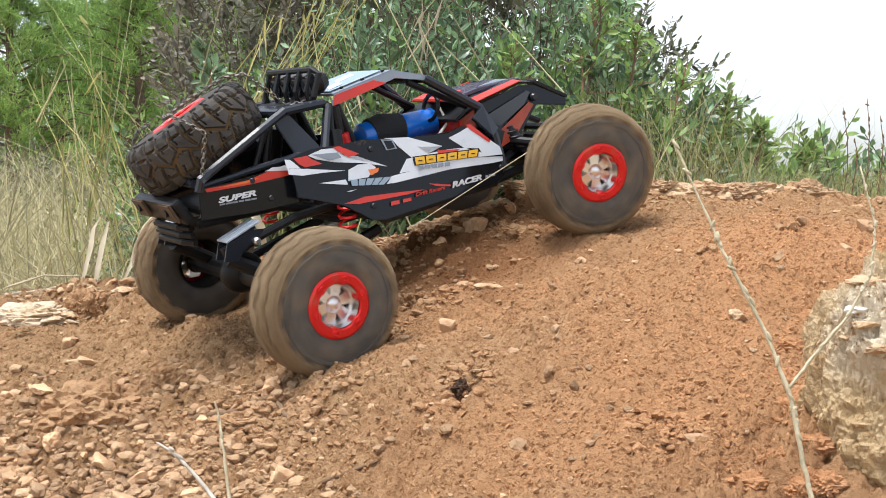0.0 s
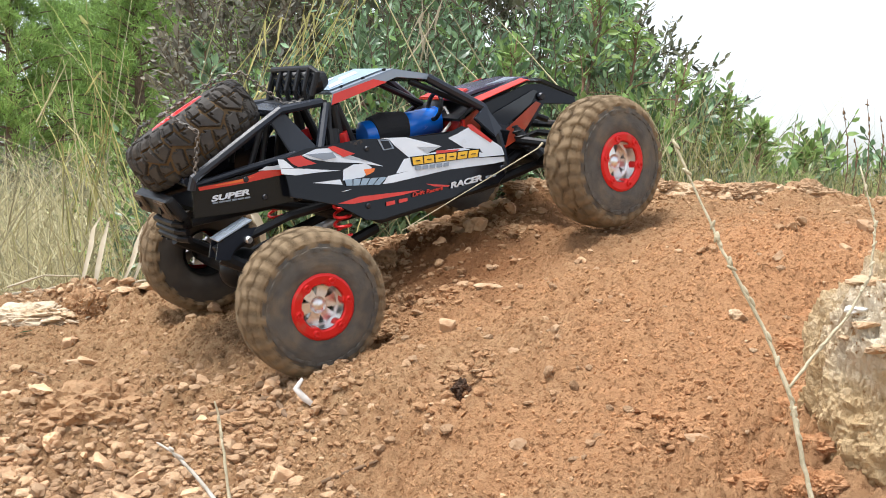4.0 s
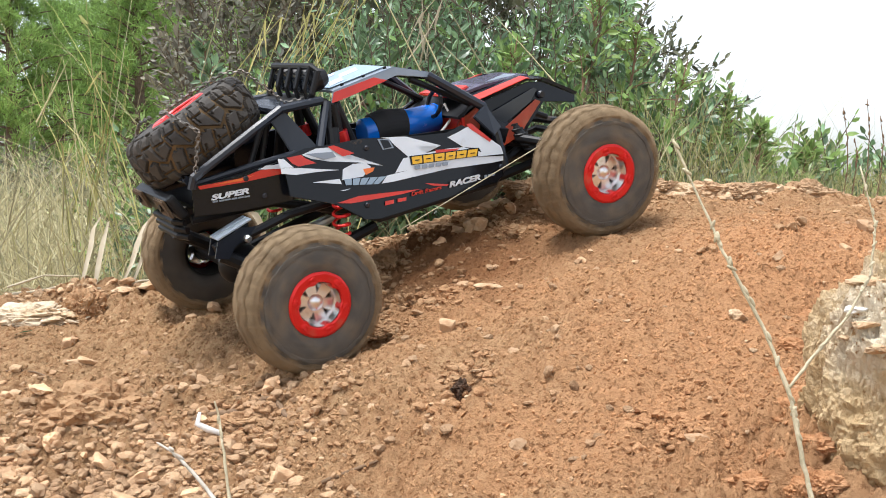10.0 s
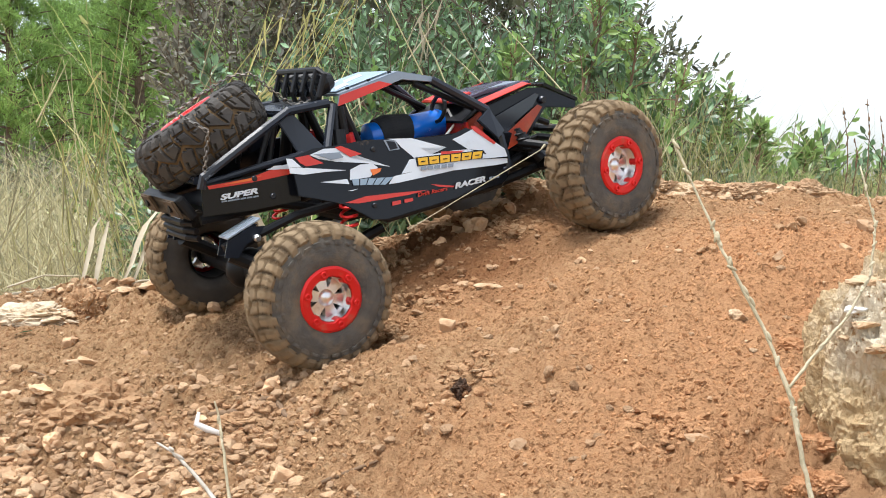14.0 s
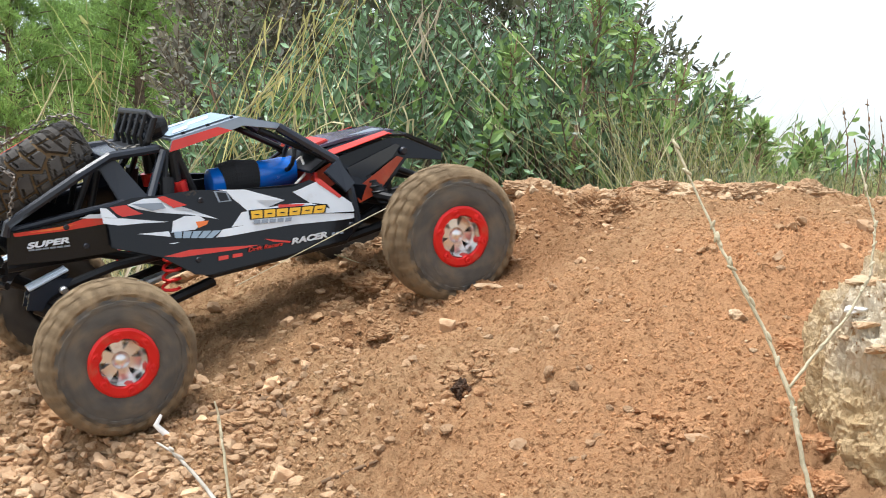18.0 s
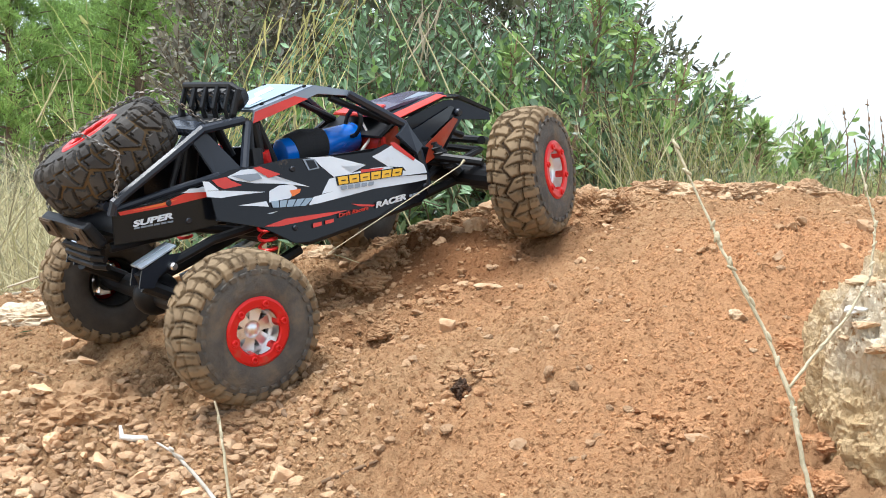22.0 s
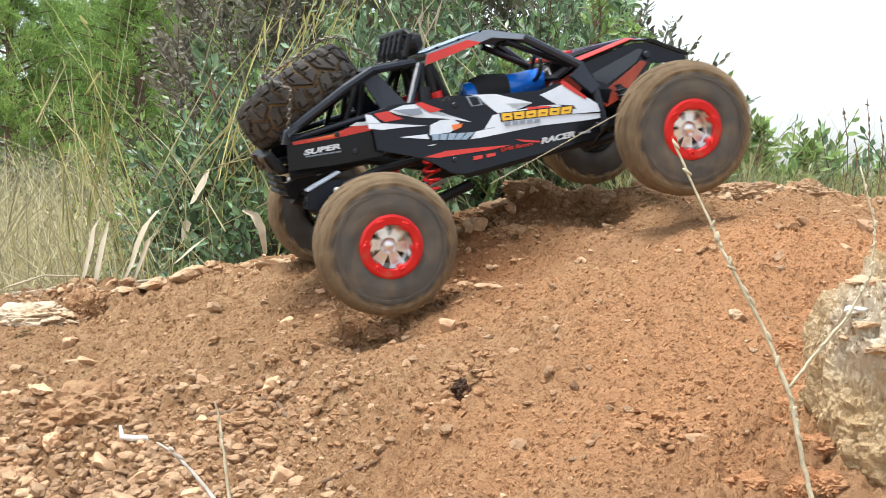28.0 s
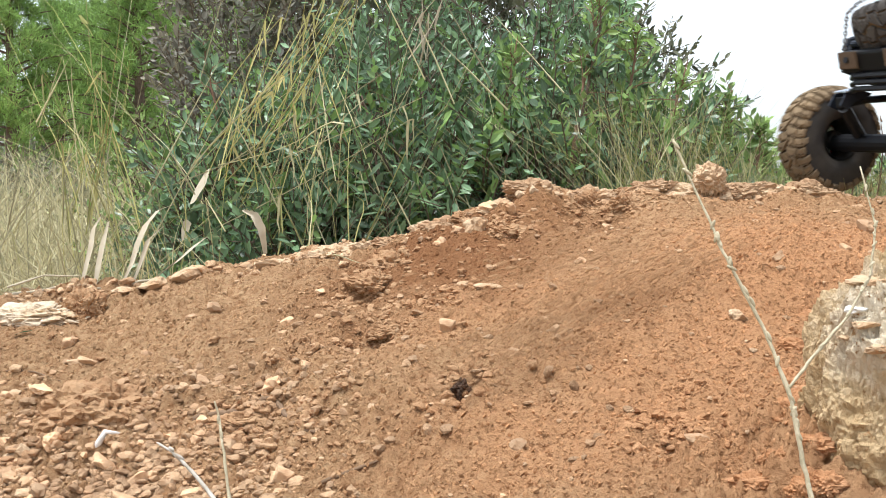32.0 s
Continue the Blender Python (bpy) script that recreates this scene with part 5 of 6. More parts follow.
def blades(name, count, seed, area, height, lean, width, material, label, bend=0.5, top=None):
    """Grass: thin curved strips in one mesh."""
    r = np.random.default_rng(seed)
    verts, faces = [], []
    for _ in range(count):
        x, y = area(r)
        z = gz(x, y) - 0.01
        h = (top(r, x, y) - z) / (1 - 0.35 * bend) if top else height(r)
        if h < 0.02:
            continue
        a = r.uniform(0, 6.28)
        d = np.array([math.cos(a), math.sin(a) * 0.6, 0]) * lean(r)
        side = np.array([1.0, r.normal(0, 0.5), 0]) * width * (0.5 + 1.5 * r.random() ** 2)
        base = len(verts)
        n = 7
        sway, wave = r.normal(0, 0.07) * h, r.uniform(0.8, 2.2) * math.pi
        for i in range(n):
            f = i / (n - 1)
            p = np.array([x, y, z]) + np.array([0, 0, h * f * (1 - bend * 0.35 * f * f)]) + d * h * (f ** 1.8) + np.array([sway * math.sin(wave * f), 0, 0])
            w = side * (1 - f * 0.85)
            verts.append(p - w)
            verts.append(p + w + np.array([0, 0, 0.2 * width]))
        faces.extend((base + 2 * i, base + 2 * i + 1, base + 2 * i + 3, base + 2 * i + 2) for i in range(n - 1))
    ob = raw(name, verts, faces, material)
    return tagged(ob, label, "grass", kind="stuff")


def some(lo, hi):
    return lambda r: r.uniform(lo, hi)


def under_sky(r, x, y):
    """Grass tops that follow the falling outline of the bushes."""
    return 0.30 + y * min(0.10, max(0.02, 0.125 - 0.80 * (x / y - 0.168))) * r.random() ** 0.6


blades("dry_grass", 4200, 41, lambda r: (r.uniform(-1.25, -0.40), r.uniform(1.55, 2.9)), None, lambda r: r.normal(0, 0.9), 0.0009, M_straw, "pale dry grass beyond the mound", top=lambda r, x, y: 0.20 + 0.20 * r.random() - 0.14 * ss(-0.62, -0.42, x))
blades("dry_grass", 800, 42, lambda r: (r.uniform(-0.70, -0.34), r.uniform(1.44, 1.75)), some(0.04, 0.17), lambda r: r.normal(0, 1.3), 0.0008, M_straw, "tangled dry grass beside the mound")
blades("tall_grass", 30, 43, lambda r: (r.uniform(-0.66, -0.10), r.uniform(1.52, 1.95)), some(0.35, 0.70), lambda r: r.normal(0.15, 0.45), 0.0008, M_straw, "tall yellow grass stems among the bushes")
blades("tall_grass", 20, 47, lambda r: (r.uniform(-0.46, -0.10), r.uniform(1.46, 1.60)), some(0.20, 0.60), lambda r: r.normal(0.45, 0.5), 0.0008, M_greenstraw, "leaning yellow-green grass over the bush", bend=0.9)
blades("tall_grass", 22, 44, lambda r: (r.uniform(-0.60, 0.45), r.uniform(1.44, 1.60)), some(0.12, 0.42), lambda r: r.normal(0.1, 1.2), 0.0008, M_greenstraw, "green-yellow grass blades among the bushes", bend=0.9)
blades("tall_grass", 900, 45, lambda r: (r.uniform(0.24, 0.72), r.uniform(1.46, 1.58)), None, lambda r: r.normal(0.0, 0.25), 0.0008, M_greenstraw, "thin green grass beside the bush", top=under_sky)
blades("tall_grass", 900, 48, lambda r: (r.uniform(0.22, 0.70), r.uniform(1.46, 1.58)), None, lambda r: r.normal(0.0, 0.25), 0.0007, M_straw, "thin yellow grass beside the bush", top=under_sky)
blades("tall_grass", 16, 49, lambda r: (r.uniform(-0.45, 0.40), r.uniform(1.41, 1.50)), some(0.12, 0.40), lambda r: r.normal(0.2, 0.9), 0.0007, M_straw, "thin pale grass stems in front of the bush", bend=0.7)
blades("tall_grass", 14, 50, lambda r: (r.uniform(-0.38, -0.08), r.uniform(1.50, 1.66)), None, lambda r: r.normal(0.40, 0.40), 0.0008, M_straw, "tall bright yellow grass leaning over the bush", bend=0.6, top=lambda r, x, y: 0.36 + 0.24 * r.random())
blades("tall_grass", 12, 51, lambda r: (r.uniform(-0.40, -0.20), r.uniform(1.44, 1.54)), None, lambda r: r.normal(0.42, 0.24), 0.0007, M_goldstraw, "tuft of tall yellow grass leaning across the bush", bend=0.5, top=lambda r, x, y: 0.34 + 0.26 * r.random())
blades("tall_grass", 9, 52, lambda r: (r.uniform(-0.56, -0.40), r.uniform(1.46, 1.60)), None, lambda r: r.normal(0.0, 0.30), 0.0008, M_goldstraw, "tall yellow grass stems beside the bush", bend=0.4, top=lambda r, x, y: 0.40 + 0.20 * r.random())
blades("field_grass", 9000, 46, lambda r: (r.uniform(-5.0, 1.0), 2.2 + 7 * r.random() ** 1.4), some(0.16, 0.42), lambda r: r.normal(0, 0.9), 0.0028, M_straw, "dry straw-coloured grass field")


def drooping(name, count, seed, area, reach, lean, material, label):
    """Tall grass whose stems fold over near the top, with a thin seed head hanging from the fold."""
    r = np.random.default_rng(seed)
    b = bmesh.new()
    for _ in range(count):
        x, y = area(r)
        p = Vector((x, y, gz(x, y) - 0.01))
        long = reach(r)
        a = lean(r)
        d = Vector((math.sin(a), r.normal(0, 0.15), math.cos(a))).normalized()
        fold = r.uniform(0.66, 0.90)
        pts, rad = [p.copy()], [0.0011]
        for i in range(1, 10):
            f = i / 9
            if f > fold and (f - 1 / 9) <= fold:
                d = Vector((math.copysign(r.uniform(0.1, 0.8), a if abs(a) > 0.1 else r.normal()), r.normal(0, 0.2), -r.uniform(0.4, 1.4))).normalized()
            d = (d + Vector((r.normal(0, 0.03), 0, -0.02 * f))).normalized()
            p = p + d * long / 9
            pts.append(p.copy())
            rad.append(0.0010 * (1 - 0.6 * f) if f < fold else r.uniform(0.0007, 0.0013))
        tube(b, pts, rad, 4)
    return tagged(part(name, b, material, None, label), category="grass", kind="stuff")


drooping("folded_grass", 16, 55, lambda r: (r.uniform(-0.38, -0.22), r.uniform(1.60, 1.72)), lambda r: r.uniform(0.30, 0.62), lambda r: r.normal(0.50, 0.16), M_goldstraw, "folded yellow grass leaning across the bush")
drooping("folded_grass", 14, 59, lambda r: (r.uniform(-0.34, -0.20), r.uniform(1.50, 1.60)), lambda r: r.uniform(0.16, 0.50), lambda r: r.normal(0.50, 0.25), M_straw, "folded pale grass leaning across the bush")
drooping("folded_grass", 45, 56, lambda r: (r.uniform(-0.66, -0.34), r.uniform(1.46, 1.75)), lambda r: r.uniform(0.12, 0.46), lambda r: r.normal(0.0, 0.5), M_straw, "folded dry grass stems standing beside the mound")
drooping("folded_grass", 14, 57, lambda r: (r.uniform(-0.18, 0.30), r.uniform(1.46, 1.56)), lambda r: r.uniform(0.14, 0.36), lambda r: r.normal(0.20, 0.6), M_straw, "folded thin grass stems in front of the bush")
drooping("folded_grass", 14, 58, lambda r: (r.uniform(-0.32, -0.14), r.uniform(1.56, 1.70)), lambda r: r.uniform(0.54, 0.78), lambda r: r.normal(0.26, 0.14), M_straw, "pale hanging seed heads over the bush")


def oat_tuft(count, seed, foot, head, dist, material, label):
    """Slanting stems with flat dry leaves and seed heads that fold and hang from their upper half."""
    r = np.random.default_rng(seed)
    b = bmesh.new()
    for _ in range(count):
        a = ray(r.uniform(*foot[0]), r.uniform(*foot[1]), dist + abs(r.normal(0, 0.05)))
        c = ray(r.uniform(*head[0]), r.uniform(*head[1]), dist + r.normal(0, 0.05))
        sag = Vector((r.normal(0, 0.010), 0, r.normal(0.004, 0.008)))
        n = 8 if r.random() < 0.75 else 5
        pts = [a.lerp(c, k / 7) + sag * (4 * k / 7 * (1 - k / 7)) for k in range(n)]
        tube(b, pts, [0.0010 - 0.00007 * k for k in range(n)], 4)
        for _ in range(r.integers(1, 4)):
            k = r.integers(2, n)
            p = pts[k].copy()
            wide, long = r.uniform(0.0007, 0.0020), r.uniform(0.022, 0.060)
            side = Vector((0.9, r.normal(0, 0.4), r.normal(0, 0.3))).normalized()
            way = Vector((r.normal(0.3, 0.5), r.normal(0, 0.3), r.uniform(-0.2, 0.6))).normalized()
            fold = r.integers(0, 3)
            rows = []
            for j in range(7):
                w = side * wide * (1.05 - 0.9 * (j / 6) ** 2)
                rows.append((b.verts.new(p - w), b.verts.new(p + w + Vector((0, 0.0006, 0)))))
                if j == fold:
                    way = Vector((r.normal(0, 0.28), r.normal(0, 0.1), -1)).normalized()
                p = p + (way + Vector((r.normal(0, 0.10), 0, 0))) * long / 6
            for e, f in zip(rows, rows[1:]):
                b.faces.new((e[0], e[1], f[1], f[0]))
    return tagged(part("oat_grass", b, material, None, label), category="grass", kind="stuff")


oat_tuft(13, 81, ((340, 470), (230, 380)), ((480, 660), (-40, 60)), 1.50, M_goldstraw, "golden wild oats leaning across the bush")
oat_tuft(10, 82, ((300, 560), (250, 420)), ((500, 760), (60, 260)), 1.48, M_straw, "pale wild oats leaning across the bush")
oat_tuft(7, 83, ((430, 540), (160, 300)), ((540, 660), (-60, 20)), 1.54, M_goldstraw, "golden wild oats hanging over the bush")
oat_tuft(5, 84, ((700, 760), (60, 120)), ((740, 800), (-50, 0)), 1.54, M_husk, "pale seed heads hanging over the bush")
oat_tuft(8, 85, ((120, 220), (360, 440)), ((60, 300), (-20, 150)), 1.50, M_greenstraw, "tall green-yellow grass beside the bush")


def leafy_branch(points, reach, seed, material, label, leaf=0.0185):
    """A woody branch with side twigs and leaves in pairs."""
    r = np.random.default_rng(seed)
    pts = [Vector(p) for p in points]
    root = tagged(new("branch"), label, "branch")
    root.location = pts[0]
    n = len(pts) - 1
    b = bmesh.new()
    tube(b, [p - pts[0] for p in pts], [0.0030 * (1 - 0.75 * i / n) for i in range(n + 1)], 6)
    lb, ld, ll = [], [], []
    for k in range(26):
        f = r.uniform(0.15, 1.0) * n
        i = min(int(f), n - 1)
        p = pts[i].lerp(pts[i + 1], f - i) - pts[0]
        up = (pts[i + 1] - pts[i]).normalized()
        d = (up * 0.7 + Vector(r.normal(0, 0.65, 3))).normalized()
        ln = reach * r.uniform(0.5, 1.1) * (1.15 - 0.6 * f / n)
        q = p + d * ln
        tube(b, [p, p + d * ln * 0.5 + Vector(r.normal(0, 0.003, 3)), q], [0.0012, 0.0009, 0.0005], 4, caps=False)
        side = d.cross(Vector(r.normal(0, 1, 3))).normalized()
        for j in range(7):
            g = (j + 1.5) / 8
            lb.append(p + d * ln * g)
            ld.append(d * 0.7 + side * (1 if j % 2 else -1) * 0.8 + Vector(r.normal(0, 0.2, 3)))
            ll.append(leaf * r.uniform(0.7, 1.15))
    tagged(part("stem", b, M_redbark, root, "reddish-brown stem and twigs"), kind="stuff")
    tagged(leaves("foliage", np.array(lb), np.array(ld), np.array(ll), r.uniform(0.9, 1.25, len(lb)), material, root, r), "pairs of leathery leaves")


for k, (line, reach) in enumerate(((((1150, 345), (1172, 260), (1200, 170), (1218, 105)), 0.055), (((1005, 340), (1020, 220), (1040, 110), (1062, 10)), 0.075), (((1060, 340), (1100, 230), (1120, 130), (1128, 60)), 0.060),
                                   (((1250, 345), (1272, 270), (1285, 215), (1288, 165)), 0.040), (((1330, 345), (1340, 290), (1346, 250), (1344, 225)), 0.035), (((1400, 350), (1420, 310), (1432, 285), (1430, 268)), 0.035),
                                   (((420, 330), (395, 240), (375, 160), (362, 95)), 0.045), (((900, 340), (890, 230), (905, 130), (915, 70)), 0.06), (((560, 345), (600, 250), (650, 170), (690, 120)), 0.05))):
    leafy_branch([ray(px, py, 1.57 + 0.012 * k) for px, py in line], reach, 600 + k, M_leaf if k in (6, 8) else M_leaf3, "leafy branch of the bush against the sky" if k in (0, 3, 4, 5) else "leafy branch standing out of the bush")


def pine(x, y, height, seed, spread=1.0):
    """A small pine: trunk, limbs, tufts of needles."""
    r = np.random.default_rng(seed)
    root = new("pine_tree")
    root.location = (x, y, -0.3)
    tagged(root, "bushy light green pine tree in the distance", "tree")
    b = bmesh.new()
    tube(b, [(0, 0, 0), (0.05, 0, height * 0.5), (0, 0.05, height)], [height * 0.03, height * 0.02, 0.02], 8)
    base, way = [], []
    for k in range(70):
        h = height * (0.10 + 0.88 * (k / 70))
        a = k * 2.4 + r.uniform(-0.4, 0.4)
        reach = spread * height * 0.42 * (1 - (h / height) ** 1.6) * r.uniform(0.6, 1.15) + 0.12
        end = np.array([math.cos(a) * reach, math.sin(a) * reach, h + reach * 0.25])
        tube(b, [(0, 0, h), tuple(end * np.array([0.5, 0.5, 1]) + np.array([0, 0, -0.05])), tuple(end)], [0.014, 0.010, 0.005], 5)
        for _ in range(20):
            f = r.uniform(0.25, 1.05)
            c = np.array([0, 0, h]) * (1 - f) + end * f + r.normal(0, 0.05 * height / 3, 3)
            for _ in range(17):
                d = r.normal(0, 0.8, 3) + np.array([math.cos(a) * 0.5, math.sin(a) * 0.5, 0.8])
                base.append(c + r.normal(0, 0.025 * height / 3, 3))
                way.append(d)
    part("trunk", b, M_bark, root)
    n = len(base)
    leaves("crown", np.array(base), np.array(way), r.uniform(0.055, 0.11, n) * height / 3, np.full(n, 0.22), M_pine, root, r)
    return root


first, second = pine(-4.6, 12.0, 3.0, 70, 1.15), pine(-4.4, 18.0, 5.2, 71, 1.0)
for k, (x, y, of) in enumerate(((-3.4, 12.6, first), (-5.9, 13.0, first), (-2.4, 14.0, first), (-1.2, 15.5, first), (-7.4, 14.5, first), (-6.1, 21.0, first), (-4.9, 14.5, first), (-5.7, 21.0, second), (-2.2, 20.0, second), (-0.2, 22.0, second))):
    copy_thing(of, pose(x, y, -0.3, 0, 0, 70 * k + 40))


# ---- stalks, twigs and scraps near the camera ----
def stalk(name, points, radius, material, label, buds=0, seed=1, bud=1.1):
    r = np.random.default_rng(seed)
    pts = [Vector(p) for p in points]
    fine, rad = [], []
    n = (len(pts) - 1) * 5
    for i in range(n + 1):
        f = i / n * (len(pts) - 1)
        k = min(int(f), len(pts) - 2)
        fine.append(pts[k].lerp(pts[k + 1], f - k) + Vector(r.normal(0, radius * 0.14, 3)))
        rad.append(radius * (1 - 0.55 * i / n) * r.uniform(0.85, 1.2))
    ob = part(name, bar(fine, rad, 7), material, None, label, smooth=True)
    tagged(ob, category="twig")
    for k in range(buds):
        i = r.integers(n // 4, n)
        d = (fine[i] - fine[i - 1]).normalized()
        m = Matrix.Translation(fine[i]) @ (d + Vector(r.normal(0, 0.4, 3))).to_track_quat("Z", "X").to_matrix().to_4x4()
        b = bmesh.new()
        bmesh.ops.create_icosphere(b, subdivisions=2, radius=radius * bud, matrix=m @ Matrix.Translation((radius * bud * 0.7, 0, radius)) @ Matrix.Diagonal((0.7, 0.7, 2.2, 1)))
        part("bud", b, material, ob, smooth=True)
    return ob


stalk("dry_stalk", [ray(1462, 1060, 0.50), ray(1440, 900, 0.51), ray(1418, 800, 0.515), ray(1396, 690, 0.52), ray(1350, 580, 0.53), ray(1298, 480, 0.535), ray(1270, 425, 0.54), ray(1225, 325, 0.55), ray(1190, 246, 0.555)], 0.00122, M_stalk,
      "forked dry plant stalk with withered buds, near the camera", 22, 3)
stalk("dry_stalk", [ray(1396, 688, 0.52), ray(1440, 630, 0.525), ray(1500, 560, 0.53), ray(1540, 490, 0.535), ray(1550, 400, 0.54), ray(1522, 295, 0.55)], 0.00085, M_stalk,
      "thin side branch of a dry plant stalk", 14, 4)
stalk("dry_stalk", [ray(414, 960, 0.64), ray(408, 900, 0.66), ray(396, 800, 0.67), ray(386, 735, 0.68), ray(380, 710, 0.68)], 0.0012, M_stalk, "short broken dry stalk standing in the earth", 2, 5)
stalk("dry_stalk", [ray(420, 940, 0.64), ray(385, 890, 0.66), ray(340, 835, 0.68), ray(305, 800, 0.69), ray(278, 783, 0.70)], 0.0015, mat("bleached_twig", (0.50, 0.46, 0.40), 0.85, color2=(0.30, 0.26, 0.2), scale=120.0, bump=0.5), "bleached dry twig leaning over pebbles", 3, 6)
for pts, rad in ((((1000, 420), (1012, 330), (1022, 240), (1040, 150), (1060, 60), (1064, 10)), 0.0030), (((1010, 420), (1030, 320), (1055, 250), (1075, 215)), 0.0028), (((1150, 420), (1165, 330), (1185, 250), (1200, 190)), 0.0022),
                 (((930, 430), (935, 330), (925, 250), (930, 180)), 0.0022), (((560, 470), (590, 380), (640, 310), (655, 285)), 0.0028), (((700, 420), (668, 300), (650, 200), (640, 170)), 0.0024)):
    tagged(stalk("branch", [ray(a, c, 1.58) for a, c in pts], rad, M_bark, "bare brown branch in front of the bush", 0, int(pts[0][0])), category="branch")
up_ = Vector((0, 0, 0.003))
stalk("root", [down(330, 752), down(360, 742) + up_ * 1.2, down(395, 738) + up_ * 0.9, down(430, 735) + up_ * 0.9, down(452, 722) + up_ * 1.2, down(475, 714) + up_ * 1.5, down(492, 720) + up_ * 1.2, down(503, 737) + up_ * 0.9, down(518, 754) + up_ * 1.2, down(535, 763) + up_ * 0.3, down(557, 766)], 0.0030, M_twig, "dark crooked root lying on the earth", 0, 7)
stalk("twig", [down(0, 662) + up_, down(60, 665) + up_ * 1.4, down(108, 680) + up_], 0.0012, M_twig, "thin dark twig on pebbles", 0, 8)
stalk("straw", [down(555, 448) + up_, down(600, 462) + up_ * 2, down(640, 472) + up_], 0.0008, M_straw, "pale straw lying on the slope", 0, 9)
stalk("twig", [down(570, 862) + up_, down(640, 838) + up_ * 1.5, down(692, 815) + up_], 0.0016, M_twig, "dirty twig half buried in soil", 0, 10)
for k, (x0, x1, y1) in enumerate(((1500, 1492, 190), (1535, 1535, 175), (1560, 1558, 205), (1515, 1512, 245))):
    stalk("weed", [ray(x0 - 10, 360, 1.45), ray(x0, 300, 1.45), ray((x0 + x1) / 2 + 4, (300 + y1) / 2, 1.45), ray(x1, y1, 1.45)], 0.0009, M_twig, "thin dark weed stem with small seed heads", 8, 40 + k, 1.7)


def husk(points, width, label, seed):
    """A curled dry leaf strip."""
    r = np.random.default_rng(seed)
    pts = [Vector(p) for p in points]
    b = bmesh.new()
    rows = []
    n = len(pts)
    for i, p in enumerate(pts):
        f = i / (n - 1)
        w = width * (0.25 + 0.9 * math.sin(math.pi * min(0.95, max(0.08, f))))
        sd = Vector((0.8, -0.4, 0.35)).normalized() * w
        rows.append([b.verts.new(p - sd), b.verts.new(p + Vector((0, 0.003, 0))), b.verts.new(p + sd)])
    for a, c in zip(rows, rows[1:]):
        for k in range(2):
            b.faces.new((a[k], a[k + 1], c[k + 1], c[k]))
    ob = part("dry_leaf", b, M_husk, None, label, smooth=True)
    return tagged(ob, category="leaf")


husk([ray(140, 520, 1.38), ray(150, 480, 1.385), ray(160, 440, 1.39), ray(165, 405, 1.40), ray(178, 384, 1.41)], 0.0045, "long bleached dry leaf standing in grass", 1)
husk([ray(166, 520, 1.38), ray(174, 470, 1.385), ray(182, 430, 1.39), ray(192, 392, 1.40)], 0.0052, "long bleached dry leaf standing in grass", 9)
husk([ray(215, 505, 1.38), ray(232, 470, 1.385), ray(244, 430, 1.39), ray(258, 398, 1.40), ray(280, 372, 1.41), ray(308, 362, 1.44)], 0.0055, "long curved bleached dry leaf", 2)
husk([ray(236, 500, 1.38), ray(250, 462, 1.385), ray(262, 425, 1.39), ray(290, 400, 1.40)], 0.0042, "long curved bleached dry leaf", 10)
husk([ray(270, 495, 1.40), ray(310, 465, 1.38), ray(345, 435, 1.40), ray(365, 420, 1.41)], 0.006, "fallen bleached dry leaf beside the mound", 3)
husk([ray(470, 450, 1.40), ray(463, 405, 1.38), ray(450, 380, 1.39), ray(430, 372, 1.40)], 0.006, "curled pale dry leaf at the foot of the bush", 4)
husk([ray(340, 360, 1.48), ray(355, 330, 1.49), ray(368, 300, 1.5)], 0.0085, "hanging bleached dry leaf", 5)
husk([ray(0, 520, 1.40), ray(40, 510, 1.40), ray(90, 520, 1.41)], 0.004, "bleached straw lying on the crest", 6)
husk([ray(60, 545, 1.39), ray(100, 515, 1.41), ray(150, 508, 1.38)], 0.005, "bleached straw lying on the crest", 7)
husk([ray(325, 425, 1.5), ray(330, 400, 1.5), ray(328, 390, 1.5)], 0.008, "small pale dry leaf in the bush", 8)


rs = np.random.default_rng(77)
for k in range(16):
    px, py = rs.uniform(-10, 250), rs.uniform(508, 538)
    dx, dy = rs.uniform(50, 150), rs.uniform(-28, 12)
    stalk("straw", [ray(px, py, 1.36), ray(px + dx * 0.5, py + dy * 0.5 - rs.uniform(0, 14), 1.365), ray(px + dx, py + dy, 1.37)], rs.uniform(0.0009, 0.0024), M_husk, "bleached straw lying along the edge of the mound", 0, 500 + k)


def scrap(points, width, label):
    b = bar(points, [width * k for k in (0.5, 1.0, 1.1, 0.9, 0.4)][:len(points)], 8)
    return tagged(part("paper_scrap", b, M_scrap, None, label, smooth=True), category="scrap")


SCRAP = scrap([Vector((-0.012, 0, 0.012)), Vector((-0.011, 0, 0.003)), Vector((-0.001, -0.002, 0.002)), Vector((0.008, 0, 0.002)), Vector((0.012, 0.002, -0.008))], 0.0025, "small curled white scrap lying on pebbles")
SCRAP.location = down(240, 790) + Vector((0, 0, 0.006))
chip = stone("stone", 0, 0, 0.006, M_scrap, "white chip of stone on the rock", 95, level=2, stretch=(1.3, 0.8, 0.6))
chip.location = on_rock(1515, 548)
chip = stone("stone", 0, 0, 0.0028, mat("bluish_chip", (0.45, 0.50, 0.58), 0.6, color2=(0.35, 0.38, 0.44), scale=90.0), "small bluish chip beside a hole in the earth", 97, level=2, stretch=(1.4, 0.8, 0.6))
chip.location = down(1165, 775) + Vector((0, 0, 0.001))
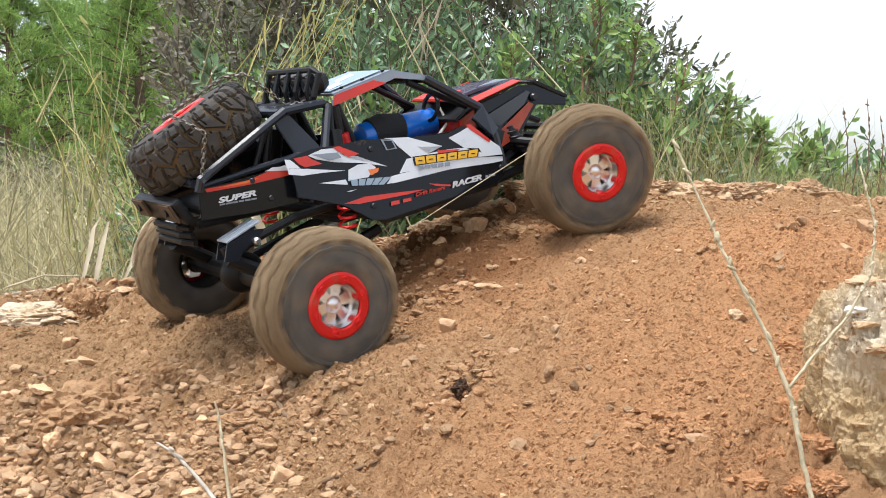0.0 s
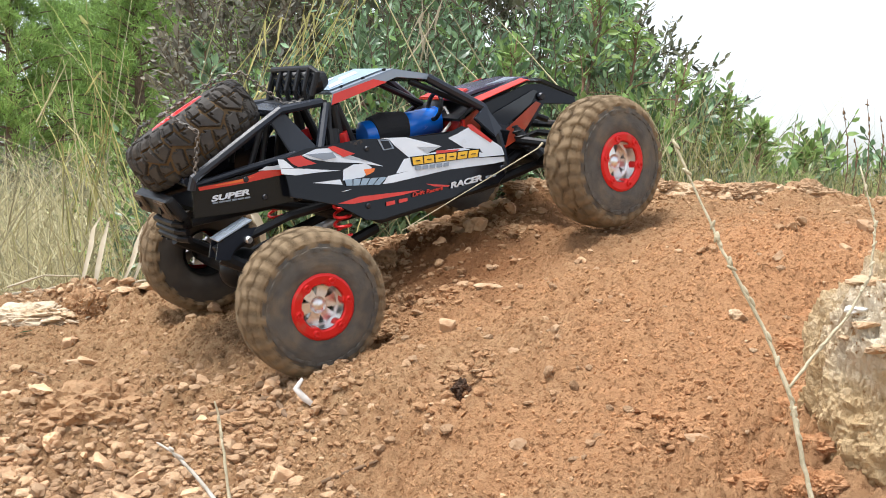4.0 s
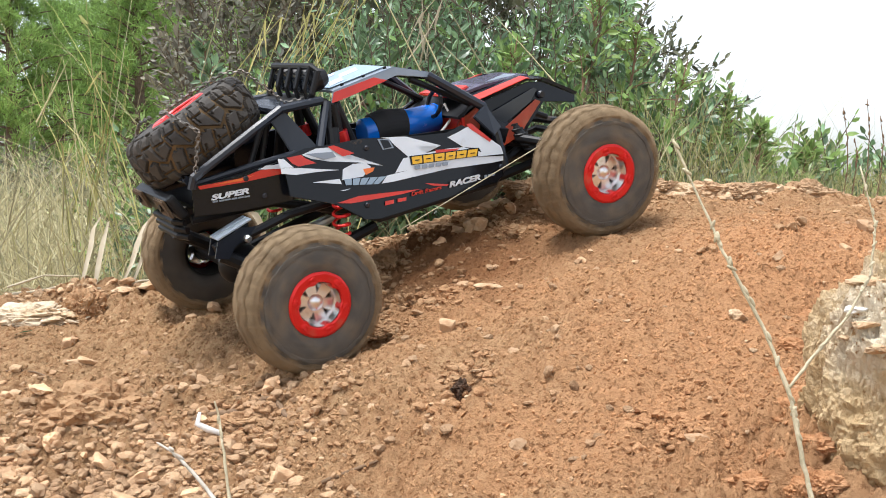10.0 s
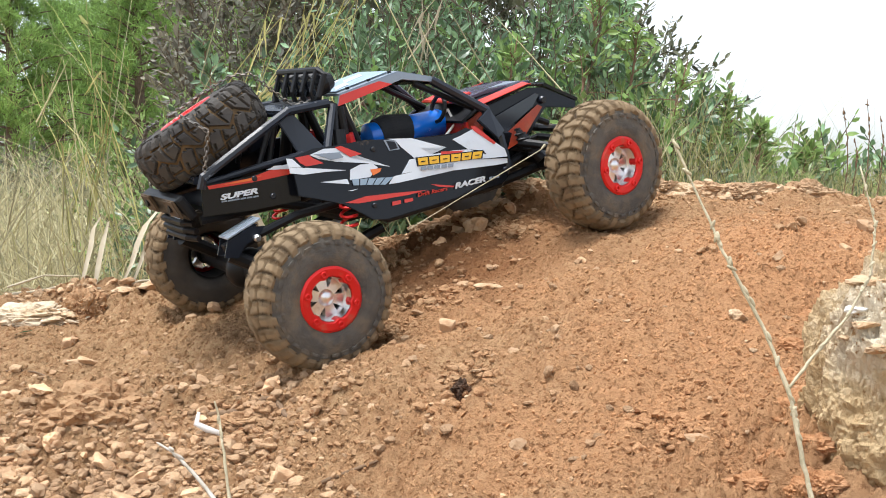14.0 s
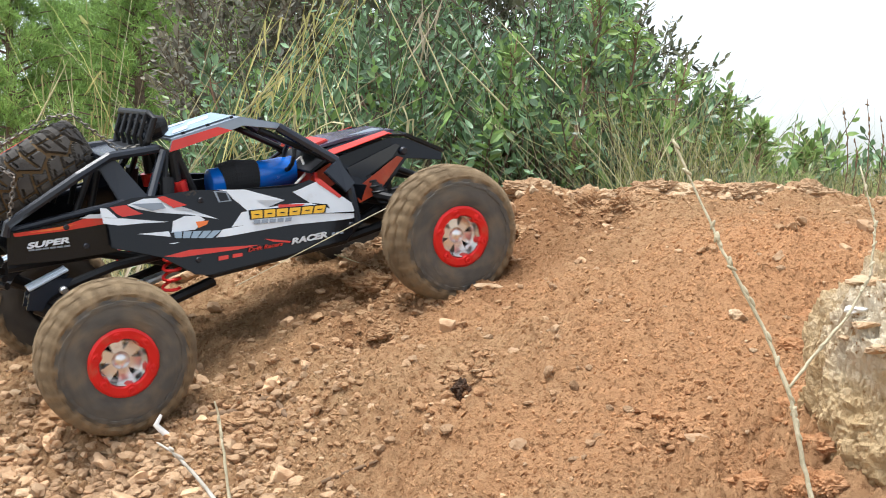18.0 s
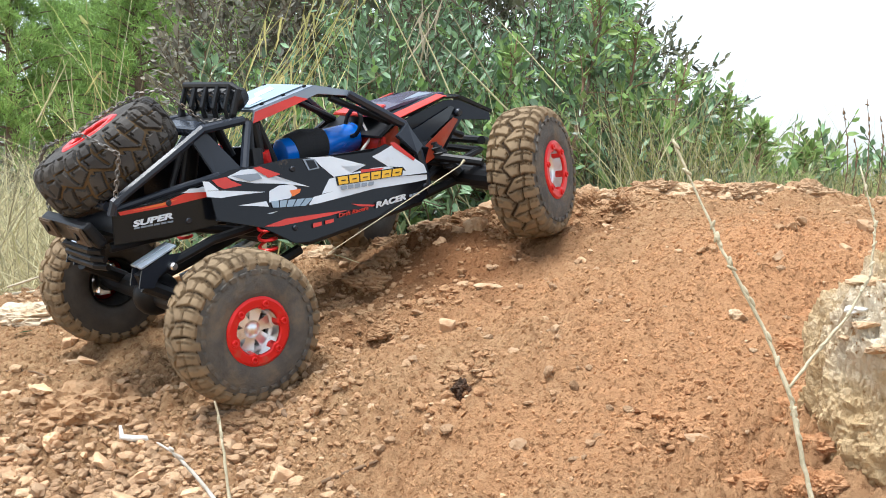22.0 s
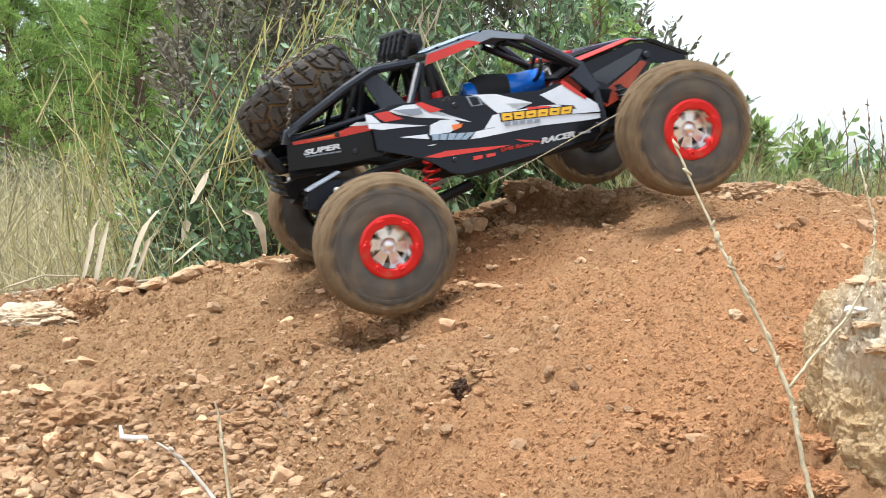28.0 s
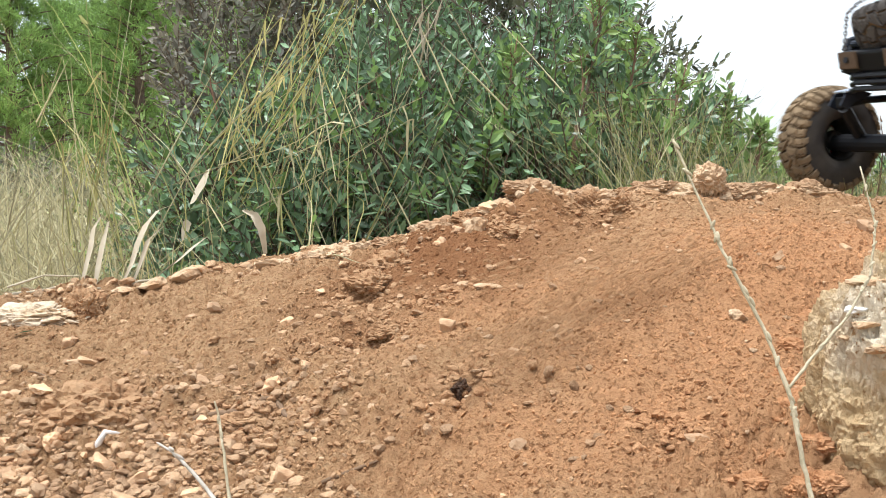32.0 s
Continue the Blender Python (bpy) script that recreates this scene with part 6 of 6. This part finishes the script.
chip = stone("stone", 0, 0, 0.014, M_stone, "pale flat stone lying on the slope", 96, level=2, stretch=(1.2, 1.0, 0.35))
chip.location = down(864, 510) + Vector((0, 0, 0.002))


root_bit = tagged(part("root_stub", crumbly(0.0075, 0.006, 0.0085, 47, 0.5), mat("charred_root", (0.045, 0.026, 0.014), 0.9, color2=(0.12, 0.06, 0.03), scale=200.0, bump=0.8, bump_scale=400.0)), "dark brown stub of root in a small hole", "root")
root_bit.location = down(816, 692) + Vector((0, -0.002, 0.001))


# ---- clods and stones that are thrown up or roll away ----
FLIGHTS = []


def roller(name, size, seed, material, label, path, turn=40.0):
    """A stone that follows (seconds, x, y, distance) points of the view, tumbling; it rests before and after."""
    ob = tagged(part(name, crumbly(size * 1.05, size, size, seed, 0.12), material), label, "clod")
    rows, a = [], 0.0
    for k, (t, px, py, dist) in enumerate(path):
        if k and (px, py) != path[k - 1][1:3]:
            a += turn
        near = depth(px, min(880, py + 1700 * size))
        rows.append((t, Matrix.Translation(ray(px, py, min(dist, near - 0.4 * size))) @ pose(0, 0, 0, a * 0.6, -a, a * 0.3)))
    if path[0][0] > 0:
        # until a wheel digs it out it lies buried
        deep = Matrix.Translation((0, 0.02, -2.2 * size)) @ rows[0][1]
        rows[0:0] = [(0.0, deep), (path[0][0] - 0.25, deep)]
    if path[-1][0] < 32:
        rows.append((32.0, rows[-1][1]))
    FLIGHTS.append((ob, rows))
    return ob


roller("clod", 0.027, 91, M_redstone, "round clod of earth knocked loose by the wheels", ((28.2, 700, 396, 1.36), (28.5, 660, 402, 1.35), (29.0, 595, 418, 1.34), (29.5, 392, 468, 1.32), (30.0, 94, 548, 1.28), (30.3, -130, 600, 1.25)), 75)
roller("clod", 0.034, 92, M_crumb, "big tan clod rolling down the crest", ((29.4, 956, 345, 1.33), (29.7, 850, 340, 1.32), (30.0, 712, 362, 1.31), (30.5, 600, 403, 1.30), (31.0, 463, 443, 1.29), (31.5, 215, 495, 1.26), (32.0, -90, 590, 1.22)), 80)
roller("clod", 0.016, 93, M_crumb, "tan clod thrown back by a wheel", ((30.1, 1000, 335, 1.30), (30.5, 842, 346, 1.30), (30.65, 795, 350, 1.30)), 70)
FLIGHTS[-1][1][-1:] = [(t, Matrix.Translation(ray(px, py, 1.46)) @ pose(0, 0, 0, 60, 40, 0)) for t, px, py in ((30.85, 765, 372), (31.1, 745, 440), (32.0, 745, 440))]
roller("clod", 0.019, 98, M_stone, "rounded tan stone thrown onto the crest", ((31.2, 1330, 335, 1.30), (31.45, 1275, 318, 1.30), (31.7, 1256, 318, 1.30)), 60)
rc = np.random.default_rng(17)
for k, (t0, x0, y0, x1, y1, hop) in enumerate(((0.0, 430, 640, 285, 700, 20), (1.8, 640, 560, 735, 580, 60), (2.7, 470, 650, 275, 715, 40), (6.0, 700, 560, 820, 580, 30), (7.0, 420, 660, 250, 850, 30), (8.4, 480, 650, 330, 700, 60),
                                               (12.8, 960, 380, 1020, 402, 25), (13.8, 520, 650, 610, 575, 60), (18.9, 780, 470, 670, 500, 90), (18.9, 800, 480, 640, 560, 120), (19.0, 790, 480, 690, 550, 60), (19.4, 300, 700, 120, 780, 70),
                                               (23.8, 250, 720, 110, 760, 60), (24.8, 420, 640, 250, 700, 60), (27.4, 560, 570, 380, 610, 60), (27.9, 660, 560, 440, 640, 90), (27.9, 640, 560, 90, 600, 140), (28.3, 760, 540, 560, 620, 90),
                                               (28.8, 880, 540, 640, 630, 90), (28.9, 900, 550, 520, 660, 120), (29.4, 1040, 520, 800, 600, 90), (30.3, 1240, 450, 960, 560, 60), (30.4, 1260, 450, 900, 640, 60), (30.9, 1380, 410, 1000, 600, 80),
                                               (31.3, 1420, 400, 940, 660, 90), (31.4, 1400, 410, 480, 640, 110), (31.5, 1410, 405, 700, 740, 110), (31.5, 1400, 410, 180, 640, 130))):
    a, c = down(x0, y0), down(x1, y1)
    size = rc.uniform(0.004, 0.009)
    ob = stone("clod", a.x, a.y, size, M_redstone, "small clod of red earth thrown up by a spinning wheel", 120 + k, level=2, group="flying clods")
    up = Vector((0, 0, size * 0.5))
    rows = [(0.0, Matrix.Translation(a + up))] if t0 > 0.15 else []
    for f, dt in ((0.0, 0.0), (0.25, 0.1), (0.5, 0.2), (0.75, 0.3), (1.0, 0.4)):
        if t0 + dt <= 32.0:
            rows.append((t0 + dt, Matrix.Translation(a.lerp(c, f) + up + Vector((0, 0, hop / 2000 * 4 * f * (1 - f)))) @ pose(0, 0, 0, 200 * f, 150 * f, 60 * f)))
    if rows[-1][0] < 32.0:
        rows.append((32.0, rows[-1][1]))
    FLIGHTS.append((ob, rows))
FLIGHTS.append((SCRAP, [(t, Matrix.Translation(down(px, py) + Vector((0, 0, 0.006))) @ pose(0, 0, 0, 0, a, 0)) for t, px, py, a in (
    (3, 572, 704, 70), (3.5, 570, 708, 60), (5.5, 385, 775, 0), (8, 385, 775, 0), (9, 372, 778, 20), (14.5, 368, 778, 20), (16.5, 295, 785, 35), (19, 290, 785, 35), (20, 240, 793, 0), (31.5, 240, 793, 0), (32, 182, 795, -60))]))


# loose earth that the wheels fling back
def spray(seed, t0, x0, y0, x1, y1, hop, spread, count=340, lasts=0.5):
    r = np.random.default_rng(seed)
    verts, faces, base = [], [], 0
    a, c = down(x0, y0), down(x1, y1)
    d = np.array((c - a).normalized())
    for _ in range(count):
        p, f = lump(r, 0, r.uniform(0.0006, 0.0022) * (1 + (r.random() < 0.08)), 0.3)
        verts.append(p + d * r.normal(0, spread * 2.0) + np.array([r.normal(0, spread * 0.6), r.normal(0, spread * 0.6), abs(r.normal(0, 0.005))]))
        faces.append(np.array(f) + base)
        base += len(p)
    ob = raw("flung_earth", np.concatenate(verts).tolist(), np.concatenate(faces).tolist(), M_dust)
    tagged(ob, "scatter of loose red earth flung up by a wheel", "soil", kind="stuff")
    deep = Matrix.Translation(a + Vector((0, 0, -0.07)))
    rows = [(0.0, deep), (t0 - 0.15, deep)]
    for f in (0.0, 0.25, 0.5, 0.75, 1.0):
        if t0 + lasts * f <= 32.0:
            rows.append((t0 + lasts * f, Matrix.Translation(a.lerp(c, f) + Vector((0, 0, hop * 4 * f * (1 - f)))) @ pose(0, 0, 0, 12 * math.sin(3.1416 * f), 8 * math.sin(3.1416 * f), 0)))
    if rows[-1][0] < 31.7:
        rows += [(t, Matrix.Translation(c + Vector((0, 0.01, -0.05)))) for t in (rows[-1][0] + 0.25, 32.0)]
    FLIGHTS.append((ob, rows))


for k, row in enumerate(((18.85, 800, 470, 640, 570, 0.05, 0.012), (18.9, 790, 480, 690, 560, 0.03, 0.016), (23.85, 860, 520, 700, 620, 0.02, 0.02), (23.9, 820, 560, 690, 660, 0.01, 0.018), (24.75, 980, 420, 860, 470, 0.015, 0.020), (24.8, 560, 640, 430, 700, 0.02, 0.020), (27.8, 640, 600, 470, 690, 0.03, 0.016),
                         (28.2, 700, 560, 480, 650, 0.05, 0.018), (28.8, 860, 540, 600, 640, 0.05, 0.020), (29.3, 980, 540, 760, 640, 0.04, 0.020), (29.7, 1040, 500, 830, 590, 0.03, 0.026), (29.85, 1060, 490, 880, 560, 0.02, 0.028), (29.75, 1070, 500, 760, 680, 0.02, 0.030),
                         (30.3, 1200, 460, 960, 570, 0.05, 0.022), (30.8, 1330, 430, 1020, 580, 0.05, 0.022), (30.65, 1260, 450, 820, 690, 0.03, 0.030), (30.75, 1280, 440, 900, 640, 0.03, 0.030), (30.7, 1280, 440, 980, 600, 0.02, 0.026), (31.2, 1400, 420, 1060, 600, 0.04, 0.024), (31.55, 1400, 425, 900, 680, 0.04, 0.030), (31.6, 1400, 420, 1080, 560, 0.03, 0.030), (31.65, 1380, 430, 760, 640, 0.04, 0.034))):
    spray(400 + k, *row, count=900 if row[-1] >= 0.026 else 380)


def clump(seed, path, size, count, grain=0.0048, material=M_redstone):
    """A loose clump of earth in the air, on (seconds, x, y, distance) points of the view; buried before, lying after."""
    r = np.random.default_rng(seed)
    verts, faces, base = [], [], 0
    for _ in range(count):
        p, f = lump(r, 1, r.uniform(0.25, 1.0) * grain * (1 + (r.random() < 0.10)), 0.35)
        verts.append(p + r.normal(0, 1, 3) * size * np.array([1.0, 0.5, 0.7]))
        faces.append(np.array(f) + base)
        base += len(p)
    ob = raw("flung_earth", np.concatenate(verts).tolist(), np.concatenate(faces).tolist(), material)
    tagged(ob, "loose clump of red earth thrown up by a spinning wheel", "soil", kind="stuff")
    rows = [(t, Matrix.Translation(ray(px, py, min(dist, depth(px, py) - 2.4 * size))) @ pose(0, 0, 0, 10 * k, 20 + 6 * k, 0)) for k, (t, px, py, dist) in enumerate(path)]
    deep = Matrix.Translation((0, 0, -3.5 * size)) @ rows[0][1]
    low = Matrix.Translation((0, 0.02, -4.0 * size)) @ rows[-1][1]
    FLIGHTS.append((ob, ([(0.0, deep), (path[0][0] - 0.2, deep)] if path[0][0] > 0.2 else []) + rows + [(path[-1][0] + 0.2, low), (32.0, low)]))


clump(451, ((18.5, 735, 490, 1.06), (18.7, 725, 490, 1.05), (18.9, 690, 478, 1.04), (19.0, 668, 482, 1.03), (19.1, 640, 490, 1.02), (19.2, 610, 530, 1.00), (19.4, 545, 565, 0.97)), 0.0105, 380)
clump(452, ((18.8, 720, 480, 1.05), (19.0, 660, 520, 1.03), (19.2, 600, 545, 1.00), (19.4, 520, 590, 0.96)), 0.011, 160)
clump(453, ((28.7, 760, 560, 1.2), (28.85, 680, 598, 1.2), (29.0, 605, 632, 1.2), (29.2, 500, 690, 1.2)), 0.019, 420, 0.0036)
clump(455, ((28.75, 820, 540, 1.2), (28.9, 745, 566, 1.2), (29.0, 700, 585, 1.2), (29.3, 560, 650, 1.2)), 0.016, 320, 0.0030, M_dust)
clump(456, ((0.0, 305, 675, 1.0), (0.15, 250, 715, 1.0), (0.3, 200, 760, 1.0)), 0.013, 240, 0.0036)
clump(457, ((29.75, 1120, 480, 1.2), (29.9, 1020, 530, 1.2), (30.0, 950, 565, 1.2), (30.2, 800, 650, 1.2)), 0.024, 420, 0.0026, M_dust)
clump(454, ((30.5, 1200, 480, 1.2), (30.7, 1020, 560, 1.2), (30.9, 900, 620, 1.2), (31.1, 800, 680, 1.2)), 0.018, 260, 0.0030, M_dust)
clump(458, ((30.75, 1150, 510, 1.2), (30.9, 1030, 560, 1.2), (31.0, 960, 590, 1.2), (31.2, 840, 650, 1.2)), 0.024, 420, 0.0026, M_dust)


# a fallen green leaf
leaf = husk([down(22, 601) + Vector((0, 0, 0.004)), down(38, 598) + Vector((0, 0, 0.006)), down(56, 594) + Vector((0, 0, 0.005))], 0.0035, "small green leaf fallen on the earth", 20)
leaf.data.materials[0] = M_leaf
BURIED = Matrix.Translation(down(745, 520) + Vector((0, 0, -0.05)))
FLIGHTS[[f[0] for f in FLIGHTS].index(SCRAP)][1][0:0] = [(0.0, BURIED), (1.65, BURIED)] + [(t, Matrix.Translation(ray(px, py, 0.94)) @ pose(0, 0, 0, 0, a, 0)) for t, px, py, a in ((1.9, 738, 537, 80), (2.0, 736, 542, 75), (2.2, 727, 583, -45), (2.5, 680, 640, -20))]


# ---- what moves ----
def at(series, t):
    return float(np.interp(t, [a for a, _ in series], [b for _, b in series]))


def motions():
    walk(car, [
        (0.0, pose(-0.1852, 1.0688, 0.2197, 3.6, -21.4, 32.7)),
        (0.5, pose(-0.1782, 1.0614, 0.2161, -0.7, -22.5, 33.4)),
        (1.0, pose(-0.189, 1.0767, 0.2206, 3.3, -22.2, 31)),
        (1.5, pose(-0.185, 1.0602, 0.2187, 1.3, -21.6, 32.9)),
        (2.0, pose(-0.1851, 1.0845, 0.2258, 4.7, -21, 31.2)),
        (2.5, pose(-0.1892, 1.0706, 0.2204, 3.5, -20.8, 31.3)),
        (3.0, pose(-0.1884, 1.0833, 0.2254, 4.9, -20.1, 29.2)),
        (3.5, pose(-0.1881, 1.0791, 0.2246, 5.6, -20.7, 28.3)),
        (5.5, pose(-0.1907, 1.08, 0.2174, 3.8, -21.1, 28.5)),
        (6.0, pose(-0.19, 1.09, 0.2276, 5.6, -19.5, 26.7)),
        (6.5, pose(-0.1993, 1.0787, 0.2203, 6.4, -20, 27.3)),
        (7.0, pose(-0.1955, 1.0786, 0.219, 5.4, -20.9, 28.5)),
        (7.5, pose(-0.1851, 1.0756, 0.2254, 5.3, -20.5, 29.3)),
        (8.0, pose(-0.1894, 1.0817, 0.2286, 5.4, -19, 28.9)),
        (8.5, pose(-0.1857, 1.0871, 0.232, 5.9, -19.3, 28.5)),
        (9.0, pose(-0.1872, 1.092, 0.2218, 5, -20.9, 28.5)),
        (9.5, pose(-0.1824, 1.0826, 0.2247, 5, -21.6, 28.9)),
        (10.0, pose(-0.1908, 1.0866, 0.2263, 7.3, -21.2, 27.7)),
        (10.5, pose(-0.1921, 1.0823, 0.2273, 6.1, -19.6, 29.3)),
        (11.0, pose(-0.1807, 1.089, 0.2349, 3.4, -19.5, 26.6)),
        (11.5, pose(-0.1883, 1.0912, 0.2307, 3.4, -19.7, 28.6)),
        (12.0, pose(-0.1894, 1.0824, 0.2231, 5.3, -20.6, 27.6)),
        (12.5, pose(-0.1837, 1.0782, 0.2309, 2, -19.7, 31.2)),
        (13.0, pose(-0.1791, 1.0945, 0.2204, 1.8, -22.9, 28.2)),
        (13.5, pose(-0.1803, 1.0849, 0.2255, 3.6, -21.2, 29.6)),
        (14.0, pose(-0.1842, 1.0893, 0.2223, 4.4, -20.6, 29.5)),
        (14.5, pose(-0.1936, 1.0792, 0.2208, 5.4, -19.9, 29.6)),
        (16.5, pose(-0.31, 1.0584, 0.1953, 5.5, -20.8, 28)),
        (17.0, pose(-0.3535, 1.0411, 0.1823, 5.6, -17.5, 29.8)),
        (17.5, pose(-0.359, 1.0548, 0.1794, 4.3, -19.2, 28)),
        (18.0, pose(-0.3379, 1.036, 0.182, 6.2, -18.1, 27.7)),
        (18.5, pose(-0.3022, 1.014, 0.1949, 9.4, -19.1, 29.3)),
        (19.0, pose(-0.2838, 1.0014, 0.199, 10.3, -20.5, 31.9)),
        (19.5, pose(-0.2763, 0.9818, 0.1975, 8.6, -20.5, 36.5)),
        (20.0, pose(-0.2659, 0.9936, 0.1934, 4.9, -23.5, 36.7)),
        (20.5, pose(-0.2556, 1.0044, 0.1964, 7.8, -22.8, 35.5)),
        (21.0, pose(-0.2619, 1.0108, 0.1979, 6.5, -21.2, 35.3)),
        (21.5, pose(-0.2663, 1.035, 0.1992, 5.7, -21.2, 35.5)),
        (22.0, pose(-0.2561, 1.0274, 0.2028, 5.2, -21.6, 36.8)),
        (22.5, pose(-0.2579, 1.0376, 0.2051, 7.3, -20.9, 36)),
        (23.0, pose(-0.277, 1.006, 0.1946, 5.9, -20.3, 35.4)),
        (23.5, pose(-0.2837, 1.0127, 0.194, 7.7, -20, 33.1)),
        (24.0, pose(-0.2695, 0.9946, 0.2028, 8.5, -19.6, 36.7)),
        (24.5, pose(-0.2534, 1.0127, 0.2032, 5.3, -23, 39.2)),
        (25.0, pose(-0.2306, 1.042, 0.2113, 5.3, -23.6, 38.8)),
        (25.5, pose(-0.1955, 1.0776, 0.2148, 4.8, -22.5, 43.9)),
        (27.5, pose(-0.1539, 1.1604, 0.2612, 7.9, -20.9, 17)),
        (28.0, pose(-0.0935, 1.1436, 0.2633, 3.7, -21, 14.6)),
        (28.5, pose(-0.0375, 1.1365, 0.2987, 10.4, -17.5, 10.7)),
        (29.0, pose(0.0366, 1.1014, 0.2832, 11.8, -19.1, 10.8)),
        (29.5, pose(0.0872, 1.0627, 0.2825, 9.7, -15.2, 16.8)),
        (30.0, pose(0.1255, 1.0605, 0.3092, 5.9, -9.8, 16.8)),
        (30.5, pose(0.1873, 1.0747, 0.3201, 0.3, -5.6, 14.9)),
        (31.0, pose(0.2552, 1.0871, 0.3411, 2.7, 1.5, 13.3)),
        (31.5, pose(0.3712, 1.1223, 0.3534, 2.7, 1.7, 17.3)),
        (32.0, pose(0.5100, 1.2294, 0.3495, 2.8, -2.0, 21.3))])
    # turning of the wheels, degrees a second: slow where the tread stands out, fast where it blurs
    rate = ((0, 1150), (2.5, 1150), (3, 500), (3.5, 500), (5.5, 900), (6, 450), (6.5, 150), (7, 350), (8, 350), (9, 1000), (10, 1000), (11, 900), (12, 600), (13, 1100),
            (14, 300), (14.5, 200), (16.5, 300), (17, 600), (18, 800), (19, 1200), (20, 1000), (21, 450), (21.5, 200), (22.5, 200), (23, 150), (23.5, 500), (24, 1100),
            (29, 1200), (30, 900), (31, 700), (31.5, 400), (32, 300))
    steer = ((0, -18.2), (1, -13.4), (2, -17), (3, 5.4), (5.5, 13.1), (6, 16.1), (6.5, 17), (7, 16.7), (8, 17.6), (9, 6.8), (10, -6.2), (11, 27.2), (12, 24.6), (13, 22), (14, 5.4), (17, 4.5), (18, -3.3), (19, -2.5), (20, 2.8), (21, 29.3), (22, 28), (23, 22), (24, 23), (25, 15), (25.5, 10), (27.5, -15.1), (28, -5.7), (28.5, -8.2), (29, -3), (32, 0))
    rear_near = ((0, -0.005), (1, -0.005), (2, -0.004), (3, -0.004), (5.5, -0.005), (6, 0.002), (6.5, 0.001), (7, -0.001), (8, -0.003), (9, -0.003), (10, -0.001), (11, -0.003), (12, -0.003), (13, -0.005), (14, -0.001), (17, -0.004), (18, -0.000), (19, 0.009), (20, 0.003), (21, 0.001), (22, 0.000), (23, 0.001), (24, 0.005), (25, 0.002), (25.5, 0.011), (27.5, 0.001), (28, -0.002), (28.5, -0.008), (29, 0.009), (29.5, 0.019), (30, 0.001), (30.5, -0.005), (31, -0.010))
    front_near = ((0, -0.004), (1, -0.006), (2, -0.004), (3, 0.001), (5.5, 0.000), (6, 0.004), (6.5, 0.006), (7, 0.002), (8, 0.004), (9, -0.001), (10, -0.004), (11, 0.001), (12, 0.000), (13, -0.010), (14, -0.001), (17, -0.002), (18, -0.005), (19, -0.003), (20, -0.005), (21, 0.004), (22, 0.003), (23, 0.004), (24, 0.002), (25, -0.005), (25.5, -0.002), (27.5, -0.010), (28, -0.006), (28.5, -0.005), (29, -0.001))
    rear_far = ((0, -0.003), (1, -0.003), (2, -0.003), (3, 0.000), (5.5, 0.007), (6, -0.001), (6.5, 0.003), (7, 0.001), (8, 0.001), (9, 0.002), (10, -0.006), (11, 0.004), (12, 0.002), (13, 0.013), (14, 0.001), (19, -0.006), (20, -0.003), (21, -0.005), (22, -0.004), (23, -0.002), (24, -0.010), (25, -0.009), (25.5, -0.009), (28.5, 0.014), (29, 0.004), (29.5, 0.005), (30, -0.007), (30.5, 0.006), (31, 0.004))
    front_ahead = ((0, 0.0), (25.5, 0.0), (27.5, -0.006), (28, -0.011), (28.5, -0.004), (29, 0.0), (32, 0.0))
    front_far = ((0, -0.022), (14, -0.024), (17, -0.020), (20, -0.030), (22, -0.040), (25.5, -0.030), (27.5, -0.022), (28, -0.020), (29, -0.018), (30, -0.018), (32, -0.01))
    step = 1 / 15
    rows = {k: [] for k in ("rn", "rf", "fn", "ff")}
    turn = 0.0
    for i in range(481):
        t = i * step
        a = math.degrees(turn)
        d = at(steer, t) * 0.92
        rows["rn"].append((t, pose(0, -NEAR_Y, at(rear_near, t)) @ pose(0, 0, 0, 0, a, 0)))
        rows["rf"].append((t, pose(0, FAR_Y, at(rear_far, t), 0, 0, 180) @ pose(0, 0, 0, 0, 17 - a, 0)))
        rows["fn"].append((t, pose(0.32 + at(front_ahead, t), KINGPIN - NEAR_Y, at(front_near, t), 0, 0, d) @ pose(0, -KINGPIN, 0, 0, a * 1.02 + 40, 0)))
        rows["ff"].append((t, pose(0.325, FAR_Y - KINGPIN, at(front_far, t), 0, 0, 180 + d) @ pose(0, -KINGPIN, 0, 0, 61 - a * 1.01, 0)))
        turn += radians(at(rate, t) * 0.55) * step
    walk(wheel_rear_near, rows["rn"])
    walk(wheel_rear_far, rows["rf"])
    walk(wheel_front_near, rows["fn"])
    walk(wheel_front_far, rows["ff"])
    for clod, flight in FLIGHTS:
        walk(clod, flight)


motions()
